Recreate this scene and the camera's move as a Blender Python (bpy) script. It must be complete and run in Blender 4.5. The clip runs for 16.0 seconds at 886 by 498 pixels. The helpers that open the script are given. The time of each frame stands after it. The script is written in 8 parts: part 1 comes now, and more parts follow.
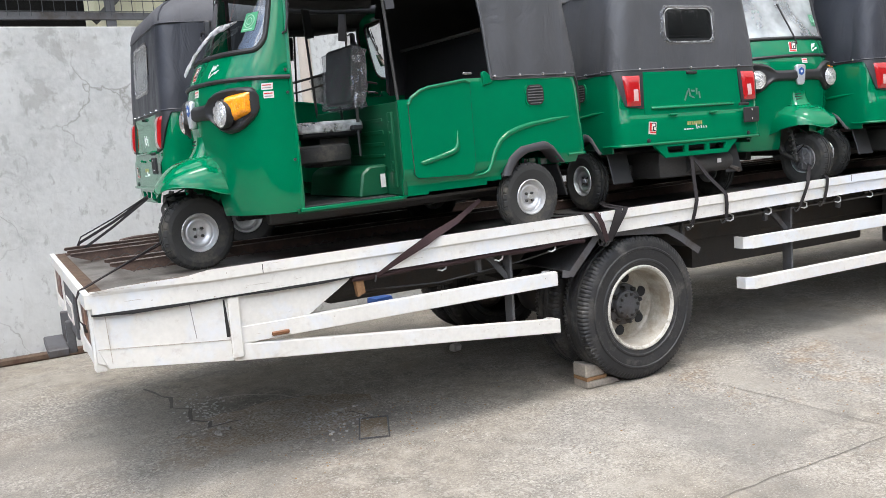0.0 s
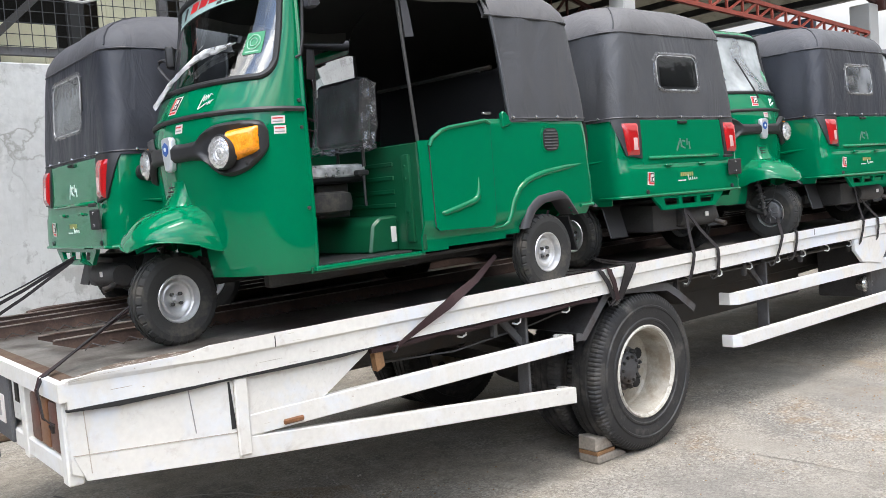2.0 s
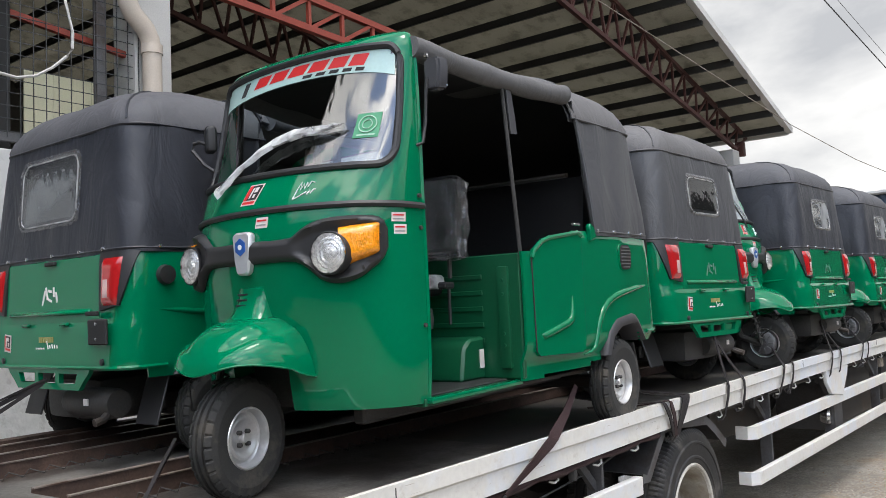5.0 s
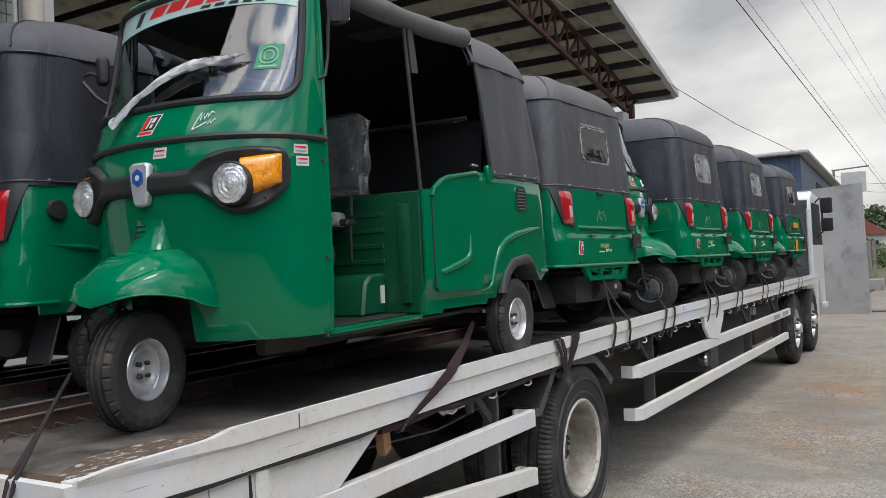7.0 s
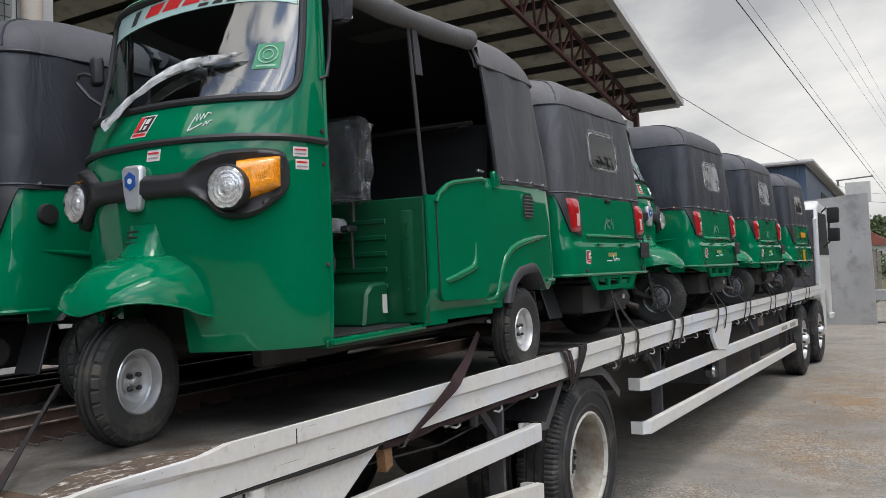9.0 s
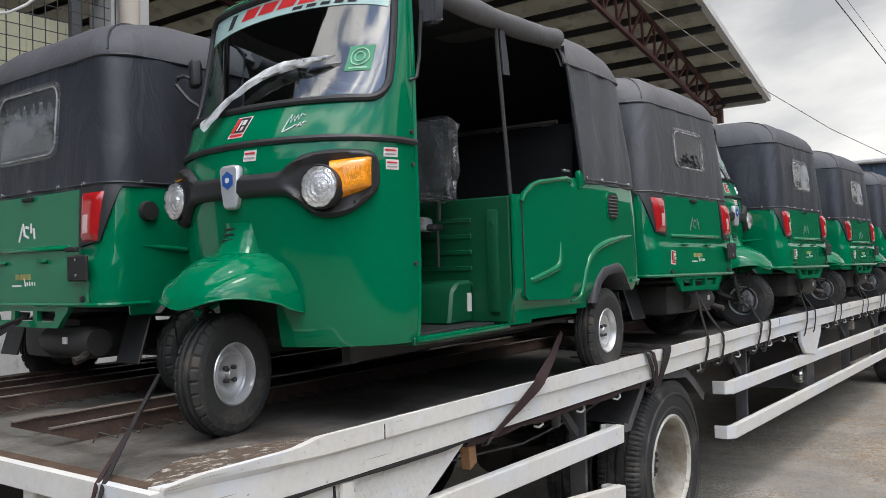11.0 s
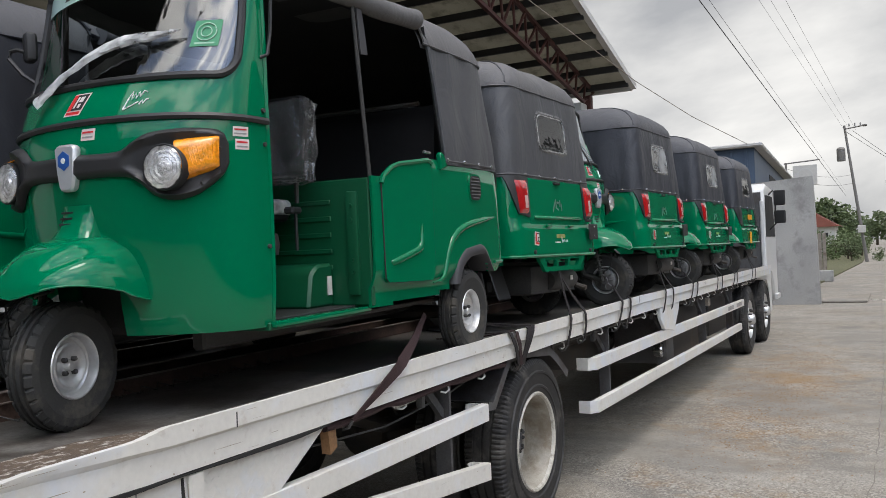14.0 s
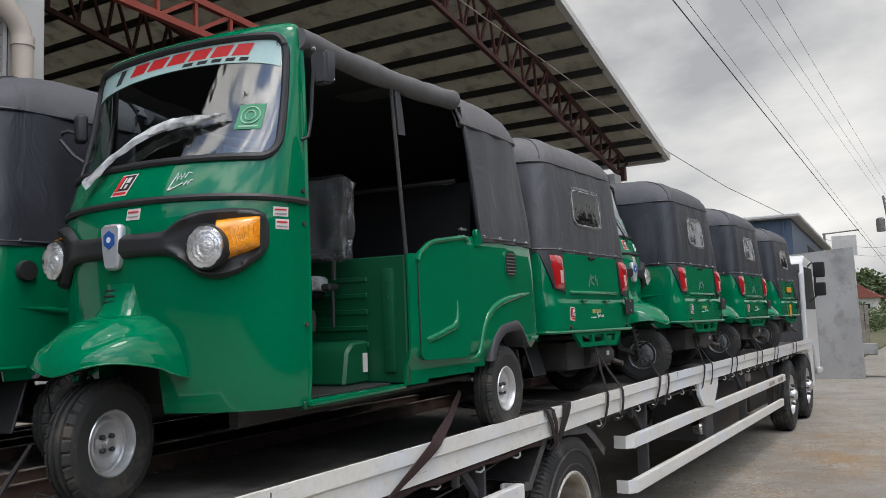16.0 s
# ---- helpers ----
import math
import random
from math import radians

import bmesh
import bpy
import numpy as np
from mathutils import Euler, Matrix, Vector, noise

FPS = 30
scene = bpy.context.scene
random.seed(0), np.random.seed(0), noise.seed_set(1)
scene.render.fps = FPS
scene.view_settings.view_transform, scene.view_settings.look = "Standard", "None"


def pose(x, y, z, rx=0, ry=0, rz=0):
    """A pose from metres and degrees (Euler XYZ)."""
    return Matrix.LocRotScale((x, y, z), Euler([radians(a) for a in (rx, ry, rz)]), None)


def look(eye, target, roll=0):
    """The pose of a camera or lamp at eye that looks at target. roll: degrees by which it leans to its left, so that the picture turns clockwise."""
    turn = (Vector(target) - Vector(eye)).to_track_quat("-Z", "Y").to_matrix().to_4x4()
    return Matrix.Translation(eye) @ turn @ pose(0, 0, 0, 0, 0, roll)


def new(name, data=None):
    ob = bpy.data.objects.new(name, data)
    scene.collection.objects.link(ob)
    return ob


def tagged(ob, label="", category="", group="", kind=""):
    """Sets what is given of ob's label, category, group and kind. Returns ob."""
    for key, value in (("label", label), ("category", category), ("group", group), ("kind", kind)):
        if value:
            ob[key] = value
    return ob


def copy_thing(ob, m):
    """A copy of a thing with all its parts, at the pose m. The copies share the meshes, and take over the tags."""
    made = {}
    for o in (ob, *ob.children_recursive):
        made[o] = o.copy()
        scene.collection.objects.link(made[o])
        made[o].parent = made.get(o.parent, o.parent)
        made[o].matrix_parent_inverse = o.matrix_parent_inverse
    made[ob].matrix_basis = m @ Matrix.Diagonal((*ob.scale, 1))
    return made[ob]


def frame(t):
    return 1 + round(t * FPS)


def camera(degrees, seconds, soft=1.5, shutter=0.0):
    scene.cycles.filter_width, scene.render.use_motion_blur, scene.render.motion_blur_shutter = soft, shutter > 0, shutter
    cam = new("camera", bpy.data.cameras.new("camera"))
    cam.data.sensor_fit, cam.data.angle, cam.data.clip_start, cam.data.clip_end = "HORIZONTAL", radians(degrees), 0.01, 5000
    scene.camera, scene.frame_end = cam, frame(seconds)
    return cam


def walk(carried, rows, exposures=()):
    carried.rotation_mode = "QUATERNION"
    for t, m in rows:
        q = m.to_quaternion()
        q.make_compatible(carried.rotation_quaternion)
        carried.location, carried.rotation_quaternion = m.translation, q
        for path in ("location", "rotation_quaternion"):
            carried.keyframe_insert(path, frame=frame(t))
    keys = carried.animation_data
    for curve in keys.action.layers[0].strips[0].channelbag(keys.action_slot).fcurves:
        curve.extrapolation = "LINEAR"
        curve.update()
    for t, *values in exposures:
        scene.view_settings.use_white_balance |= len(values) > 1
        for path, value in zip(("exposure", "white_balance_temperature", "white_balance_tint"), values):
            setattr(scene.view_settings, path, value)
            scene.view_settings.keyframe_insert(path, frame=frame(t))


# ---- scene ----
cam = camera(55.9, 16.0, soft=0.7)
PATH = [
    (0, (-3.149, -4.384, 1.75), (-2.215, -2.634, 1.497), -4.3),
    (0.3, (-3.212, -4.252, 1.772), (-2.22, -2.532, 1.501), -3.7),
    (0.5, (-3.259, -4.162, 1.778), (-2.232, -2.462, 1.543), -3.5),
    (1, (-3.39, -3.898, 1.759), (-2.238, -2.281, 1.52), -3.8),
    (1.5, (-3.492, -3.551, 1.77), (-2.287, -1.96, 1.635), -4.3),
    (2, (-3.629, -3.271, 1.725), (-2.353, -1.736, 1.599), -4.2),
    (2.5, (-3.729, -2.979, 1.706), (-2.36, -1.529, 1.554), -4.0),
    (3, (-3.776, -2.652, 1.758), (-2.426, -1.178, 1.682), -3.1),
    (3.5, (-3.87, -2.4, 1.8), (-2.461, -0.981, 1.828), -1.8),
    (3.7, (-3.931, -2.322, 1.803), (-2.531, -0.9, 1.935), -1.1),
    (5.8, (-4.102, -1.912, 1.695), (-2.479, -0.749, 1.806), -3.1),
    (6, (-4.123, -1.915, 1.666), (-2.495, -0.759, 1.78), -2.9),
    (6.5, (-4.124, -1.942, 1.67), (-2.439, -0.865, 1.712), -2.3),
    (7, (-4.114, -1.991, 1.666), (-2.405, -0.952, 1.706), -2.5),
    (7.5, (-4.072, -1.98, 1.674), (-2.364, -0.94, 1.711), -2.5),
    (8, (-4.037, -1.973, 1.672), (-2.314, -0.96, 1.732), -2.1),
    (8.5, (-4.021, -1.957, 1.658), (-2.304, -0.934, 1.722), -2.1),
    (9, (-4.009, -1.916, 1.668), (-2.303, -0.873, 1.728), -2.2),
    (9.5, (-4.015, -1.9, 1.67), (-2.328, -0.826, 1.727), -1.9),
    (10, (-4.033, -1.885, 1.679), (-2.384, -0.755, 1.733), -1.7),
    (10.2, (-4.053, -1.879, 1.691), (-2.455, -0.677, 1.747), -1.4),
    (12.3, (-4.043, -1.968, 1.665), (-2.315, -0.962, 1.716), -1.3),
    (12.5, (-4.04, -1.984, 1.669), (-2.274, -1.046, 1.718), -1.3),
    (13, (-4.025, -2.002, 1.672), (-2.24, -1.103, 1.721), -1.6),
    (13.5, (-3.996, -1.996, 1.666), (-2.214, -1.087, 1.69), -2.0),
    (14, (-3.978, -1.953, 1.664), (-2.22, -0.998, 1.677), -2.3),
    (14.5, (-3.979, -1.934, 1.658), (-2.256, -0.919, 1.679), -2.2),
    (15, (-3.98, -1.925, 1.664), (-2.265, -0.896, 1.693), -2.2),
    (15.5, (-3.989, -1.946, 1.686), (-2.274, -0.923, 1.795), -1.8),
    (16, (-3.991, -1.95, 1.703), (-2.277, -0.935, 1.882), -1.9),
]
EXPOSURES = [(0, 0.98), (0.5, 1.02), (1, 1.04), (1.5, 1.04), (2, 1.01), (2.5, 0.96), (3, 0.84), (3.5, 0.72), (6, 0.4), (7, 0.14), (9.5, 0.14), (10, 0.22), (12.5, 0.36), (13.5, 0.19), (14.5, 0.17), (15, 0.19), (15.5, 0.15), (16, 0.1)]
walk(cam, [(t, look(eye, target, roll)) for t, eye, target, roll in PATH], EXPOSURES)

# ---- world and light ----
SUN_ELEV, SUN_TURN = 75.0, 203.0
world = bpy.data.worlds.new("sky")
scene.world = world
world.use_nodes = True
wn, wl = world.node_tree.nodes, world.node_tree.links
wn.clear()


def wnode(kind, **props):
    n = wn.new(kind)
    for k, v in props.items():
        setattr(n, k, v)
    return n


w_out = wnode("ShaderNodeOutputWorld")
w_bg = wnode("ShaderNodeBackground")
w_sky = wnode("ShaderNodeTexSky", sky_type="NISHITA", sun_disc=False, sun_elevation=radians(SUN_ELEV), sun_rotation=radians(SUN_TURN))
w_tc = wnode("ShaderNodeTexCoord")
w_map = wnode("ShaderNodeMapping")
w_map.inputs["Scale"].default_value = (1.0, 1.0, 2.0)
w_map.inputs["Location"].default_value = (0.35, 0.1, 0.0)
w_noise = wnode("ShaderNodeTexNoise")
w_noise.inputs["Scale"].default_value = 2.3
w_noise.inputs["Detail"].default_value = 7
w_noise.inputs["Roughness"].default_value = 0.55
w_noise.inputs["Distortion"].default_value = 0.35
w_ramp = wnode("ShaderNodeValToRGB")
w_ramp.color_ramp.elements[0].position = 0.4
w_ramp.color_ramp.elements[0].color = (5.3, 5.4, 5.6, 1)
w_ramp.color_ramp.elements[1].position = 0.68
w_ramp.color_ramp.elements[1].color = (12.0, 11.8, 11.4, 1)
w_mix = wnode("ShaderNodeMixRGB")
# thin gaps in the cloud let the blue through
w_gap = wnode("ShaderNodeMapRange")
w_gap.inputs["From Min"].default_value, w_gap.inputs["From Max"].default_value = 0.45, 0.57
w_gap.inputs["To Min"].default_value, w_gap.inputs["To Max"].default_value = 0.1, 0.97
wl.new(w_noise.outputs["Fac"], w_gap.inputs["Value"])
# the cover closes towards the truck's cab
w_head = wnode("ShaderNodeVectorMath", operation="DOT_PRODUCT")
w_head.inputs[1].default_value = Vector((1.0, 0.1, -0.1)).normalized()
w_close = wnode("ShaderNodeMapRange")
w_close.inputs["From Min"].default_value, w_close.inputs["From Max"].default_value = -0.1, 0.55
w_cover = wnode("ShaderNodeMixRGB")
w_cover.inputs[2].default_value = (0.96, 0.96, 0.96, 1)
wl.new(w_tc.outputs["Generated"], w_head.inputs[0])
wl.new(w_head.outputs["Value"], w_close.inputs["Value"])
wl.new(w_close.outputs[0], w_cover.inputs[0])
wl.new(w_gap.outputs[0], w_cover.inputs[1])
wl.new(w_cover.outputs[0], w_mix.inputs[0])
wl.new(w_tc.outputs["Generated"], w_map.inputs["Vector"])
wl.new(w_map.outputs[0], w_noise.inputs["Vector"])
wl.new(w_noise.outputs["Fac"], w_ramp.inputs[0])
wl.new(w_sky.outputs[0], w_mix.inputs[1])
wl.new(w_ramp.outputs[0], w_mix.inputs[2])
# a broad glow off to the sun's side, added to brighten the paint's reflections
w_dot = wnode("ShaderNodeVectorMath", operation="DOT_PRODUCT")
w_dot.inputs[1].default_value = Vector((-9, -6.5, 14)).normalized()
wl.new(w_tc.outputs["Generated"], w_dot.inputs[0])
w_max = wnode("ShaderNodeMath", operation="MAXIMUM")
w_max.inputs[1].default_value = 0.0
wl.new(w_dot.outputs["Value"], w_max.inputs[0])
w_pow = wnode("ShaderNodeMath", operation="POWER")
w_pow.inputs[1].default_value = 3.5
wl.new(w_max.outputs[0], w_pow.inputs[0])
w_glow = wnode("ShaderNodeMath", operation="MULTIPLY_ADD")
w_glow.inputs[1].default_value, w_glow.inputs[2].default_value = 4.6, 1.0
wl.new(w_pow.outputs[0], w_glow.inputs[0])
w_veil = wnode("ShaderNodeVectorMath", operation="SCALE")
wl.new(w_mix.outputs[0], w_veil.inputs[0])
wl.new(w_glow.outputs[0], w_veil.inputs["Scale"])
wl.new(w_veil.outputs[0], w_bg.inputs[0])
w_bg.inputs[1].default_value = 0.078
wl.new(w_bg.outputs[0], w_out.inputs[0])

sun_data = bpy.data.lights.new("sun", "SUN")
sun_data.energy, sun_data.angle, sun_data.color = 1.1, radians(22), (1.0, 0.95, 0.88)
sun = new("sun", sun_data)
sun.matrix_world = look((-1.7, -3.9, 16), (0, 0, 0))

# ---- materials ----


def mat(name, base, rough=0.5, metal=0.0, coat=0.0, vary=0.12, scale=6.0, grain=90.0, bump=0.15, coat_ior=1.5, dirt=None, dirt_amount=0.0, dirt_scale=3.0,
        alpha=1.0, trans=0.0, emit=0.0, speck=None, speck_scale=70.0, stain=None, stain_scale=1.3, fold=0.0, rand=0.0, rough_vary=0.1, spec=0.5, dist=0.004):
    m = bpy.data.materials.new(name)
    m.use_nodes = True
    nt = m.node_tree
    n, l = nt.nodes, nt.links
    p = n["Principled BSDF"]
    tc = n.new("ShaderNodeTexCoord")
    n1 = n.new("ShaderNodeTexNoise")
    n1.inputs["Scale"].default_value, n1.inputs["Detail"].default_value = scale, 5
    n2 = n.new("ShaderNodeTexNoise")
    n2.inputs["Scale"].default_value, n2.inputs["Detail"].default_value = grain, 3
    l.new(tc.outputs["Object"], n1.inputs["Vector"])
    l.new(tc.outputs["Object"], n2.inputs["Vector"])
    add = n.new("ShaderNodeMath")
    add.operation = "ADD"
    l.new(n1.outputs["Fac"], add.inputs[0])
    l.new(n2.outputs["Fac"], add.inputs[1])
    mr = n.new("ShaderNodeMapRange")
    mr.inputs["From Min"].default_value, mr.inputs["From Max"].default_value = 0.6, 1.4
    mr.inputs["To Min"].default_value, mr.inputs["To Max"].default_value = 1 - vary, 1 + vary
    l.new(add.outputs[0], mr.inputs["Value"])
    fac = mr.outputs[0]
    if rand:
        oi = n.new("ShaderNodeObjectInfo")
        rr = n.new("ShaderNodeMapRange")
        rr.inputs["To Min"].default_value, rr.inputs["To Max"].default_value = 1 - rand, 1 + rand
        l.new(oi.outputs["Random"], rr.inputs["Value"])
        mu = n.new("ShaderNodeMath")
        mu.operation = "MULTIPLY"
        l.new(fac, mu.inputs[0])
        l.new(rr.outputs[0], mu.inputs[1])
        fac = mu.outputs[0]
    vm = n.new("ShaderNodeVectorMath")
    vm.operation = "SCALE"
    vm.inputs[0].default_value = base
    l.new(fac, vm.inputs["Scale"])
    col = vm.outputs[0]
    if dirt:
        n3 = n.new("ShaderNodeTexNoise")
        n3.inputs["Scale"].default_value, n3.inputs["Detail"].default_value, n3.inputs["Roughness"].default_value = dirt_scale, 8, 0.65
        l.new(tc.outputs["Object"], n3.inputs["Vector"])
        rp = n.new("ShaderNodeValToRGB")
        rp.color_ramp.elements[0].position = 0.62 - 0.3 * dirt_amount
        rp.color_ramp.elements[1].position = 0.72 - 0.2 * dirt_amount
        l.new(n3.outputs["Fac"], rp.inputs[0])
        mx = n.new("ShaderNodeMixRGB")
        mx.inputs[2].default_value = (*dirt, 1)
        l.new(rp.outputs[0], mx.inputs[0])
        l.new(col, mx.inputs[1])
        col = mx.outputs[0]
    if stain:
        n6 = n.new("ShaderNodeTexNoise")
        n6.inputs["Scale"].default_value, n6.inputs["Detail"].default_value, n6.inputs["Roughness"].default_value = stain_scale, 9, 0.75
        n6.inputs["Distortion"].default_value = 0.6
        l.new(tc.outputs["Object"], n6.inputs["Vector"])
        r6 = n.new("ShaderNodeValToRGB")
        r6.color_ramp.elements[0].position, r6.color_ramp.elements[1].position = 0.5, 0.66
        l.new(n6.outputs["Fac"], r6.inputs[0])
        m6 = n.new("ShaderNodeMixRGB")
        m6.inputs[2].default_value = (*stain, 1)
        l.new(r6.outputs[0], m6.inputs[0])
        l.new(col, m6.inputs[1])
        col = m6.outputs[0]
    if speck:
        n2.inputs["Detail"].default_value, n2.inputs["Roughness"].default_value = 8, 0.8
        n4 = n.new("ShaderNodeTexNoise")
        n4.inputs["Scale"].default_value, n4.inputs["Detail"].default_value, n4.inputs["Roughness"].default_value = speck_scale, 6, 0.75
        l.new(tc.outputs["Object"], n4.inputs["Vector"])
        n5 = n.new("ShaderNodeTexNoise")
        n5.inputs["Scale"].default_value, n5.inputs["Detail"].default_value = 0.55, 4
        l.new(tc.outputs["Object"], n5.inputs["Vector"])
        sm = n.new("ShaderNodeMath")
        sm.operation = "MULTIPLY_ADD"
        sm.inputs[1].default_value = 0.55
        l.new(n5.outputs["Fac"], sm.inputs[0])
        l.new(n4.outputs["Fac"], sm.inputs[2])
        r4 = n.new("ShaderNodeValToRGB")
        r4.color_ramp.elements[0].position, r4.color_ramp.elements[1].position = 0.76, 0.93
        l.new(sm.outputs[0], r4.inputs[0])
        m4 = n.new("ShaderNodeMixRGB")
        m4.inputs[2].default_value = (*speck, 1)
        l.new(r4.outputs[0], m4.inputs[0])
        l.new(col, m4.inputs[1])
        col = m4.outputs[0]
    l.new(col, p.inputs["Base Color"])
    rv = n.new("ShaderNodeMapRange")
    rv.inputs["To Min"].default_value, rv.inputs["To Max"].default_value = max(0.0, rough - rough_vary), min(1.0, rough + rough_vary)
    l.new(n1.outputs["Fac"], rv.inputs["Value"])
    l.new(rv.outputs[0], p.inputs["Roughness"])
    p.inputs["Metallic"].default_value = metal
    p.inputs["Specular IOR Level"].default_value = spec
    p.inputs["Coat Weight"].default_value = coat
    p.inputs["Coat Roughness"].default_value = 0.025
    p.inputs["Coat IOR"].default_value = coat_ior
    p.inputs["Alpha"].default_value = alpha
    p.inputs["Transmission Weight"].default_value = trans
    if emit:
        p.inputs["Emission Color"].default_value = (*base, 1)
        p.inputs["Emission Strength"].default_value = emit
    if bump:
        bp = n.new("ShaderNodeBump")
        bp.inputs["Strength"].default_value, bp.inputs["Distance"].default_value = bump, dist
        l.new(add.outputs[0], bp.inputs["Height"])
        l.new(bp.outputs[0], p.inputs["Normal"])
        if fold:
            mp = n.new("ShaderNodeMapping")
            mp.inputs["Scale"].default_value = (1.0, 1.0, 0.45)
            n7 = n.new("ShaderNodeTexNoise")
            n7.inputs["Scale"].default_value, n7.inputs["Detail"].default_value, n7.inputs["Distortion"].default_value = 5.5, 3, 1.6
            l.new(tc.outputs["Object"], mp.inputs["Vector"])
            l.new(mp.outputs[0], n7.inputs["Vector"])
            b2 = n.new("ShaderNodeBump")
            b2.inputs["Strength"].default_value, b2.inputs["Distance"].default_value = fold, 0.03
            l.new(n7.outputs["Fac"], b2.inputs["Height"])
            l.new(b2.outputs[0], bp.inputs["Normal"])
    return m


def glass(name, tint=(1, 1, 1), gloss=0.12, rough=0.02, haze=0.0, haze_col=(0.6, 0.62, 0.62), streak=0.0, haze_scale=14):
    """Clear sheet: mostly see-through with a mirror layer on top."""
    m = bpy.data.materials.new(name)
    m.use_nodes = True
    n, l = m.node_tree.nodes, m.node_tree.links
    n.clear()
    o = n.new("ShaderNodeOutputMaterial")
    tr = n.new("ShaderNodeBsdfTransparent")
    tr.inputs[0].default_value = (*tint, 1)
    gl = n.new("ShaderNodeBsdfGlossy")
    gl.inputs["Roughness"].default_value = rough
    fr = n.new("ShaderNodeFresnel")
    fr.inputs[0].default_value = 1.5
    ad = n.new("ShaderNodeMath")
    ad.operation = "ADD"
    ad.inputs[1].default_value = gloss
    l.new(fr.outputs[0], ad.inputs[0])
    mx = n.new("ShaderNodeMixShader")
    l.new(ad.outputs[0], mx.inputs[0])
    l.new(tr.outputs[0], mx.inputs[1])
    l.new(gl.outputs[0], mx.inputs[2])
    out = mx.outputs[0]
    if streak:
        tc = n.new("ShaderNodeTexCoord")
        mp = n.new("ShaderNodeMapping")
        mp.inputs["Scale"].default_value = (9, 9, 0.03)
        nz = n.new("ShaderNodeTexNoise")
        nz.inputs["Scale"].default_value, nz.inputs["Detail"].default_value = 1.3, 2
        l.new(tc.outputs["Object"], mp.inputs["Vector"])
        l.new(mp.outputs[0], nz.inputs["Vector"])
        bp = n.new("ShaderNodeBump")
        bp.inputs["Strength"].default_value, bp.inputs["Distance"].default_value = streak, 0.03
        l.new(nz.outputs["Fac"], bp.inputs["Height"])
        l.new(bp.outputs[0], gl.inputs["Normal"])
    if haze:
        df = n.new("ShaderNodeBsdfDiffuse")
        df.inputs[0].default_value = (*haze_col, 1)
        nz = n.new("ShaderNodeTexNoise")
        nz.inputs["Scale"].default_value, nz.inputs["Detail"].default_value = haze_scale, 4
        tc = n.new("ShaderNodeTexCoord")
        l.new(tc.outputs["Object"], nz.inputs["Vector"])
        mr = n.new("ShaderNodeMapRange")
        mr.inputs["From Min"].default_value, mr.inputs["From Max"].default_value = 0.35, 0.7
        mr.inputs["To Min"].default_value, mr.inputs["To Max"].default_value = haze * 0.35, min(1.0, haze * 1.6)
        l.new(nz.outputs["Fac"], mr.inputs["Value"])
        m2 = n.new("ShaderNodeMixShader")
        l.new(mr.outputs[0], m2.inputs[0])
        l.new(out, m2.inputs[1])
        l.new(df.outputs[0], m2.inputs[2])
        out = m2.outputs[0]
        bp = n.new("ShaderNodeBump")
        bp.inputs["Strength"].default_value, bp.inputs["Distance"].default_value = 0.8, 0.02
        l.new(nz.outputs["Fac"], bp.inputs["Height"])
        l.new(bp.outputs[0], gl.inputs["Normal"])
    l.new(out, o.inputs[0])
    return m


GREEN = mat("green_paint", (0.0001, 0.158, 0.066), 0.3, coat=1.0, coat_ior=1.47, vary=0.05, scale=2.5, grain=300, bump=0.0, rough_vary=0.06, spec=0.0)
# darker copy of the green, the cab's inner shade put into its colour
GREEN_SHADED = mat("green_paint_shaded", (0.0004, 0.075, 0.03), 0.45, coat=0.12, vary=0.08, scale=4, bump=0.05)
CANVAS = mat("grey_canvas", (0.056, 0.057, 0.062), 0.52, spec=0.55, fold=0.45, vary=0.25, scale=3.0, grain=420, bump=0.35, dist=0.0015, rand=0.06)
# roof and brow canvas, paler than the hood's sides
CANVAS_TOP = mat("paler_top_canvas", (0.13, 0.127, 0.128), 0.72, spec=0.15, fold=0.5, vary=0.2, scale=3.0, grain=420, bump=0.35, dist=0.0015, rand=0.06)
# darker copies of the hood and roof canvas
CANVAS_DARK = mat("darker_hood_canvas", (0.032, 0.034, 0.042), 0.46, spec=0.4, fold=0.45, vary=0.25, scale=3.0, grain=420, bump=0.35, dist=0.0015, rand=0.06)
CANVAS_TOP_DARK = mat("darker_roof_canvas", (0.1, 0.1, 0.107), 0.66, spec=0.2, fold=0.5, vary=0.2, scale=3.0, grain=420, bump=0.35, dist=0.0015, rand=0.06)
CANVAS_BACK = mat("black_lining", (0.036, 0.036, 0.038), 0.85, vary=0.15, bump=0.1)
TRIM = mat("black_plastic", (0.021, 0.021, 0.022), 0.5, vary=0.12, scale=12, grain=350, bump=0.12, dist=0.001)
TRIM_GREY = mat("grey_plastic", (0.045, 0.045, 0.05), 0.62, vary=0.12, scale=12, grain=300, bump=0.15, dist=0.001)
RUBBER = mat("tyre_rubber", (0.027, 0.027, 0.026), 0.85, vary=0.25, scale=14, grain=160, bump=0.2, dirt=(0.065, 0.058, 0.048), dirt_amount=0.3, dirt_scale=9, dist=0.0015)
RUBBER_OLD = mat("worn_truck_tyre", (0.02, 0.02, 0.021), 0.62, vary=0.3, scale=5, grain=90, bump=0.3, dirt=(0.1, 0.094, 0.085), dirt_amount=0.26, dirt_scale=4.5, stain=(0.045, 0.042, 0.038), stain_scale=5, dist=0.002)
RIM = mat("silver_rim", (0.62, 0.62, 0.62), 0.34, metal=0.65, vary=0.1, scale=20, bump=0.04)
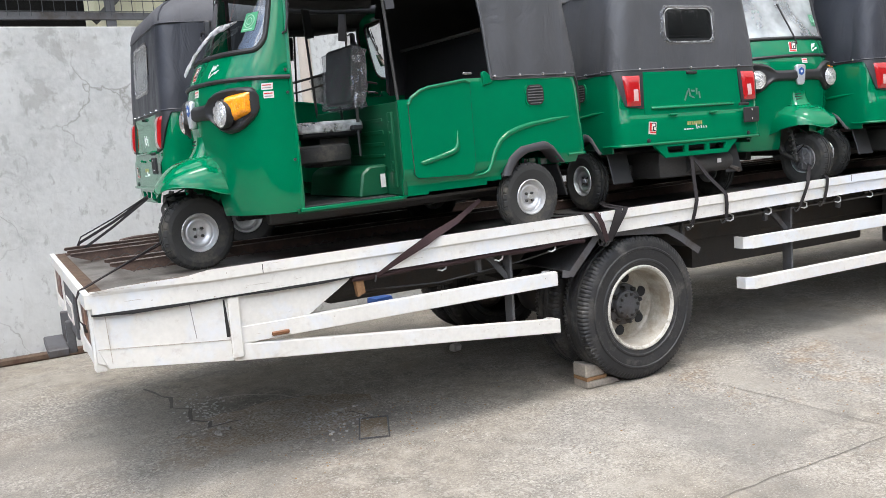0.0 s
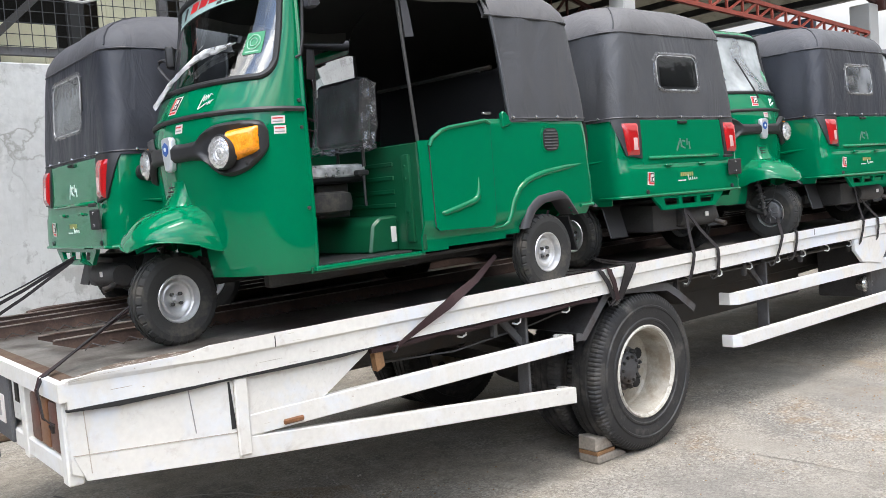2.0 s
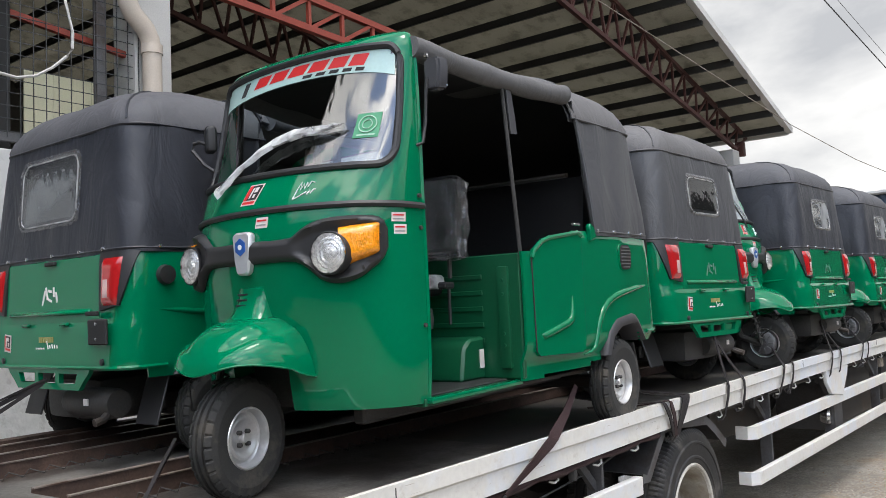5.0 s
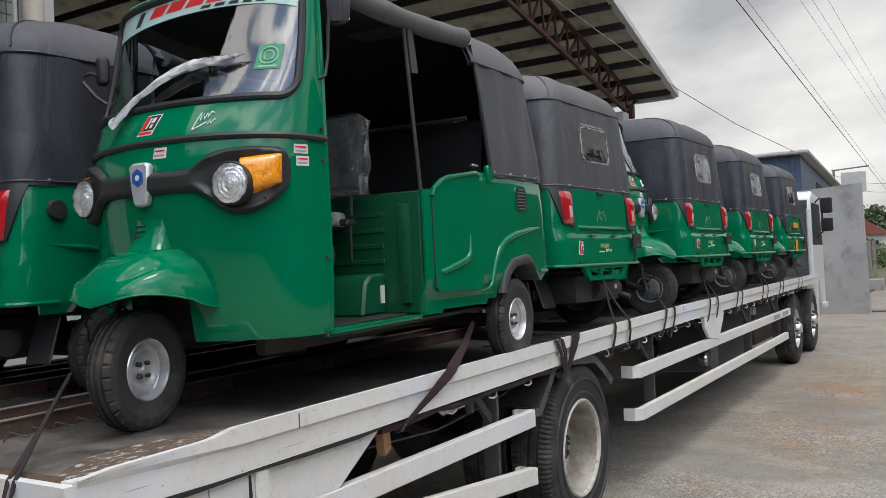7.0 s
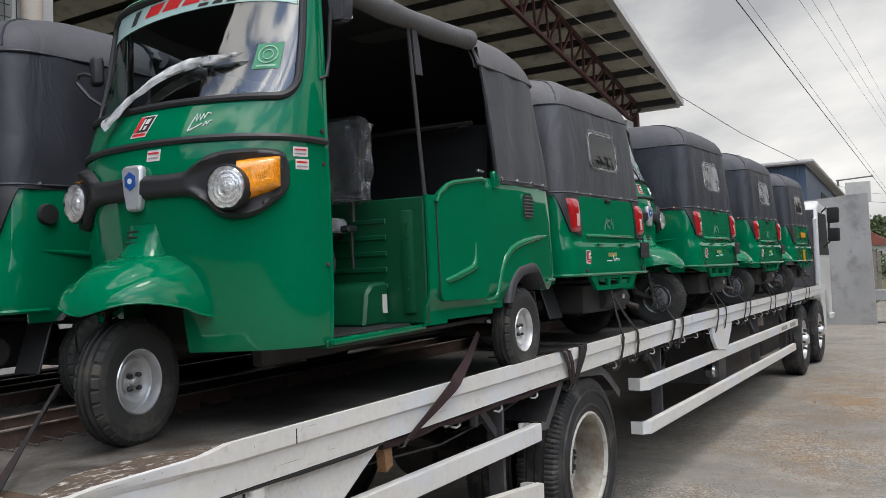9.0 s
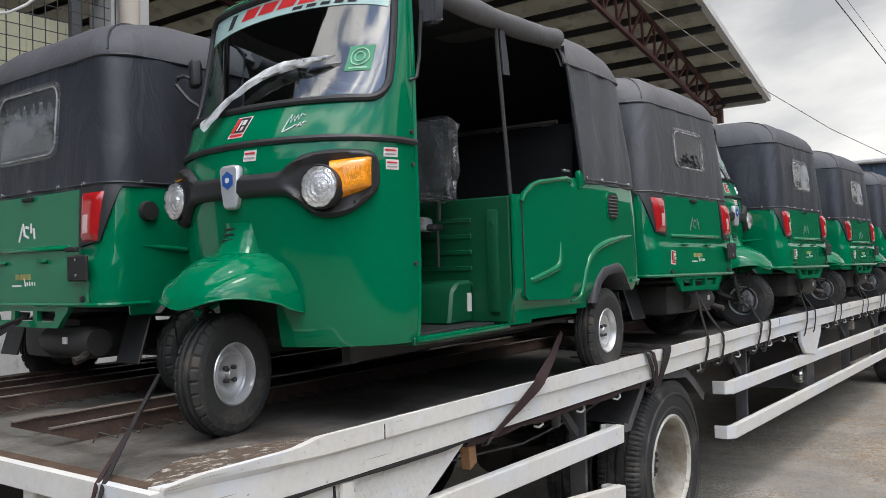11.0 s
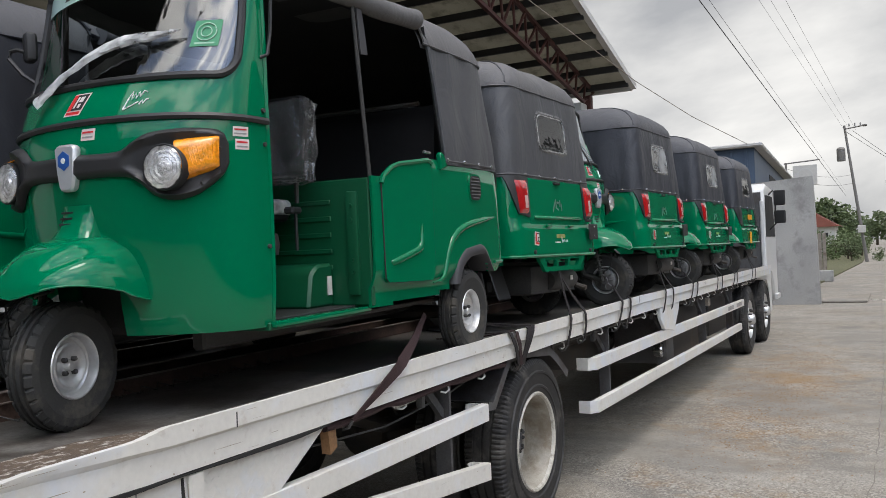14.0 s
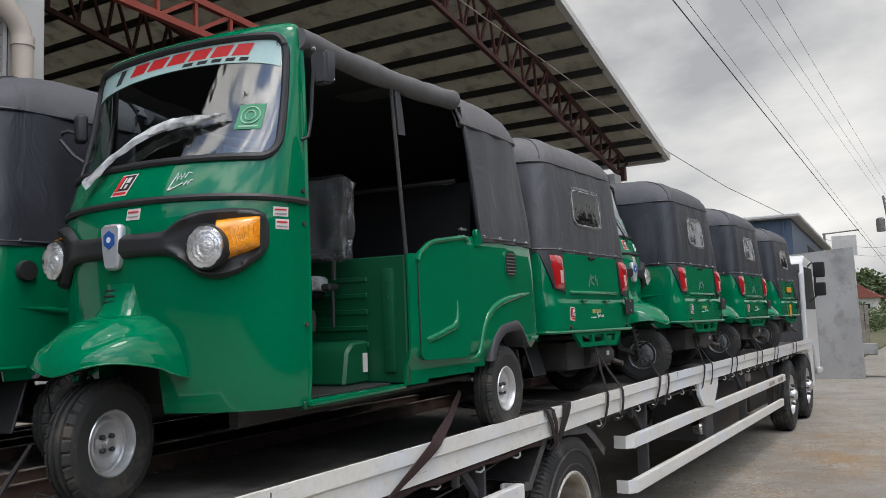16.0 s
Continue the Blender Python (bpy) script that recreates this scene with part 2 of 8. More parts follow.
RIM_EDGE = mat("worn_cream_flange", (0.5, 0.48, 0.43), 0.55, vary=0.25, scale=14, bump=0.2, dirt=(0.25, 0.22, 0.18), dirt_amount=0.4, dirt_scale=12)
TRUCK_RIM = mat("dirty_cream_rim", (0.36, 0.335, 0.285), 0.5, vary=0.2, scale=9, bump=0.2, dirt=(0.21, 0.175, 0.13), dirt_amount=0.55, dirt_scale=5, stain=(0.27, 0.245, 0.205), stain_scale=3.5)
SILVER = mat("silver_paint", (0.52, 0.53, 0.55), 0.3, metal=0.35, coat=0.5, vary=0.06, bump=0.02)
CHROME = mat("brushed_chrome", (0.6, 0.6, 0.6), 0.22, metal=0.9, vary=0.05, bump=0.02)
STEEL = mat("dark_steel", (0.05, 0.048, 0.046), 0.6, metal=0.2, vary=0.3, scale=8, bump=0.2, dirt=(0.06, 0.045, 0.035), dirt_amount=0.35)
DRUM = mat("grey_cast_drum", (0.16, 0.16, 0.165), 0.5, metal=0.4, vary=0.2, scale=20, bump=0.15)
GREY_STEEL = mat("grey_painted_steel", (0.088, 0.088, 0.092), 0.6, vary=0.25, scale=6, bump=0.15, dirt=(0.05, 0.04, 0.035), dirt_amount=0.4)
WHITE = mat("worn_white_paint", (0.69, 0.67, 0.625), 0.5, vary=0.08, scale=2.2, grain=40, bump=0.18, dirt=(0.6, 0.565, 0.52), dirt_amount=0.12, dirt_scale=14, stain=(0.73, 0.735, 0.74), stain_scale=1.6, dist=0.004)
WHITE_CLEAN = mat("white_enamel", (0.66, 0.66, 0.65), 0.35, coat=0.2, vary=0.07, scale=3, bump=0.04)
DECK = mat("worn_black_deck", (0.05, 0.048, 0.045), 0.5, vary=0.35, scale=3, grain=70, bump=0.35, dirt=(0.085, 0.07, 0.055), dirt_amount=0.42, dirt_scale=2.6)
DECK_WORN = mat("scuffed_grey_deck", (0.14, 0.13, 0.118), 0.45, vary=0.45, scale=4, grain=60, bump=0.35, dirt=(0.045, 0.036, 0.03), dirt_amount=0.62, dirt_scale=3.2)
CHIPPED = mat("chipped_paint", (0.1, 0.07, 0.048), 0.75, vary=0.5, scale=9, grain=90, bump=0.6, dirt=(0.6, 0.57, 0.52), dirt_amount=0.3, dirt_scale=26)
HOLLOW = mat("worn_hollow", (0.2, 0.152, 0.1), 0.95, vary=0.5, scale=5, grain=45, bump=0.8, dirt=(0.2, 0.185, 0.16), dirt_amount=0.4, dirt_scale=4, speck=(0.36, 0.33, 0.29), speck_scale=60, dist=0.01)
RUST = mat("rusty_channel", (0.082, 0.05, 0.037), 0.7, vary=0.4, scale=9, grain=110, bump=0.4, dirt=(0.05, 0.03, 0.023), dirt_amount=0.5, dirt_scale=5)
BRIGHT_EDGE = mat("worn_steel_edge", (0.23, 0.19, 0.165), 0.5, metal=0.2, vary=0.35, scale=10, bump=0.2, dirt=(0.1, 0.06, 0.045), dirt_amount=0.5, dirt_scale=7)
RUST_EDGE = mat("rusty_bare_edge", (0.1, 0.065, 0.042), 0.75, vary=0.4, scale=14, grain=130, bump=0.4, dirt=(0.07, 0.035, 0.02), dirt_amount=0.5, dirt_scale=9)
CONCRETE = mat("yard_concrete", (0.215, 0.19, 0.154), 0.85, vary=0.7, scale=7.0, grain=55, bump=0.16, dirt=(0.14, 0.131, 0.116), dirt_amount=0.4, dirt_scale=0.8, speck=(0.41, 0.38, 0.335), speck_scale=85, stain=(0.175, 0.145, 0.112), dist=0.003)


def ragged_patch(m, centre, radii, colour):
    """A ragged patch of another colour: trodden brown earth, and one dark grey area."""
    n, l = m.node_tree.nodes, m.node_tree.links
    p = n["Principled BSDF"]
    old = p.inputs["Base Color"].links[0].from_socket
    tc = n.new("ShaderNodeTexCoord")
    off = n.new("ShaderNodeVectorMath")
    off.operation = "SUBTRACT"
    off.inputs[1].default_value = centre
    l.new(tc.outputs["Object"], off.inputs[0])
    div = n.new("ShaderNodeVectorMath")
    div.operation = "DIVIDE"
    div.inputs[1].default_value = radii
    l.new(off.outputs[0], div.inputs[0])
    ln = n.new("ShaderNodeVectorMath")
    ln.operation = "LENGTH"
    l.new(div.outputs[0], ln.inputs[0])
    nz = n.new("ShaderNodeTexNoise")
    nz.inputs["Scale"].default_value, nz.inputs["Detail"].default_value, nz.inputs["Roughness"].default_value = 1.5, 10, 0.72
    l.new(tc.outputs["Object"], nz.inputs["Vector"])
    sub = n.new("ShaderNodeMath")
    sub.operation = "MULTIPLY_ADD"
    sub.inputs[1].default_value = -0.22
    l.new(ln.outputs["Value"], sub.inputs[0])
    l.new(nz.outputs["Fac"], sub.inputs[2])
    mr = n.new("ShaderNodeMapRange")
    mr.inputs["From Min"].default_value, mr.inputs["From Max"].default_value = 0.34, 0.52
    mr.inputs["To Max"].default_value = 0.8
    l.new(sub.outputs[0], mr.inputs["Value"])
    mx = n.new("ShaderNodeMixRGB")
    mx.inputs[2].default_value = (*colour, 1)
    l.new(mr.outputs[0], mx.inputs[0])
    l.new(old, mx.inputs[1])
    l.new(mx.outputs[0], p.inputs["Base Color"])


# dark grey patch under the truck's tail, then two drifts of brown earth
ragged_patch(CONCRETE, (-1.7, 1.5, 0.0), (0.95, 0.6, 1.0), (0.075, 0.07, 0.062))
ragged_patch(CONCRETE, (-1.95, 0.72, 0.0), (0.75, 0.5, 1.0), (0.23, 0.155, 0.085))
ragged_patch(CONCRETE, (6.2, -0.75, 0.0), (5.6, 1.15, 1.0), (0.27, 0.17, 0.08))


def blotches(m, colour, scale, low, high, stretch=(1.0, 1.0, 1.0), amount=1.0, shift=0.0):
    """Ragged patches of another colour over a surface, where a noise runs above low."""
    n, l = m.node_tree.nodes, m.node_tree.links
    p = n["Principled BSDF"]
    old = p.inputs["Base Color"].links[0].from_socket
    tc = n.new("ShaderNodeTexCoord")
    mp = n.new("ShaderNodeMapping")
    mp.inputs["Scale"].default_value = stretch
    mp.inputs["Location"].default_value = (shift, shift * 0.7, shift * 1.3)
    l.new(tc.outputs["Object"], mp.inputs["Vector"])
    nz = n.new("ShaderNodeTexNoise")
    nz.inputs["Scale"].default_value, nz.inputs["Detail"].default_value = scale, 9
    nz.inputs["Roughness"].default_value, nz.inputs["Distortion"].default_value = 0.62, 0.3
    l.new(mp.outputs[0], nz.inputs["Vector"])
    mr = n.new("ShaderNodeMapRange")
    mr.inputs["From Min"].default_value, mr.inputs["From Max"].default_value = low, high
    mr.inputs["To Max"].default_value = amount
    l.new(nz.outputs["Fac"], mr.inputs["Value"])
    mx = n.new("ShaderNodeMixRGB")
    mx.inputs[2].default_value = (*colour, 1)
    l.new(mr.outputs[0], mx.inputs[0])
    l.new(old, mx.inputs[1])
    l.new(mx.outputs[0], p.inputs["Base Color"])


def pebbles(m, scale, pale, dark, low, high, amount):
    """Pale and dark stones that show in a worn surface, where a broad noise runs above low."""
    n, l = m.node_tree.nodes, m.node_tree.links
    p = n["Principled BSDF"]
    old = p.inputs["Base Color"].links[0].from_socket
    tc = n.new("ShaderNodeTexCoord")
    vo = n.new("ShaderNodeTexVoronoi")
    vo.inputs["Scale"].default_value = scale
    l.new(tc.outputs["Object"], vo.inputs["Vector"])
    sp = n.new("ShaderNodeSeparateColor")
    l.new(vo.outputs["Color"], sp.inputs[0])
    rp = n.new("ShaderNodeValToRGB")
    e = rp.color_ramp.elements
    e[0].position, e[0].color = 0.0, (*dark, 1)
    e[1].position, e[1].color = 1.0, (*pale, 1)
    l.new(sp.outputs[0], rp.inputs[0])
    nz = n.new("ShaderNodeTexNoise")
    nz.inputs["Scale"].default_value, nz.inputs["Detail"].default_value, nz.inputs["Roughness"].default_value = 0.7, 8, 0.7
    l.new(tc.outputs["Object"], nz.inputs["Vector"])
    mr = n.new("ShaderNodeMapRange")
    mr.inputs["From Min"].default_value, mr.inputs["From Max"].default_value = low, high
    mr.inputs["To Max"].default_value = amount
    l.new(nz.outputs["Fac"], mr.inputs["Value"])
    # only some of the stones break the surface
    th = n.new("ShaderNodeMath")
    th.operation = "GREATER_THAN"
    th.inputs[1].default_value = 0.35
    l.new(sp.outputs[1], th.inputs[0])
    mu = n.new("ShaderNodeMath")
    mu.operation = "MULTIPLY"
    l.new(mr.outputs[0], mu.inputs[0])
    l.new(th.outputs[0], mu.inputs[1])
    mx = n.new("ShaderNodeMixRGB")
    l.new(mu.outputs[0], mx.inputs[0])
    l.new(old, mx.inputs[1])
    l.new(rp.outputs[0], mx.inputs[2])
    l.new(mx.outputs[0], p.inputs["Base Color"])


def hairlines(m, colour, scale, width, amount):
    """Thin crazed cracks."""
    n, l = m.node_tree.nodes, m.node_tree.links
    p = n["Principled BSDF"]
    old = p.inputs["Base Color"].links[0].from_socket
    tc = n.new("ShaderNodeTexCoord")
    nz = n.new("ShaderNodeTexNoise")
    nz.inputs["Scale"].default_value, nz.inputs["Detail"].default_value = scale * 2.2, 6
    l.new(tc.outputs["Object"], nz.inputs["Vector"])
    ad = n.new("ShaderNodeMixRGB")
    ad.blend_type = "ADD"
    ad.inputs[0].default_value = 0.55 / scale
    l.new(tc.outputs["Object"], ad.inputs[1])
    l.new(nz.outputs["Color"], ad.inputs[2])
    vo = n.new("ShaderNodeTexVoronoi")
    vo.feature = "DISTANCE_TO_EDGE"
    vo.inputs["Scale"].default_value = scale
    l.new(ad.outputs[0], vo.inputs["Vector"])
    n2 = n.new("ShaderNodeTexNoise")
    n2.inputs["Scale"].default_value, n2.inputs["Detail"].default_value = scale * 0.6, 3
    l.new(tc.outputs["Object"], n2.inputs["Vector"])
    w = n.new("ShaderNodeMapRange")
    w.inputs["From Min"].default_value, w.inputs["From Max"].default_value = 0.45, 0.65
    w.inputs["To Min"].default_value, w.inputs["To Max"].default_value = 0.0, amount
    l.new(n2.outputs["Fac"], w.inputs["Value"])
    mr = n.new("ShaderNodeMapRange")
    mr.inputs["From Min"].default_value, mr.inputs["From Max"].default_value = 0.0, width
    mr.inputs["To Min"].default_value, mr.inputs["To Max"].default_value = 1.0, 0.0
    l.new(vo.outputs["Distance"], mr.inputs["Value"])
    mu = n.new("ShaderNodeMath")
    mu.operation = "MULTIPLY"
    l.new(mr.outputs[0], mu.inputs[0])
    l.new(w.outputs[0], mu.inputs[1])
    mx = n.new("ShaderNodeMixRGB")
    mx.inputs[2].default_value = (*colour, 1)
    l.new(mu.outputs[0], mx.inputs[0])
    l.new(old, mx.inputs[1])
    l.new(mx.outputs[0], p.inputs["Base Color"])


pebbles(CONCRETE, 62.0, (0.5, 0.465, 0.41), (0.1, 0.09, 0.078), 0.38, 0.6, 0.62)
blotches(CONCRETE, (0.145, 0.136, 0.12), 0.55, 0.5, 0.62, amount=0.6)
blotches(CONCRETE, (0.3, 0.275, 0.235), 1.4, 0.56, 0.68, amount=0.5, shift=4.0)
blotches(WHITE, (0.66, 0.7, 0.76), 1.7, 0.52, 0.62, amount=0.75, shift=2.0)
blotches(WHITE, (0.42, 0.36, 0.29), 4.5, 0.64, 0.74, (1.0, 1.0, 2.2), 0.45, 6.0)
DRY = mat("dry_leaf_litter", (0.24, 0.15, 0.075), 0.9, vary=0.4, scale=9, bump=0)
WALL_MAT = mat("stained_whitewash", (0.46, 0.463, 0.447), 0.9, vary=0.16, scale=1.6, grain=16, bump=0.35, dirt=(0.42, 0.415, 0.395), dirt_amount=0.16, dirt_scale=3.2, dist=0.02)
blotches(WALL_MAT, (0.55, 0.555, 0.54), 0.9, 0.42, 0.6, (1, 1, 0.6), 0.8)
blotches(WALL_MAT, (0.3, 0.295, 0.275), 2.1, 0.62, 0.655, (1.1, 1, 0.8), 0.62, 3.0)
blotches(WALL_MAT, (0.36, 0.355, 0.33), 1.3, 0.6, 0.66, (0.8, 1, 1.6), 0.6, 7.0)
blotches(WALL_MAT, (0.4, 0.395, 0.375), 5.0, 0.6, 0.7, (1.5, 1, 0.25), 0.5, 1.0)
blotches(WALL_MAT, (0.31, 0.305, 0.285), 11.0, 0.58, 0.67, (1.0, 1, 0.6), 0.7, 5.0)
blotches(WALL_MAT, (0.6, 0.6, 0.585), 7.0, 0.6, 0.7, (1.0, 1, 0.7), 0.5, 9.0)
hairlines(WALL_MAT, (0.25, 0.242, 0.22), 1.6, 0.015, 0.85)
hairlines(WALL_MAT, (0.3, 0.29, 0.265), 4.2, 0.008, 0.5)
GREY_CONCRETE = mat("bare_grey_concrete", (0.36, 0.355, 0.34), 0.9, vary=0.22, scale=1.0, grain=40, bump=0.4, dirt=(0.25, 0.245, 0.235), dirt_amount=0.3, dirt_scale=1.8, dist=0.006)
WHITE_CONC = mat("painted_column", (0.5, 0.49, 0.47), 0.8, vary=0.12, scale=2, bump=0.25)
RED_STEEL = mat("red_oxide_steel", (0.28, 0.05, 0.03), 0.6, vary=0.2, scale=6, bump=0.1)
BROWN_STEEL = mat("brown_red_steel", (0.075, 0.025, 0.02), 0.65, vary=0.2, scale=6, bump=0.1)
ROOF_UNDER = mat("galvanised_roof", (0.265, 0.25, 0.205), 0.55, metal=0.1, vary=0.25, scale=1.2, bump=0.1, dirt=(0.16, 0.15, 0.12), dirt_amount=0.4)
DARK_STEEL = mat("dark_purlin", (0.035, 0.034, 0.034), 0.7, vary=0.2, bump=0.1)
MESH_WIRE = mat("dark_mesh_wire", (0.05, 0.052, 0.055), 0.6, metal=0.3, vary=0.15, bump=0)
CREAM = mat("cream_sheet", (0.56, 0.54, 0.38), 0.6, vary=0.12, scale=3, bump=0.1)
PIPE = mat("beige_pipe", (0.52, 0.45, 0.38), 0.45, vary=0.1, scale=5, bump=0.05)
BLUE_SHEET = mat("blue_grey_sheet", (0.06, 0.09, 0.14), 0.55, vary=0.2, scale=1.5, bump=0.1)
BLACK = mat("matt_black", (0.018, 0.018, 0.018), 0.8, vary=0.1, bump=0.0)
STRAP = mat("dark_webbing", (0.014, 0.011, 0.012), 0.8, vary=0.3, scale=20, grain=500, bump=0.5, dist=0.002)
CHIP = mat("bare_chipped_spots", (0.42, 0.37, 0.31), 0.8, vary=0.4, scale=20, bump=0.1)
STRAP_RED = mat("maroon_webbing", (0.03, 0.012, 0.013), 0.8, vary=0.3, scale=20, grain=500, bump=0.5, dist=0.002)
RED_LENS = mat("red_lens", (0.42, 0.012, 0.014), 0.12, coat=0.8, vary=0.12, scale=60, bump=0.25, dist=0.002)
CLEAR_LENS = mat("pale_lens", (0.62, 0.4, 0.38), 0.15, coat=0.7, vary=0.12, scale=70, bump=0.2, dist=0.002)
AMBER = mat("amber_lens", (0.95, 0.34, 0.012), 0.1, coat=1.0, vary=0.35, scale=30, grain=110, bump=0.5, dist=0.004)
REFLECTOR = mat("lamp_reflector", (0.9, 0.9, 0.89), 0.22, metal=0.5, coat=0.3, vary=0.3, scale=34, grain=55, bump=0.7, dist=0.01)
STICKER = mat("white_sticker", (0.7, 0.66, 0.63), 0.5, vary=0.04, bump=0)
RED_INK = mat("red_print", (0.55, 0.02, 0.02), 0.45, vary=0.05, bump=0)
GREY_INK = mat("grey_print", (0.3, 0.29, 0.28), 0.5, vary=0.05, bump=0)
GREEN_INK = mat("light_green_print", (0.05, 0.27, 0.13), 0.5, vary=0.05, bump=0)
WHITE_INK = mat("white_print", (0.75, 0.78, 0.76), 0.4, vary=0.03, bump=0)
PALE_GREEN = mat("pale_green_print", (0.3, 0.52, 0.38), 0.5, vary=0.04, bump=0)
BLUE_INK = mat("blue_print", (0.02, 0.09, 0.34), 0.4, vary=0.05, bump=0)
GOLD_INK = mat("dull_gold_print", (0.3, 0.3, 0.1), 0.5, vary=0.08, bump=0)
ORANGE_INK = mat("orange_sticker", (0.75, 0.3, 0.01), 0.4, vary=0.05, bump=0)
FADED = mat("faded_print", (0.085, 0.19, 0.14), 0.5, vary=0.1, bump=0)
VISOR = mat("pale_visor_film", (0.40, 0.56, 0.53), 0.2, coat=0.6, vary=0.06, bump=0)
SEAT = mat("black_seat_vinyl", (0.012, 0.012, 0.013), 0.6, spec=0.15, vary=0.15, scale=10, grain=250, bump=0.25, dist=0.002)
WOOD = mat("weathered_wood", (0.28, 0.245, 0.205), 0.85, vary=0.3, scale=8, grain=60, bump=0.6, dirt=(0.15, 0.11, 0.08), dirt_amount=0.3)
MOSS = mat("roadside_green", (0.11, 0.11, 0.05), 0.85, vary=0.45, scale=2, grain=9, bump=0.6, dist=0.05, rand=0.2)
LEAF = mat("leaf_green", (0.085, 0.115, 0.045), 0.7, vary=0.4, scale=1.5, grain=7, bump=0.2, rand=0.25)
BARK = mat("bark", (0.09, 0.07, 0.05), 0.9, vary=0.3, bump=0.5)
WIRE = mat("weathered_wire", (0.085, 0.085, 0.088), 0.7, vary=0.1, bump=0)
POLE_MAT = mat("grey_utility_pole", (0.16, 0.15, 0.14), 0.8, vary=0.2, bump=0.2)
TILE_RED = mat("red_roof", (0.2, 0.06, 0.04), 0.7, vary=0.2, bump=0.2)
HOUSE = mat("pale_house_wall", (0.5, 0.48, 0.45), 0.85, vary=0.12, bump=0.2)
STAINED_WOOD = mat("stained_wood", (0.24, 0.13, 0.06), 0.8, vary=0.3, scale=12, grain=90, bump=0.4)
STONE = mat("pale_rubble", (0.4, 0.37, 0.33), 0.9, vary=0.25, scale=20, bump=0.5, rand=0.2)
BLUE_PLASTIC = mat("blue_plastic", (0.02, 0.07, 0.25), 0.45, vary=0.1, bump=0.1)
SCREEN = glass("windscreen_glass", (0.76, 0.84, 0.85), 0.14, 0.012, streak=0.08)
# white haze in this glass stands in for the bright sky's reflection
SCREEN_GLARE = glass("sky_glare_windscreen", (0.75, 0.8, 0.8), 0.2, 0.012, streak=0.08, haze=0.42, haze_col=(0.62, 0.66, 0.66), haze_scale=3)
LENS_GLASS = glass("lamp_glass", (0.97, 0.97, 0.97), 0.06, 0.02)
TAIL_DULL = mat("faded_red_lens", (0.14, 0.05, 0.035), 0.4, vary=0.3, scale=14, bump=0.2, dirt=(0.1, 0.07, 0.05), dirt_amount=0.4)
TAIL_AMBER = mat("faded_amber_lens", (0.2, 0.085, 0.035), 0.4, vary=0.3, scale=14, bump=0.2)
# dark colours that put the shed's inner shade into its surfaces
SHED_BACK_DARKENED = mat("darkened_shed_back", (0.1, 0.095, 0.085), 0.8, vary=0.3, scale=0.8, bump=0.1)
SHED_SHADE = mat("shed_shade", (0.018, 0.017, 0.015), 0.9, spec=0.05, vary=0.5, scale=0.8, bump=0.1)
# for unseen walls, kept dark so the green paint reflects little
DARK_BACKDROP = mat("dark_backdrop", (0.03, 0.034, 0.03), 0.9, vary=0.3, scale=0.4, bump=0.1)
CLEAR = glass("clear_vinyl_window", (0.5, 0.52, 0.52), 0.03, 0.06, haze=0.03, haze_col=(0.3, 0.31, 0.32), haze_scale=2.5)
CLEAR_PALE = glass("pale_vinyl_window", (0.5, 0.52, 0.53), 0.06, 0.08, haze=0.3, haze_col=(0.5, 0.52, 0.54), haze_scale=4)
CLEAR_MILKY = glass("rain_streaked_vinyl_window", (0.5, 0.52, 0.53), 0.06, 0.08, haze=0.15, haze_col=(0.42, 0.44, 0.46), haze_scale=5)
MILK = glass("milky_window_film", (0.85, 0.86, 0.86), 0.02, 0.2, haze=0.45, haze_col=(0.4, 0.42, 0.42), haze_scale=5)
WRAP = glass("crumpled_clear_wrap", (0.92, 0.92, 0.92), 0.08, 0.1, haze=0.07, haze_col=(0.75, 0.75, 0.76))
WRAP_WHITE = glass("milky_wrap", (0.9, 0.9, 0.9), 0.14, 0.2, haze=0.55, haze_col=(0.72, 0.73, 0.73))
MIRROR = mat("mirror_glass", (0.8, 0.8, 0.8), 0.03, metal=1.0, vary=0.0, bump=0, rough_vary=0.01)

# ---- mesh helpers ----


def part(name, bm, material, parent=None, label="", smooth=35, kind="", category="", group=""):
    me = bpy.data.meshes.new(name)
    bmesh.ops.recalc_face_normals(bm, faces=bm.faces)
    bm.to_mesh(me)
    bm.free()
    me.materials.append(material)
    if smooth:
        me.polygons.foreach_set("use_smooth", [True] * len(me.polygons))
        me.set_sharp_from_angle(angle=radians(smooth))
    ob = new(name, me)
    if parent:
        ob.parent = parent
    return tagged(ob, label, category, group, kind)


def thing(name, label, category, m=None, group="", kind=""):
    ob = new(name)
    ob.empty_display_size = 0.1
    if m is not None:
        ob.matrix_world = m
    return tagged(ob, label, category, group, kind)


def box(c, s, bevel=0.0, rot=None, bm=None, seg=1):
    """A box with centre c and size s, its edges bevelled, joined into bm."""
    b = bmesh.new()
    bmesh.ops.create_cube(b, size=1, matrix=Matrix.Diagonal((*s, 1)))
    if bevel:
        bmesh.ops.bevel(b, geom=b.edges[:], offset=bevel, segments=seg, affect="EDGES", profile=0.6)
    m = Matrix.Translation(c) @ (pose(0, 0, 0, *rot) if rot else Matrix())
    bmesh.ops.transform(b, matrix=m, verts=b.verts)
    return join(bm, b)


def join(bm, b):
    if bm is None:
        return b
    me = bpy.data.meshes.new("tmp")
    b.to_mesh(me)
    b.free()
    bm.from_mesh(me)
    bpy.data.meshes.remove(me)
    return bm


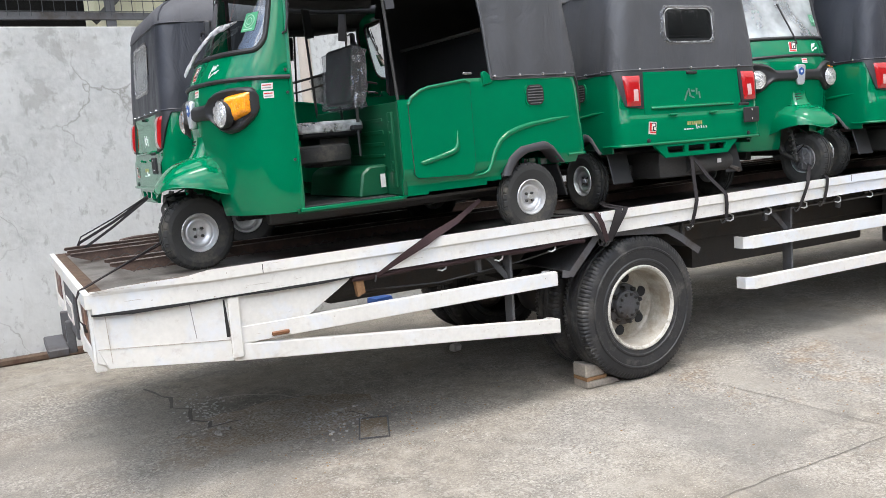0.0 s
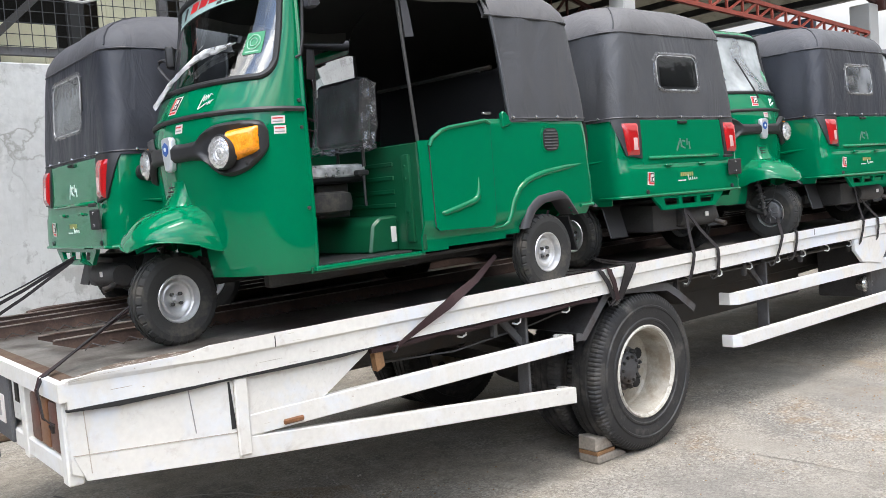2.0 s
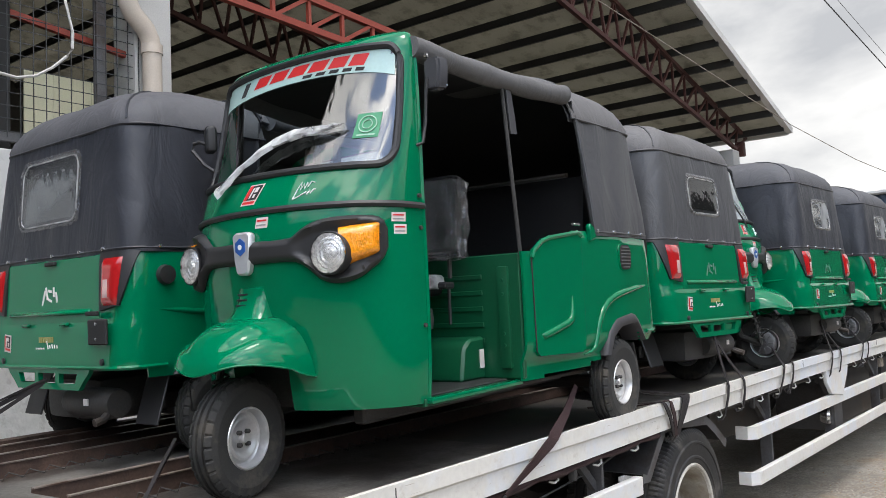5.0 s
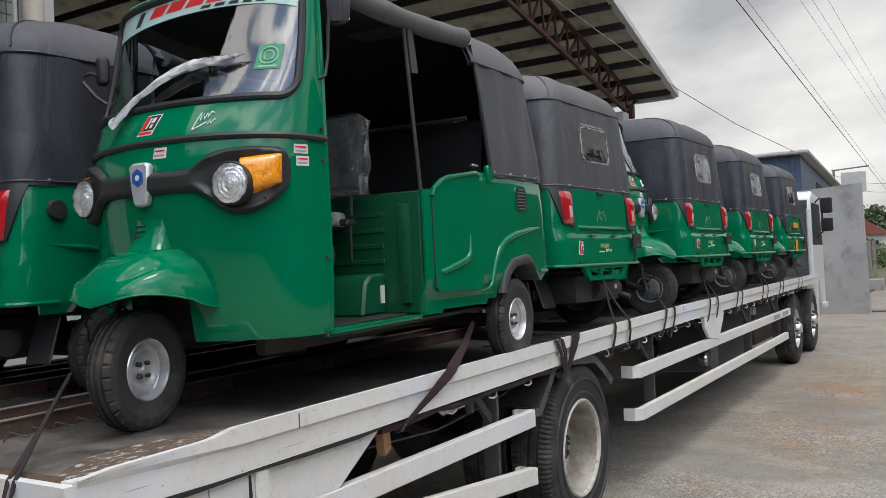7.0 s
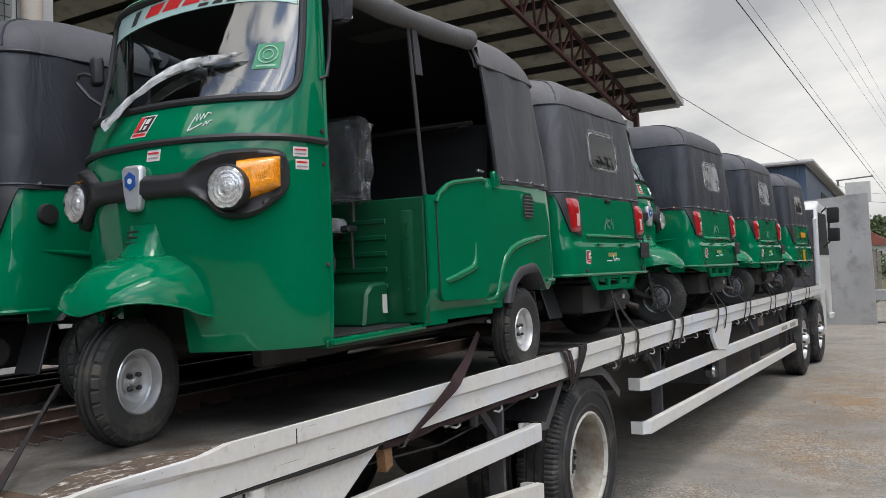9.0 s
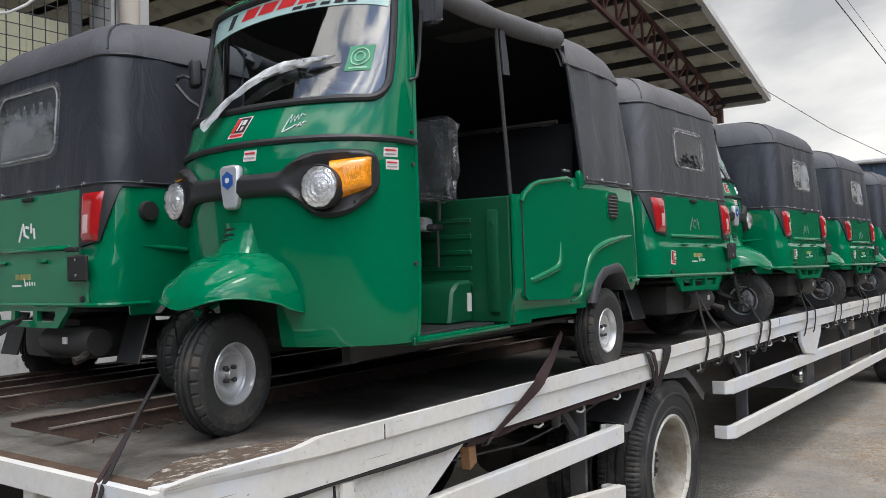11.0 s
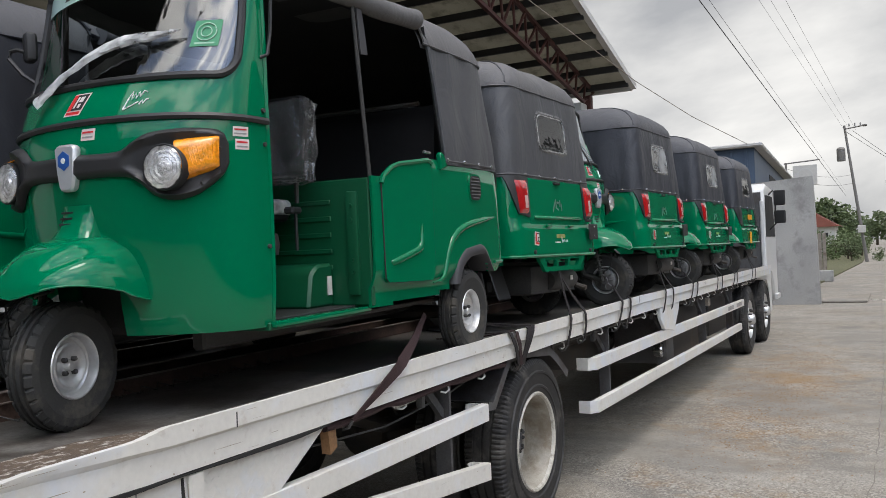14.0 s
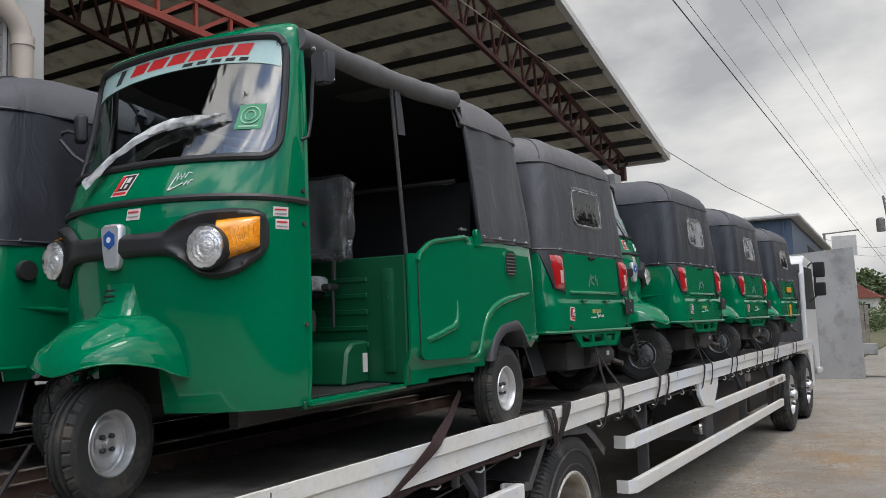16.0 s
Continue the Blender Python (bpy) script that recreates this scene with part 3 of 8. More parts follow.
def loft(loops, closed=False, bm=None, cap=False, skip=None):
    bm = bm or bmesh.new()
    vs = [[bm.verts.new(p) for p in lp] for lp in loops]
    n = len(vs[0])
    for i in range(len(vs) - 1):
        for j in range(n if closed else n - 1):
            if skip and skip(i, j):
                continue
            k = (j + 1) % n
            bm.faces.new((vs[i][j], vs[i][k], vs[i + 1][k], vs[i + 1][j]))
    if cap:
        for lp in (vs[0], vs[-1]):
            bm.faces.new(lp)
    return bm


def tube(path, r, seg=8, bm=None, closed=False, flat=1.0):
    """A round or flattened bar along a path."""
    pts = [Vector(p) for p in path]
    loops = []
    n = len(pts)
    up = Vector((0, 0, 1))
    for i, p in enumerate(pts):
        a = pts[(i - 1) % n] if (closed or i) else p
        b = pts[(i + 1) % n] if (closed or i < n - 1) else p
        d = (b - a).normalized()
        ref = up if abs(d.z) < 0.95 else Vector((1, 0, 0))
        s = d.cross(ref).normalized()
        t = s.cross(d).normalized()
        rr = r[i] if isinstance(r, (list, tuple)) else r
        loops.append([p + s * rr * math.cos(2 * math.pi * k / seg) + t * rr * flat * math.sin(2 * math.pi * k / seg) for k in range(seg)])
    if closed:
        loops.append(loops[0])
        return loft(loops, True, bm)
    return loft(loops, True, bm, cap=True)


def ribbon(path, width, thick=0.003, side=(1, 0, 0), bm=None):
    """A flat band along a path, its width along side."""
    pts = [Vector(p) for p in path]
    s0 = Vector(side).normalized()
    loops = []
    for i, p in enumerate(pts):
        d = (pts[min(i + 1, len(pts) - 1)] - pts[max(i - 1, 0)]).normalized()
        s = (s0 - d * s0.dot(d)).normalized()
        t = d.cross(s)
        w = width[i] if isinstance(width, (list, tuple)) else width
        loops.append([p + s * w / 2 + t * thick / 2, p - s * w / 2 + t * thick / 2, p - s * w / 2 - t * thick / 2, p + s * w / 2 - t * thick / 2])
    return loft(loops, True, bm, cap=True)


def lathe(profile, seg=32, axis="y", bm=None, centre=(0, 0, 0), wobble=None):
    """Turns (radius, height) pairs about an axis."""
    c = Vector(centre)
    loops = []
    for i, (r, h) in enumerate(profile):
        lp = []
        for k in range(seg):
            a = 2 * math.pi * k / seg
            q = r + (wobble(i, k) if wobble else 0)
            u, v = q * math.cos(a), q * math.sin(a)
            lp.append(c + Vector({"x": (h, u, v), "y": (u, h, v), "z": (u, v, h)}[axis]))
        loops.append(lp)
    return loft(loops, True, bm)


def prism(pts, axis, lo, hi, bm=None, bevel=0.0):
    """A flat outline given in the two other axes, drawn out along axis."""
    b = bmesh.new()

    def at(p, h):
        return {"x": (h, p[0], p[1]), "y": (p[0], h, p[1]), "z": (p[0], p[1], h)}[axis]
    a = [b.verts.new(at(p, lo)) for p in pts]
    c = [b.verts.new(at(p, hi)) for p in pts]
    b.faces.new(a)
    b.faces.new(c)
    for i in range(len(pts)):
        k = (i + 1) % len(pts)
        b.faces.new((a[i], a[k], c[k], c[i]))
    if bevel:
        bmesh.ops.recalc_face_normals(b, faces=b.faces)
        bmesh.ops.bevel(b, geom=b.edges[:], offset=bevel, segments=1, affect="EDGES")
    return join(bm, b)


def rounded(x0, x1, y0, y1, r, n=5):
    pts = []
    for cx, cy, a0 in ((x1 - r, y1 - r, 0), (x0 + r, y1 - r, 90), (x0 + r, y0 + r, 180), (x1 - r, y0 + r, 270)):
        for k in range(n + 1):
            a = radians(a0 + 90 * k / n)
            pts.append((cx + r * math.cos(a), cy + r * math.sin(a)))
    return pts


def lerp_table(table, x):
    if x <= table[0][0]:
        return table[0][1:]
    for a, b in zip(table, table[1:]):
        if x <= b[0]:
            f = (x - a[0]) / (b[0] - a[0])
            return [p + (q - p) * f for p, q in zip(a[1:], b[1:])]
    return table[-1][1:]


def smooth_table(table, x):
    """As lerp_table, but eased by a Catmull-Rom curve."""
    if x <= table[0][0]:
        return table[0][1:]
    if x >= table[-1][0]:
        return table[-1][1:]
    for i in range(len(table) - 1):
        a, b = table[i], table[i + 1]
        if x <= b[0]:
            p0, p3 = table[max(i - 1, 0)], table[min(i + 2, len(table) - 1)]
            h = b[0] - a[0]
            f = (x - a[0]) / h
            res = []
            for k in range(1, len(a)):
                m0 = (b[k] - p0[k]) / max(b[0] - p0[0], 1e-6) * h
                m1 = (p3[k] - a[k]) / max(p3[0] - a[0], 1e-6) * h
                res.append((2 * f**3 - 3 * f**2 + 1) * a[k] + (f**3 - 2 * f**2 + f) * m0 + (3 * f**2 - 2 * f**3) * b[k] + (f**3 - f**2) * m1)
            return res

# ---- the three-wheelers ----
# own frame: x ahead, y left, z up; the floor under the middle of the rear axle is the origin
WHEELBASE, HUB_Z, TYRE_R = 1.93, 0.25, 0.215
CAB = [(0.28, 1.48, 0.505, 0.3), (0.32, 1.48, 0.517, 0.318), (0.35, 1.48, 0.523, 0.328), (0.39, 1.48, 0.527, 0.336), (0.44, 1.48, 0.531, 0.345), (0.52, 1.48, 0.534, 0.354), (0.70, 1.48, 0.537, 0.372), (0.90, 1.48, 0.537, 0.388), (1.04, 1.48, 0.536, 0.375),
       (1.18, 1.476, 0.533, 0.322), (1.40, 1.464, 0.525, 0.208), (1.58, 1.456, 0.515, 0.142),
       (1.66, 1.453, 0.51, 0.122), (1.70, 1.45, 0.504, 0.114), (1.73, 1.443, 0.492, 0.1), (1.75, 1.432, 0.468, 0.08), (1.762, 1.418, 0.414, 0.048), (1.768, 1.408, 0.296, 0.018)]


def cab_point(a, z, off=0.0):
    """A point of the cab's front: a degrees round from straight ahead (left is plus), at height z."""
    xa, w, d = smooth_table(CAB, z)
    r = radians(a)
    c, s = math.cos(r), math.sin(r)
    n = Vector((c / max(d, 0.05), s / w, 0)).normalized()
    return Vector((xa + d * max(0.0, c) ** 0.82, w * s, z)) + n * off


def cab_angle(y, z):
    w = smooth_table(CAB, z)[1]
    return math.degrees(math.asin(max(-1, min(1, y / w))))


def cab_patch(y0, y1, z0, z1, off, thick, nu=6, nz=4, bm=None, shape=None):
    """A plate that lies on the cab's front."""
    loops = []
    for i in range(nz + 1):
        z = z0 + (z1 - z0) * i / nz
        lp = []
        for j in range(nu + 1):
            f = j / nu
            zz, yy = z, y0 + (y1 - y0) * f
            if shape:
                yy, zz = shape(f, i / nz)
            lp.append(cab_point(cab_angle(yy, zz), zz, off))
        loops.append(lp)
    b = loft(loops)
    bmesh.ops.recalc_face_normals(b, faces=b.faces)
    if thick:
        bmesh.ops.solidify(b, geom=b.faces[:], thickness=thick)
    return join(bm, b)


def half_width(x):
    return lerp_table([(-0.5, 0.655), (-0.05, 0.668), (0.45, 0.645), (0.95, 0.592), (1.5, 0.535)], x)[0]


def u_loop(z, xf, xr, grow, r, n_side=22, n_arc=7, n_back=10):
    """A loop round the tail: from the front on the left side, round the back, to the front on the right side."""
    left = []
    hw = half_width(xr + r) + grow
    for i in range(n_side):
        x = xf + (xr + r - xf) * i / (n_side - 1)
        left.append(Vector((x, half_width(x) + grow, z)))
    for i in range(1, n_arc + 1):
        a = radians(90 * i / n_arc)
        left.append(Vector((xr + r - r * math.sin(a), hw - r + r * math.cos(a), z)))
    back = [Vector((xr, (hw - r) * (1 - 2 * i / n_back), z)) for i in range(1, n_back)]
    right = [Vector((p.x, -p.y, p.z)) for p in reversed(left)]
    return left + back + right


def rear_wheel(parent, centre, side, steer=0.0):
    """A small wheel with a pressed silver rim, its outer face towards side (+1 left)."""
    prof = [(0.108, -0.042), (0.14, -0.05), (0.172, -0.055), (0.198, -0.05), (0.209, -0.042), (0.2145, -0.035), (0.2145, -0.030), (0.205, -0.028), (0.205, -0.022), (0.215, -0.020), (0.216, -0.008),
            (0.206, -0.006), (0.206, 0.006), (0.216, 0.008), (0.215, 0.020), (0.205, 0.022), (0.205, 0.028), (0.2145, 0.030), (0.2145, 0.035), (0.209, 0.042), (0.198, 0.05), (0.172, 0.055), (0.14, 0.05), (0.108, 0.042)]

    def lug(i, k):
        return (-0.008 if i in (4, 5, 6, 17, 18, 19) else -0.004) if i in (3, 4, 5, 6, 17, 18, 19, 20) and k % 6 == 0 else 0
    bm = lathe(prof, 180, "y", wobble=lug)
    tyre = part("tyre", bm, RUBBER, parent, smooth=18)
    rim = [(0.112, -0.045), (0.112, 0.043), (0.109, 0.047), (0.105, 0.046), (0.101, 0.036), (0.098, 0.012), (0.09, 0.006), (0.087, 0.008), (0.078, 0.022), (0.07, 0.025), (0.063, 0.023), (0.056, 0.016), (0.045, 0.012), (0.02, 0.012), (0.018, 0.024), (0.014, 0.03), (0.001, 0.031)]
    rim = [(r, h * side) for r, h in rim]
    part("rim", lathe(rim, 40, "y"), RIM, tyre, "silver pressed steel rim")
    part("inner_flange", lathe([(0.114, -0.04 * side), (0.11, -0.048 * side), (0.105, -0.046 * side), (0.101, -0.02 * side), (0.094, -0.01 * side)], 40, "y"), RIM, tyre)
    for k in range(4):
        a = radians(45 + 90 * k)
        part("wheel_nut", lathe([(0.009, 0.01 * side), (0.009, 0.026 * side), (0.005, 0.03 * side), (0.0005, 0.03 * side)], 6, "y", None, (0.031 * math.cos(a), 0, 0.031 * math.sin(a))), STEEL, tyre)
    tyre.matrix_basis = pose(*centre, 0, 0, steer)
    return tyre


# the body's lower edge over the rear wheel: x, height
ARCH_TOP = [(-0.5, 0.485), (-0.27, 0.45), (-0.262, 0.445), (-0.177, 0.555), (-0.105, 0.592), (0.071, 0.572), (0.156, 0.515), (0.212, 0.405), (0.24, 0.404), (0.41, 0.368)]
ARCH_BAND = [(0.212, 0.4, 0.156), (0.192, 0.45, 0.137), (0.16, 0.51, 0.1), (0.115, 0.546, 0.06), (0.071, 0.57, 0.02), (-0.02, 0.582, -0.05), (-0.1, 0.59, -0.125), (-0.135, 0.583, -0.15), (-0.177, 0.557, -0.18), (-0.225, 0.5, -0.214), (-0.27, 0.443, -0.254)]


def build_trike(m, window=(0.215, 1.185, 1.415, -0.012), vinyl=None):
    t = thing("auto_rickshaw", "glossy green three-wheeled rickshaw with dark grey canvas hood", "auto rickshaw", m, "rickshaws on the truck")
    # --- cab front: a rounded shell with the windscreen's opening
    na = 100
    angs = [-90 + 180 * j / na for j in range(na + 1)]
    wz0, wr, half_a = 1.212, 0.085, 71.0

    def screen_top(a):
        return 1.668 + 0.034 * math.cos(radians(a))
    low_z = [0.335, 0.34, 0.35, 0.365, 0.39, 0.415, 0.45, 0.5, 0.58, 0.66, 0.74, 0.82, 0.9, 0.97, 1.02, 1.05, 1.1, 1.14, 1.175, 1.195]
    n_scr = 24
    rows = [lambda a, z=z: z for z in low_z] + [lambda a, g=i / n_scr: wz0 + (screen_top(a) - wz0) * g for i in range(n_scr + 1)] + [lambda a, g=g: screen_top(a) + (1.768 - screen_top(a)) * g for g in (0.2, 0.4, 0.55, 0.7, 0.82, 0.92, 1.0)]

    def in_screen(a, z, grow=0.0):
        y = abs(a) / half_a * 0.52
        top = screen_top(a)
        dx, dz = max(0, y - 0.52 + wr), max(0, abs(z - (wz0 + top) / 2) - (top - wz0) / 2 + wr)
        return math.hypot(dx, dz) < wr + grow

    def mid(i, j):
        a = (angs[j] + angs[j + 1]) / 2
        return a, (rows[i](a) + rows[i + 1](a)) / 2

    def skip(i, j):
        a, z = mid(i, j)
        return in_screen(a, z) or (abs(a) < 17 and z < 0.6)
    loops = [[cab_point(a, rz(a)) for a in angs] for rz in rows]
    bm = loft(loops, skip=skip)
    bmesh.ops.recalc_face_normals(bm, faces=bm.faces)
    bmesh.ops.solidify(bm, geom=bm.faces[:], thickness=0.014)
    cab = part("cab_front", bm, GREEN, t)
    bm = loft([[cab_point(a, rz(a), -0.004) for a in angs] for rz in rows], skip=lambda i, j: not in_screen(*mid(i, j), 0.012))
    screen = part("windscreen", bm, SCREEN, t, "curved clear windscreen with a pale film band along the top")
    screen.visible_shadow = False
    path = rounded(-0.52, 0.52, 0.0, 0.495, wr, 10)
    dense = []
    for (y0, g0), (y1, g1) in zip(path, path[1:] + path[:1]):
        k = max(1, int(math.hypot(y1 - y0, g1 - g0) / 0.03))
        dense += [(y0 + (y1 - y0) * i / k, g0 + (g1 - g0) * i / k) for i in range(k)]
    bm = tube([cab_point(y / 0.52 * half_a, wz0 + g / 0.495 * (screen_top(y / 0.52 * half_a) - wz0), 0.003) for y, g in dense], 0.0145, 8, closed=True)
    part("windscreen_gasket", bm, TRIM, screen, "black rubber gasket")

    # pale film band with a plain red mark on it
    def band(a, g):
        top = screen_top(a) - 0.008
        low = screen_top(a) - 0.092 - 0.025 * (a / 64) ** 2
        return low + (top - low) * g

    def band_patch(a0, a1, g0, g1, lean, off):
        return loft([[cab_point(a0 + (a1 - a0) * f / 4 + lean * g, band(a0 + (a1 - a0) * f / 4 + lean * g, g0 + (g1 - g0) * g), off) for f in range(5)] for g in (0, 0.5, 1)])
    bm = loft([[cab_point(a, band(a, g), -0.0005) for a in range(-66, 67, 4)] for g in (0, 0.25, 0.5, 0.75, 1.0)], skip=lambda i, j: abs(-64 + 4 * j) > 60 and i > 2)
    part("film_band", bm, VISOR, screen, "pale film band").visible_shadow = False
    for k in range(7):
        a0 = -42 + 12.4 * k
        part("film_mark", band_patch(a0, a0 + (5 if k == 0 else 10.2), 0.32 if k else 0.2, 0.82, 3.6, 0.001), RED_INK if k else BLACK, screen, "plain red mark").visible_shadow = False
    for k in range(5):
        part("film_line", band_patch(5 + 8 * k, 10.5 + 8 * k, 0.08, 0.24, 1.0, 0.001), BLACK, screen).visible_shadow = False
    part("round_seal_sticker", cab_patch(0.36, 0.448, 1.32, 1.418, -0.001, 0.001, 3, 3), GREEN_INK, screen, "square green sticker with a round seal")
    for rr, tk in ((0.033, 0.0028), (0.018, 0.0022)):
        ring = [cab_point(cab_angle(0.404 + 0.95 * rr * math.cos(radians(k * 20)), 1.373), 1.373 + rr * math.sin(radians(k * 20)), 0.001) for k in range(18)]
        part("sticker_ring", tube(ring, tk, 4, closed=True), PALE_GREEN, screen)
    part("sticker_line", cab_patch(0.374, 0.436, 1.328, 1.334, 0.001, 0, 2, 1), PALE_GREEN, screen)
    # black moulding round the cab under the screen
    part("waist_moulding", tube([cab_point(a, 1.054 + 0.015 * math.cos(radians(a * 0.9 - 22)), 0.004) for a in range(-90, 91, 5)], 0.0125, 6), TRIM, t, "black waist moulding")
    # lamp band: black plastic mask across the nose
    rows_n, cols = 18, 96

    def mask_z(y):
        k = abs(y) / 1.022
        top = smooth_table([(0, 0.957), (0.2, 0.958), (0.245, 0.987), (0.29, 1.012), (0.365, 1.024), (0.455, 1.023), (0.478, 1.01), (0.49, 0.97)], k)[0]
        bot = smooth_table([(0, 0.872), (0.22, 0.87), (0.265, 0.846), (0.31, 0.802), (0.365, 0.786), (0.42, 0.802), (0.462, 0.842), (0.481, 0.875), (0.49, 0.91)], k)[0]
        return bot, top

    def ease(x, a, c):
        f = max(0.0, min(1.0, (x - a) / (c - a)))
        return f * f * (3 - 2 * f)
    lo = []
    for i in range(rows_n + 1):
        f = 0.5 - 0.5 * math.cos(math.pi * i / rows_n)
        lp = []
        for j in range(cols + 1):
            y = -0.5 + 1.0 * j / cols
            b0, t0 = mask_z(y)
            z = b0 + (t0 - b0) * f
            d = min(z - b0, t0 - z, 0.5 - abs(y))
            lampish = ease(abs(y), 0.21, 0.27)
            off = 0.004 + (0.022 + 0.012 * lampish) * max(0.0, min(1.0, d / 0.02)) ** 0.55 - 0.022 * lampish * ease(d, 0.016, 0.04)
            lp.append(cab_point(cab_angle(y, z), z, off))
        lo.append(lp)
    bm = loft(lo)
    bmesh.ops.recalc_face_normals(bm, faces=bm.faces)
    bmesh.ops.solidify(bm, geom=bm.faces[:], thickness=0.012)
    mask = part("lamp_mask", bm, TRIM, t, "black plastic lamp mask", 60)
    for s in (1, -1):
        yc, zc, rl = 0.352, 0.893, 0.073
        c = cab_point(cab_angle(yc * s, zc), zc, 0.043)
        nrm = Vector((0.97, 0.16 * s, 0.02)).normalized()
        m3 = Matrix.Translation(c) @ nrm.to_track_quat("Z", "Y").to_matrix().to_4x4()
        bm = lathe([(rl + 0.003, -0.035), (rl + 0.004, 0.004), (rl + 0.001, 0.006), (rl - 0.002, 0.002)], 40, "z")
        bmesh.ops.transform(bm, matrix=m3, verts=bm.verts)
        part("headlight", bm, TRIM, mask, "round clear headlight")
        bm = lathe([(rl - 0.002, 0.006), (0.066, 0.001), (0.058, -0.003), (0.052, 0.0), (0.045, -0.005), (0.036, -0.002), (0.03, -0.006), (0.022, -0.004), (0.016, 0.004), (0.001, 0.006)], 40, "z", wobble=lambda i, k: -0.003 if k % 5 == 0 else 0)
        bmesh.ops.transform(bm, matrix=m3, verts=bm.verts)
        part("reflector_bowl", bm, REFLECTOR, mask)
        bm = lathe([(rl, 0.003), (0.064, 0.016), (0.045, 0.026), (0.022, 0.031), (0.001, 0.032)], 40, "z")
        bmesh.ops.transform(bm, matrix=m3, verts=bm.verts)
        part("headlight_lens", bm, LENS_GLASS, mask).visible_shadow = False

        def blade(f, g, inset=0.0):
            z0, z1 = 0.852 + 0.034 * f, 0.985 + 0.018 * f
            z = z0 + inset + (z1 - z0 - 2 * inset) * g
            yl = yc + 0.026 + 0.03 * (1 - g) ** 1.5
            yr = 0.486 - 0.004 * (1 - g)
            return yl + inset + (yr - yl - 2 * inset) * f, z
        lo = []
        for i in range(13):
            g = i / 12
            lp = []
            for j in range(17):
                f = j / 16
                y, z = blade(f, g)
                e = min(1.0, min(f * 1.2 + 0.35, 1 - f, 1.2 * g, 1.2 * (1 - g)) / 0.22)
                lp.append(cab_point(cab_angle(y * s, z), z, 0.014 + 0.038 * max(0.0, e) ** 0.5))
            lo.append(lp)
        bm = loft(lo)
        bmesh.ops.recalc_face_normals(bm, faces=bm.faces)
        bmesh.ops.solidify(bm, geom=bm.faces[:], thickness=0.004)
        ind = part("indicator", bm, AMBER, mask, "amber indicator lens", 60)
        for k in range(7):
            f = 0.3 + 0.1 * k
            part("lens_flute", tube([cab_point(cab_angle(blade(f, g)[0] * s, blade(f, g)[1]), blade(f, g)[1], 0.051) for g in (0.3, 0.5, 0.7)], 0.0022, 5), AMBER, ind)
        for y, z in ((0.48, 0.952), (0.44, 0.838)):
            part("mask_screw", lathe([(0.001, 0.004), (0.005, 0.004), (0.006, 0.0)], 8, "x", None, cab_point(cab_angle(y * s, z), z, 0.036)), STEEL, mask)
    # shield badge
    shield = [(-0.042, 0.965), (-0.03, 0.978), (0.03, 0.978), (0.042, 0.965), (0.036, 0.88), (0.028, 0.83), (0.018, 0.818), (-0.018, 0.818), (-0.028, 0.83), (-0.036, 0.88)]
    badge = part("nose_badge", prism([(y * 1.22 + 0.002, z + 0.016) for y, z in shield], "x", 1.862, 1.895, bevel=0.008), SILVER, t, "silver shield badge with a blue emblem")
    hexa = [(0.03 * math.cos(radians(60 * k + 30)), 0.939 + 0.033 * math.sin(radians(60 * k + 30))) for k in range(6)]
    part("emblem", prism(hexa, "x", 1.894, 1.8975), BLUE_INK, badge)
    part("emblem_dot", lathe([(0.0001, 1.8995), (0.010, 1.8995), (0.010, 1.896)], 12, "x", None, (0, 0, 0.939)), WHITE_INK, badge)
    # stickers on the nose
    def slant(y0, y1, z0, z1, off):
        """A slanted patch of the nose sticker, in parts of its width and height."""
        return cab_patch(0, 0, 1.07, 1.15, off, 0, 3, 3, None, lambda f, g: (-0.062 + 0.078 * (y0 + (y1 - y0) * f) + 0.028 * (z0 + (z1 - z0) * g), 1.1 + 0.08 * (z0 + (z1 - z0) * g)))
    st = part("dealer_sticker", slant(0, 1, 0, 1, 0.0015), STICKER, t, "small slanted white, red and black sticker")
    part("sticker_black", slant(0.06, 0.94, 0.24, 0.95, 0.003), BLACK, st)
    part("sticker_red", slant(0.06, 0.3, 0.24, 0.95, 0.0042), RED_INK, st)
    part("sticker_base", slant(0.08, 0.92, 0.06, 0.18, 0.003), RED_INK, st)
    for q in ((0.38, 0.5, 0.34, 0.84), (0.56, 0.8, 0.6, 0.84), (0.62, 0.78, 0.34, 0.52)):
        part("sticker_block", slant(*q, 0.0052), STICKER, st)
    strokes = (((0.12, 1.086), (0.14, 1.118), (0.156, 1.14), (0.16, 1.11), (0.176, 1.132), (0.182, 1.108), (0.196, 1.13), (0.202, 1.11), (0.218, 1.128), (0.24, 1.118)), ((0.12, 1.084), (0.16, 1.087), (0.2, 1.093)), ((0.206, 1.082), (0.222, 1.094), (0.226, 1.08), (0.242, 1.092), (0.254, 1.09)))
    script = None
    for stroke in strokes:
        ob = part("script_mark" if script is None else "script_stroke", tube([cab_point(cab_angle(0.197 + (y - 0.12) * 0.63, z), z + 0.03 + 0.2 * (y - 0.19), 0.0015) for y, z in stroke], 0.0026, 5), WHITE_INK, script or t, "white script mark" if script is None else "")
        script = script or ob
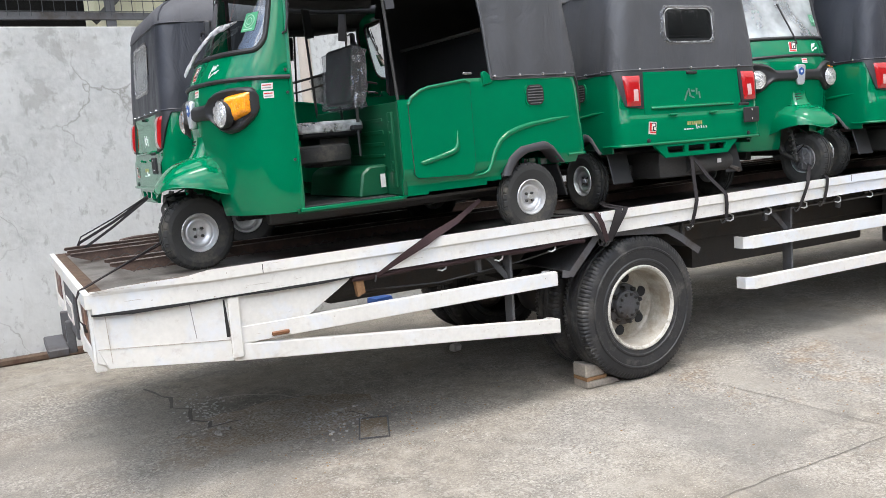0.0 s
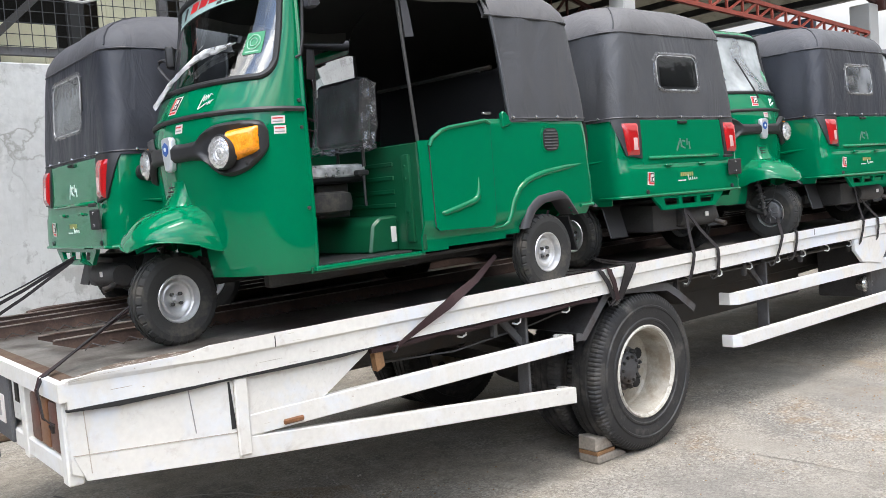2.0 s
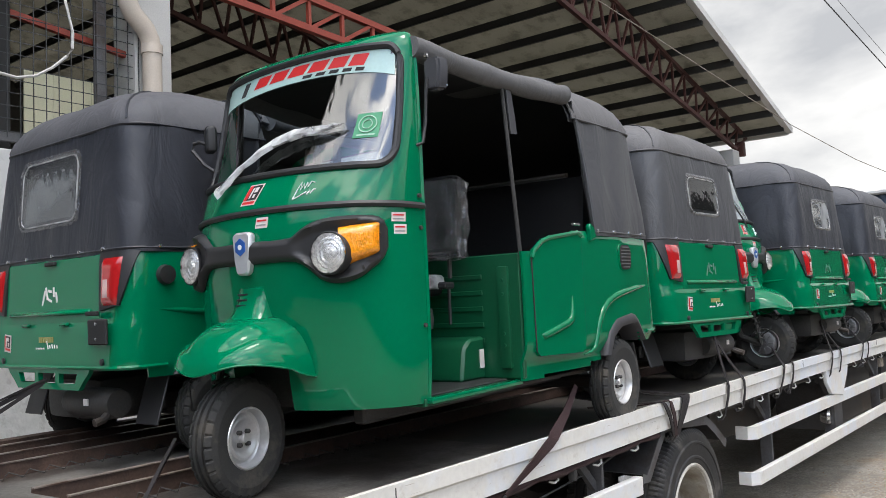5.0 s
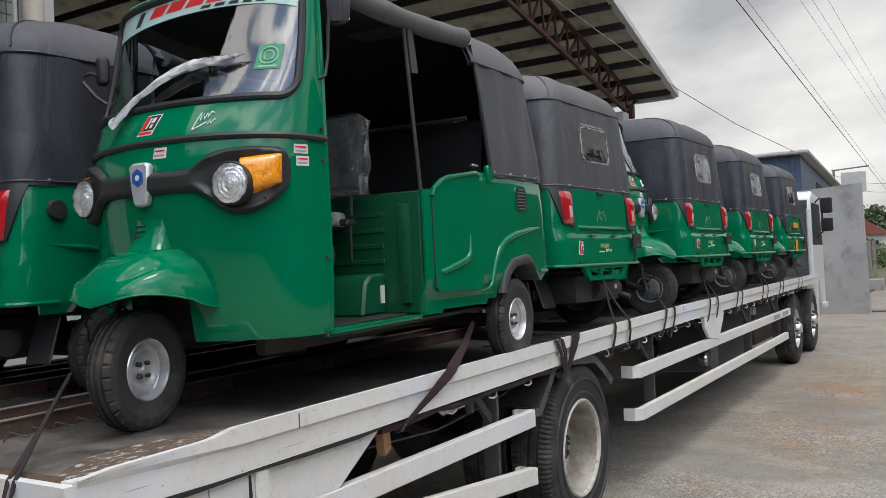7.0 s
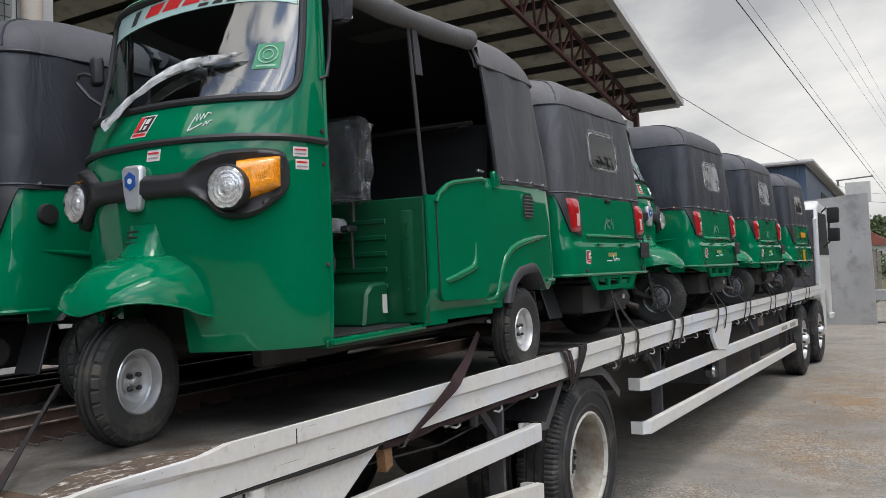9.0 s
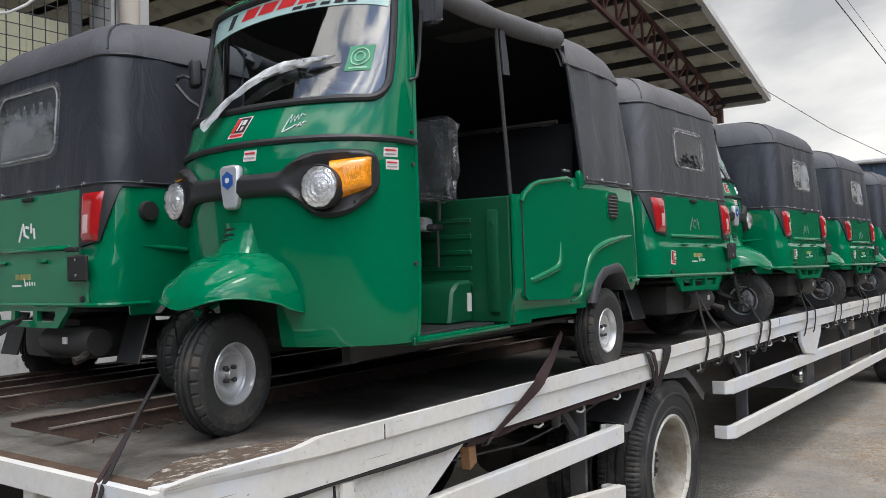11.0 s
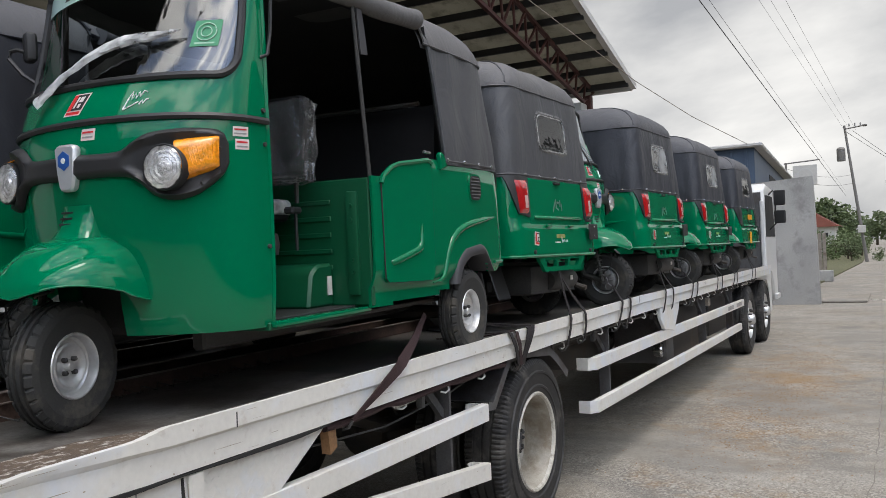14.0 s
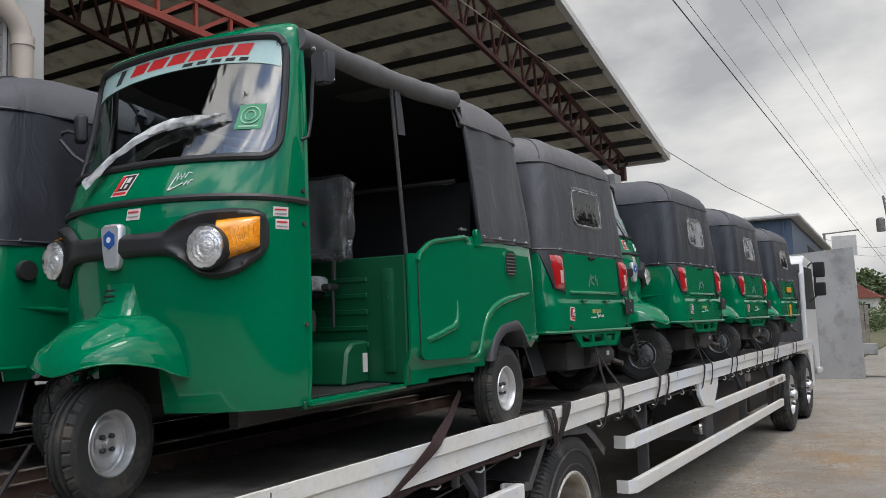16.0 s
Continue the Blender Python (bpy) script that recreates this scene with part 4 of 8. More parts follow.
    for y, z, w, h in ((0.046, 1.005, 0.058, 0.04), (0.507, 1.0, 0.02, 0.034), (0.511, 0.955, 0.017, 0.036)):
        s1 = part("paper_sticker", cab_patch(y, y + w, z, z + h, 0.0012, 0.001, 2, 1), STICKER, t, "small white paper sticker")
        for q0, q1, ink in ((0.62, 0.85, RED_INK), (0.2, 0.42, GREY_INK)):
            part("sticker_print", cab_patch(y + w * 0.1, y + w * 0.9, z + h * q0, z + h * (q0 + (q1 - q0) * 0.7), 0.003, 0, 2, 1), ink, s1)
    # door-side edges of the cab
    for s in (1, -1):
        part("pillar_edge", tube([(smooth_table(CAB, z)[0] - 0.004, s * (smooth_table(CAB, z)[1] - 0.004), z) for z in [0.335 + 0.0975 * i for i in range(15)]], 0.012, 6), GREEN, t)
        for z in (0.62, 0.98, 1.1):
            part("pillar_bolt", lathe([(0.001, 0.014), (0.008, 0.014), (0.008, 0.0)], 8, "y", None, (1.5, s * 0.53 - (0.014 if s < 0 else 0), z)), STEEL, cab)
    # --- front mudguard: a dome over the wheel running up into the nose
    loops = []
    for i in range(25):
        f = i / 24
        a = radians(90 * f)
        lp = []
        for j in range(41):
            deg = -90 + 180 * j / 40
            ce, se = math.cos(radians(deg)), math.sin(radians(deg))
            k = abs(deg) / 90
            # a pressed step runs up and back along each side
            step = 0.5 + 0.5 * math.tanh((math.degrees(a) - (8 + 52 * k ** 1.5)) / 3.2)
            out = 1 + 0.05 * (1 - f) ** 3 - 0.085 * step * min(1, k * 2.5)
            x = 1.755 + 0.354 * out * math.cos(a) ** 0.78 * (abs(ce) ** 0.8)
            y = 0.008 + 0.238 * out * math.cos(a) ** 0.64 * (abs(se) ** 0.7) * (1 if se >= 0 else -1)
            base = 0.488 + 0.035 * math.sin(math.pi * min(1, k * 1.15)) - 0.035 * max(0, k - 0.8) / 0.2
            z = base + (0.69 - base) * math.sin(a) ** 0.9
            lp.append((x, y, z))
        loops.append(lp)
    bm = loft(loops)
    for e in (0, 40):
        back = []
        for n_, lp in enumerate(loops):
            q = lp[e]
            back.append([q, (q[0] - 0.04, q[1] * 1.0, q[2] - 0.012 * (1 - n_ / 24)), (q[0] - 0.12, q[1] * 0.97, q[2])])
        loft(back, bm=bm)
    bmesh.ops.recalc_face_normals(bm, faces=bm.faces)
    bmesh.ops.solidify(bm, geom=bm.faces[:], thickness=0.008)
    guard = part("front_mudguard", bm, GREEN, t, "green domed front mudguard", 60)
    rim_path = [(p[0] + 0.002, p[1], p[2]) for p in loops[0]]
    part("mudguard_lip", tube(rim_path, 0.004, 6), GREEN, guard)
    # raised cowl between mudguard and badge
    cowl = []
    for i in range(15):
        f = i / 14
        hw_, xf_ = 0.076 + 0.11 * (1 - f) ** 2.4, 1.874 + 0.165 * (1 - f) ** 2.2
        cowl.append([(1.76 + (xf_ - 1.76) * math.cos(radians(a)) ** 0.28, 0.01 + hw_ * math.copysign(abs(math.sin(radians(a))) ** 0.75, a), 0.59 + 0.197 * f - 0.045 * (abs(a) / 90) ** 3 * (1 - f)) for a in range(-90, 91, 9)])
    cowl.append([(1.76 + (q[0] - 1.76) * 0.8, q[1] * 0.8, q[2] + 0.006) for q in cowl[-1]])
    bm = loft(cowl, cap=False)
    bmesh.ops.recalc_face_normals(bm, faces=bm.faces)
    part("nose_cowl", bm, GREEN, guard, smooth=60)
    for k in range(3):
        part("cowl_slot", box((1.8705 + 0.0055 * k, -0.018, 0.765 - 0.02 * k), (0.012, 0.056, 0.007), rot=(0, 12, 0)), BLACK, guard)
    # --- front wheel and its trailing link
    rear_wheel(t, (WHEELBASE, 0, HUB_Z), 1, 8)
    fork = part("suspension_link", tube([(1.72, -0.09, 0.42), (1.78, -0.095, 0.3), (1.93, -0.095, 0.25)], 0.026, 8), STEEL, t, "black front suspension link")
    spring = [(1.95 - 0.06 * i / 60 + 0.028 * math.cos(i * 0.72), -0.125 + 0.028 * math.sin(i * 0.72), 0.26 + 0.26 * i / 60) for i in range(61)]
    part("coil_spring", tube(spring, 0.006, 5), STEEL, fork)
    part("damper", tube([(1.95, -0.125, 0.24), (1.89, -0.125, 0.55)], 0.014, 8), STEEL, fork)
    drum = part("brake_drum", lathe([(0.001, -0.062), (0.03, -0.062), (0.034, -0.052), (0.082, -0.05), (0.09, -0.044), (0.094, -0.02)], 32, "y", None, (WHEELBASE, 0, HUB_Z)), DRUM, fork, "grey cast brake drum")
    for k in range(9):
        a = radians(40 * k)
        part("drum_fin", box((WHEELBASE + 0.06 * math.cos(a), -0.054, HUB_Z + 0.06 * math.sin(a)), (0.04, 0.012, 0.007), 0.002, rot=(0, -40 * k, 0)), DRUM, drum)
    part("brake_hose", tube([(1.93, -0.1, 0.3), (2.03, -0.13, 0.36), (2.05, -0.12, 0.46), (1.9, -0.1, 0.52)], 0.005, 5), BLACK, fork)
    for s in (1, -1):
        rear_wheel(t, (0, s * 0.6, HUB_Z), s)
    # --- tail body
    zl = [(0.42, -0.475, -0.03, 0.10), (0.455, -0.495, -0.012, 0.11), (0.49, -0.505, -0.002, 0.11), (0.60, -0.5, 0.0, 0.11), (0.66, -0.497, 0.0, 0.11), (0.70, -0.485, 0.0, 0.105), (0.80, -0.478, 0.0, 0.105), (0.9, -0.47, -0.004, 0.10), (0.97, -0.462, -0.008, 0.10), (1.0, -0.455, -0.014, 0.10)]
    fine = [0.42, 0.44, 0.46, 0.48, 0.5, 0.52, 0.54, 0.56, 0.58, 0.6, 0.63, 0.66, 0.68, 0.7, 0.75, 0.8, 0.85, 0.9, 0.94, 0.97, 0.99, 1.0]
    low = [0.345, 0.36, 0.38, 0.4]
    loops = []
    for z in low + fine:
        xr, gr, r = smooth_table(zl, z)
        loops.append(u_loop(z, 0.87, xr, gr, r, 48, 8, 14))
    n_side = 48
    npt = len(loops[0])

    def cut(i, j):
        k = j if j < npt / 2 else npt - 2 - j
        z = ((low + fine)[i] + (low + fine)[i + 1]) / 2
        if k < n_side - 1:
            x = (loops[i][k].x + loops[i][k + 1].x) / 2
            if z < lerp_table(ARCH_TOP, x)[0] - 0.02:
                return True
            return z < 0.345 + max(0.0, 0.87 - x) * 0.045 or (x > 0.79 and z > 0.9) or z > 0.9 + 0.25 * (0.82 - x)
        return z < 0.485
    bm = loft(loops, skip=cut)
    bmesh.ops.recalc_face_normals(bm, faces=bm.faces)
    bmesh.ops.solidify(bm, geom=bm.faces[:], thickness=0.012)
    tub = part("tail_body", bm, GREEN, t, "glossy green pressed-steel tail body")
    for s in (1, -1):
        # raised quarter panel behind the door
        out = [(0.31, 0.99), (0.315, 1.025), (0.30, 1.04), (0.275, 1.03), (0.25, 1.005), (0.24, 0.97), (0.31, 0.95)]
        part("shoulder", prism(out, "y", min(s * 0.635, s * 0.66), max(s * 0.635, s * 0.66), bevel=0.005), GREEN, tub)
        # wheel-arch flare and the pressed crease above it
        loops2 = []
        for k, (x, z, xi) in enumerate(ARCH_BAND):
            zi = lerp_table([(0, 0.402), (1, 0.437), (2, 0.486), (3, 0.51), (4, 0.528), (5, 0.536), (6, 0.54), (7, 0.535), (8, 0.517), (9, 0.478), (10, 0.443)], k)[0]
            q, d = Vector((x, s * (half_width(x) + 0.002), z)), Vector((x - xi, 0, z - zi))
            loops2.append([q - d - Vector((0, s * 0.12, 0)), q - d + Vector((0, s * 0.002, 0)), q - d * 0.7 + Vector((0, s * 0.012, 0)), q - d * 0.12 + Vector((0, s * 0.008, 0)), q + Vector((0, s * 0.001, 0)), q - Vector((0, s * 0.025, 0))])
        part("wheel_arch", loft(loops2, True, cap=True), TRIM_GREY, t, "dark grey plastic wheel arch", 50)
        crease = [(0.415, 0.422), (0.35, 0.428), (0.31, 0.443), (0.288, 0.48), (0.258, 0.555), (0.215, 0.615), (0.155, 0.655), (0.08, 0.68), (-0.01, 0.699), (-0.19, 0.719), (-0.36, 0.734)]
        bm = tube([(x, s * (half_width(x) - 0.005), z) for x, z in crease], [0.004, 0.008, 0.012, 0.014, 0.016, 0.017, 0.018, 0.018, 0.018, 0.015, 0.004], 10, flat=1.0)
        part("body_crease", bm, GREEN, tub, smooth=60)
        # air vent
        bm = None
        pv = rounded(-0.138, 0.012, 0.807, 0.95, 0.045)
        vent = part("side_vent", prism(pv, "y", min(s * 0.655, s * 0.6705), max(s * 0.655, s * 0.6705)), GREEN, tub, "slatted black side vent")
        part("vent_recess", prism(rounded(-0.129, 0.003, 0.816, 0.941, 0.038), "y", min(s * 0.66, s * 0.6725), max(s * 0.66, s * 0.6725)), BLACK, vent)
        for k in range(7):
            part("vent_slat", box((-0.063, s * 0.673, 0.828 + 0.0168 * k), (0.115 if 0 < k < 6 else 0.08, 0.006, 0.006), rot=(20 * s, 0, 0)), GREY_STEEL, vent)
        # side door with its pressed L-shaped rib
        dp = [(0.785, 0.445), (0.805, 0.465), (0.81, 0.87), (0.792, 0.905), (0.73, 0.945), (0.68, 0.96), (0.44, 0.99), (0.405, 0.975), (0.405, 0.5), (0.42, 0.45), (0.445, 0.435)]
        b = bmesh.new()
        a = [b.verts.new((x, s * (half_width(x) + 0.003), z)) for x, z in dp]
        b.faces.new(a)
        bmesh.ops.recalc_face_normals(b, faces=b.faces)
        bmesh.ops.solidify(b, geom=b.faces[:], thickness=0.02)
        door = part("side_door", b, GREEN, t, "green side door with a pressed rib")
        for v in door.data.vertices:
            v.co.y = s * (abs(v.co.y) + 0.004)
        part("door_gap", tube([(x, s * (half_width(x) + 0.004), z) for x, z in dp], 0.0032, 5, closed=True), BLACK, door)
        part("door_edge", tube([(x, s * (half_width(x) + 0.006), z) for x, z in dp[2:8]], 0.011, 6), GREEN, door)
        rib = [(0.765, 0.535), (0.75, 0.53), (0.68, 0.545), (0.56, 0.575), (0.53, 0.59), (0.515, 0.62), (0.51, 0.7)]
        part("door_rib", tube([(x, s * (half_width(x) + 0.004), z) for x, z in rib], [0.004, 0.014, 0.016, 0.017, 0.018, 0.014, 0.003], 8), GREEN, door, smooth=60)
        part("door_catch", box((0.40, s * 0.628, 1.03), (0.06, 0.02, 0.014), 0.004), CHROME, door)
        # sill
        part("sill", box((1.17, s * 0.54, 0.342), (0.66, 0.03, 0.022), 0.006, seg=2), GREEN, t)
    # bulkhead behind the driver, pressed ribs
    bulk = part("bulkhead", box((0.855, 0, 0.625), (0.025, 1.16, 0.54), 0.006), GREEN_SHADED, t, "green ribbed bulkhead")
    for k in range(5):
        part("bulkhead_rib", box((0.872, 0, 0.52 + 0.07 * k), (0.008, 0.78, 0.022), 0.003), GREEN_SHADED, bulk)
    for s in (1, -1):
        part("bulkhead_channel", box((0.875, s * 0.5, 0.62), (0.022, 0.055, 0.44), 0.009, seg=2), GREEN_SHADED, bulk)
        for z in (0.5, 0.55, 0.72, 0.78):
            part("bulkhead_bolt", lathe([(0.001, 0.893), (0.008, 0.893), (0.008, 0.875)], 8, "x", None, (0, s * 0.5, z)), GREEN_SHADED, bulk)
    part("cab_floor", box((1.18, 0, 0.335), (0.66, 1.06, 0.03), 0.004), GREEN_SHADED, t)
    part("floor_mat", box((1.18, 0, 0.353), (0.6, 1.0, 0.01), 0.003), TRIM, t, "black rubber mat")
    tunnel = part("engine_tunnel", prism([(0.865, 0.355), (0.865, 0.54), (0.98, 0.535), (1.03, 0.5), (1.06, 0.355)], "y", -0.385, 0.385, bevel=0.012), GREEN_SHADED, t)
    part("tunnel_label", box((0.9, 0.388, 0.445), (0.032, 0.004, 0.08)), STICKER, tunnel, "white upright label")
    # driver's seat and spare wheel
    seat = part("driver_seat", box((1.12, 0.0, 0.77), (0.4, 0.44, 0.09), 0.03, seg=3), SEAT, t, "black driver seat still in clear wrapping")
    part("seat_wrap", box((1.12, 0.0, 0.785), (0.42, 0.46, 0.075), 0.035, seg=3), WRAP_WHITE, seat)
    part("seat_post", box((1.08, 0.0, 0.64), (0.2, 0.3, 0.18), 0.01), STEEL, seat)
    back = part("seat_back", box((0.99, 0.17, 1.08), (0.07, 0.39, 0.34), 0.03, rot=(0, -6, 0), seg=3), SEAT, t, "dark seat back in clear wrapping")
    bm = box((0, 0, 0), (0.1, 0.42, 0.34))
    bmesh.ops.subdivide_edges(bm, edges=bm.edges[:], cuts=7, use_grid_fill=True)
    rw = random.Random(5)
    for v in bm.verts:
        v.co += Vector((rw.uniform(-0.008, 0.008), rw.uniform(-0.008, 0.008), rw.uniform(-0.007, 0.009)))
    bmesh.ops.transform(bm, matrix=pose(0.99, 0.17, 1.055, 0, -6, 0), verts=bm.verts)
    part("seat_back_wrap", bm, WRAP, back, "loose crinkled clear wrapping", 12)
    for s in (0.3, 0.08):
        part("seat_back_post", tube([(0.985, s, 0.8), (0.985, s, 1.05)], 0.01, 6), STEEL, back)
    lv = part("latch_lever", box((0.99, 0.28, 0.77), (0.07, 0.05, 0.03), 0.008), TRIM, t)
    part("latch_strap", tube([(0.985, 0.29, 0.76), (0.985, 0.29, 0.6)], 0.008, 6), TRIM, lv)
    part("spare_tyre", lathe([(0.118, -0.045), (0.17, -0.055), (0.209, -0.043), (0.215, 0), (0.209, 0.043), (0.17, 0.055), (0.118, 0.045)], 30, "z", None, (1.18, 0.08, 0.63)), RUBBER, t, "spare tyre lying under the seat")
    rail = part("side_rail", tube([(1.1, -0.57, 1.1), (0.9, -0.575, 1.14), (0.7, -0.575, 1.19)], 0.009, 6), STEEL, t, "thin black rail across the far doorway")
    part("rail_bar", tube([(1.1, -0.57, 1.03), (0.9, -0.575, 1.07), (0.7, -0.575, 1.12)], 0.007, 6), STEEL, rail)
    # handlebar and column
    bar = part("handlebar", tube([(1.47, 0.3, 1.02), (1.5, 0.22, 1.06), (1.55, 0.08, 1.04), (1.55, -0.08, 1.04), (1.5, -0.22, 1.06), (1.47, -0.3, 1.02)], 0.014, 8), TRIM, t, "black handlebar")
    part("steering_column", tube([(1.55, 0, 1.04), (1.68, 0, 0.5)], 0.03, 8), TRIM, bar)
    part("instrument_pod", box((1.63, 0, 1.03), (0.12, 0.3, 0.09), 0.03, seg=2), TRIM, bar)
    # passenger bench
    part("rear_seat", box((0.42, 0, 0.74), (0.46, 1.12, 0.1), 0.03, seg=2), SEAT, t, "black vinyl rear bench")
    part("rear_backrest", box((0.12, 0, 1.05), (0.1, 1.12, 0.5), 0.03, rot=(0, -8, 0), seg=2), SEAT, t)
    part("back_grab_rail", tube([(0.2, 0.5, 1.3), (0.2, -0.5, 1.3)], 0.012, 6), STEEL, t)
    part("rear_floor", box((0.37, 0, 0.43), (0.94, 1.14, 0.03)), STEEL, t)
    # --- canvas hood
    ts = [(0.985, -0.466, -0.004, 0.10, 0.25), (1.12, -0.46, -0.012, 0.11, 0.254), (1.3, -0.446, -0.03, 0.12, 0.262), (1.48, -0.43, -0.042, 0.13, 0.275), (1.555, -0.42, -0.047, 0.135, 0.285), (1.575, -0.415, -0.052, 0.135, 0.29)]
    loops = []
    for i in range(22):
        z = 0.982 + (1.575 - 0.982) * i / 21
        xr, gr, r, xf = smooth_table(ts, z)
        lp = u_loop(z, xf, xr, gr, r, 20, 8, 18)
        for q in lp:
            # sagging folds towards the corners
            q.x += 0.003 * math.sin(q.y * 21 + z * 5) * (1 if q.x < -0.3 else 0)
            q.y += 0.005 * math.sin(q.x * 24 + z * 4) * (1 if abs(q.y) > 0.5 else 0) * (1 if q.y > 0 else -1)
        loops.append(lp)
    nb = len(loops[0])
    # rear window opening
    wy, wzl, wzh, wyc = window

    def win(i, j):
        p = (loops[i][j] + loops[i + 1][j + 1]) / 2
        return p.x < -0.3 and abs(p.y - wyc) < wy - 0.01 and wzl + 0.01 < p.z < wzh - 0.01
    bm = loft(loops, skip=win)
    bmesh.ops.recalc_face_normals(bm, faces=bm.faces)
    bmesh.ops.solidify(bm, geom=bm.faces[:], thickness=0.008)
    hood = part("canvas_hood", bm, CANVAS, t, "dark grey canvas hood with a clear rear window", 60)
    inner = [[Vector((p.x + (0.014 if p.x < -0.3 else 0.0), p.y - math.copysign(0.014, p.y) * min(1.0, abs(p.y) / 0.2), p.z)) for p in lp] for lp in loops]
    part("hood_lining", loft(inner, skip=win), CANVAS_BACK, hood, "black hood lining", 60)
    # roof skin
    rs = [(1.45, 0.5, 1.668, 1.762), (1.2, 0.53, 1.645, 1.775), (0.9, 0.56, 1.632, 1.79), (0.6, 0.58, 1.632, 1.807), (0.36, 0.592, 1.652, 1.824), (0.325, 0.596, 1.656, 1.826)]
    loops = []
    for i in range(38):
        x = 1.45 - (1.45 - 0.325) * i / 37
        hw, ze, zc = smooth_table([(-a, b, c, d) for a, b, c, d in rs], -x)
        lp = []
        for j in range(25):
            f = -1 + 2 * j / 24
            k = abs(f)
            y = hw * (1 if f > 0 else -1) * k ** 0.9
            z = ze + (zc - ze) * (1 - k ** 3.2) ** 0.75 + 0.003 * math.sin(x * 19 + 2 * f) * (1 - k)
            lp.append((x, y, z))
        loops.append(lp)
    bm = loft(loops)
    bmesh.ops.recalc_face_normals(bm, faces=bm.faces)
    bmesh.ops.solidify(bm, geom=bm.faces[:], thickness=0.01)
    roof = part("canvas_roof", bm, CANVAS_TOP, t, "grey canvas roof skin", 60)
    lining = [[(p[0], p[1] * 0.98, p[2] - 0.02) for p in lp] for lp in loops]
    part("roof_lining", loft(lining), CANVAS_BACK, roof, "black roof lining", 60)
    # rounded brow over the tail
    brow = [(1.553, 0.325, -0.424, -0.044, 0.14), (1.575, 0.325, -0.424, -0.046, 0.14), (1.62, 0.325, -0.412, -0.062, 0.15), (1.67, 0.325, -0.382, -0.086, 0.17), (1.715, 0.325, -0.332, -0.128, 0.19), (1.755, 0.325, -0.258, -0.195, 0.2), (1.79, 0.325, -0.155, -0.285, 0.2), (1.815, 0.325, -0.02, -0.39, 0.16), (1.828, 0.325, 0.09, -0.5, 0.1)]
    loops = []
    for z, xf, xr, gr, r in brow:
        lp = u_loop(z, xf, xr, gr, r, 16, 8, 14)
        for q in lp:
            q.z += 0.004 * math.sin(q.y * 14 + q.x * 9) * (1 if 1.64 < z < 1.79 else 0) - 0.012 * max(0.0, (q.x - 0.1)) * (z - 1.55) / 0.2
        loops.append(lp)
    bm = bmesh.new()
    vs = [[bm.verts.new(q) for q in lp] for lp in loops]
    nn = len(vs[0])
    for i in range(len(vs) - 1):
        for j in range(nn - 1):
            bm.faces.new((vs[i][j], vs[i][j + 1], vs[i + 1][j + 1], vs[i + 1][j]))
    for j in range(nn // 2 - 1):
        bm.faces.new((vs[-1][j], vs[-1][j + 1], vs[-1][nn - 2 - j], vs[-1][nn - 1 - j]))
    bmesh.ops.recalc_face_normals(bm, faces=bm.faces)
    bmesh.ops.solidify(bm, geom=bm.faces[:], thickness=0.008)
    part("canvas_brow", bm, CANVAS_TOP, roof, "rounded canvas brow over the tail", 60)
    part("brow_lining", loft([[Vector((q.x + 0.012, q.y * 0.97, q.z - 0.014)) for q in lp] for lp in loops]), CANVAS_BACK, roof, "black brow lining", 60)
    for j in (20, nn - 21):
        part("brow_seam", tube([loops[i][j] + Vector((0, 0, 0.002)) for i in range(1, len(loops))], 0.0055, 5), CANVAS, roof)
    part("roof_seam", tube([(0.325, y, 1.655 + 0.172 * (1 - abs(y / 0.6) ** 3.2) ** 0.75) for y in [-0.59 + 1.18 * k / 16 for k in range(17)]], 0.007, 5), CANVAS, roof)
    for s in (1, -1):
        # rolled edge over the doorway, and the hood's front hem
        path = [(1.46 - 0.09 * i, s * lerp_table([(-a, b) for a, b, c, d in rs], -(1.46 - 0.09 * i))[0], lerp_table([(-a, c) for a, b, c, d in rs], -max(0.36, 1.46 - 0.09 * i))[0] + 0.01) for i in range(13)]
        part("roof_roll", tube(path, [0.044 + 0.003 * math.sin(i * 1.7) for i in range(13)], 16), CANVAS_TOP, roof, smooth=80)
        part("hood_hem", tube([(0.25, s * 0.656, 0.99), (0.262, s * 0.628, 1.3), (0.285, s * 0.6, 1.56), (0.315, s * 0.594, 1.64)], 0.011, 6), CANVAS, hood)
        part("hood_pole", tube([(0.858, s * 0.586, 0.87), (0.9, s * 0.562, 1.61)], 0.009, 8), STEEL, t, "black hood pole")
        part("pole_flap", ribbon([(0.868, s * 0.573, 1.6), (0.862, s * 0.577, 1.52), (0.852, s * 0.58, 1.41)], [0.04, 0.05, 0.055], 0.006), TRIM_GREY, t)
        part("front_pole", tube([(1.465, s * 0.49, 1.04), (1.44, s * 0.48, 1.66)], 0.012, 6), STEEL, t)
        for x in (0.22, 0.04, -0.14, -0.32):
            part("hood_stud", lathe([(0.0005, 0.012), (0.008, 0.01), (0.01, 0.0)], 10, "y", None, (x, s * (half_width(x) - 0.006) - (0.0 if s > 0 else 0.012), 1.005)) if s > 0 else lathe([(0.0005, -0.012), (0.008, -0.01), (0.01, 0.0)], 10, "y", None, (x, s * (half_width(x) - 0.006), 1.005)), CHROME, hood)
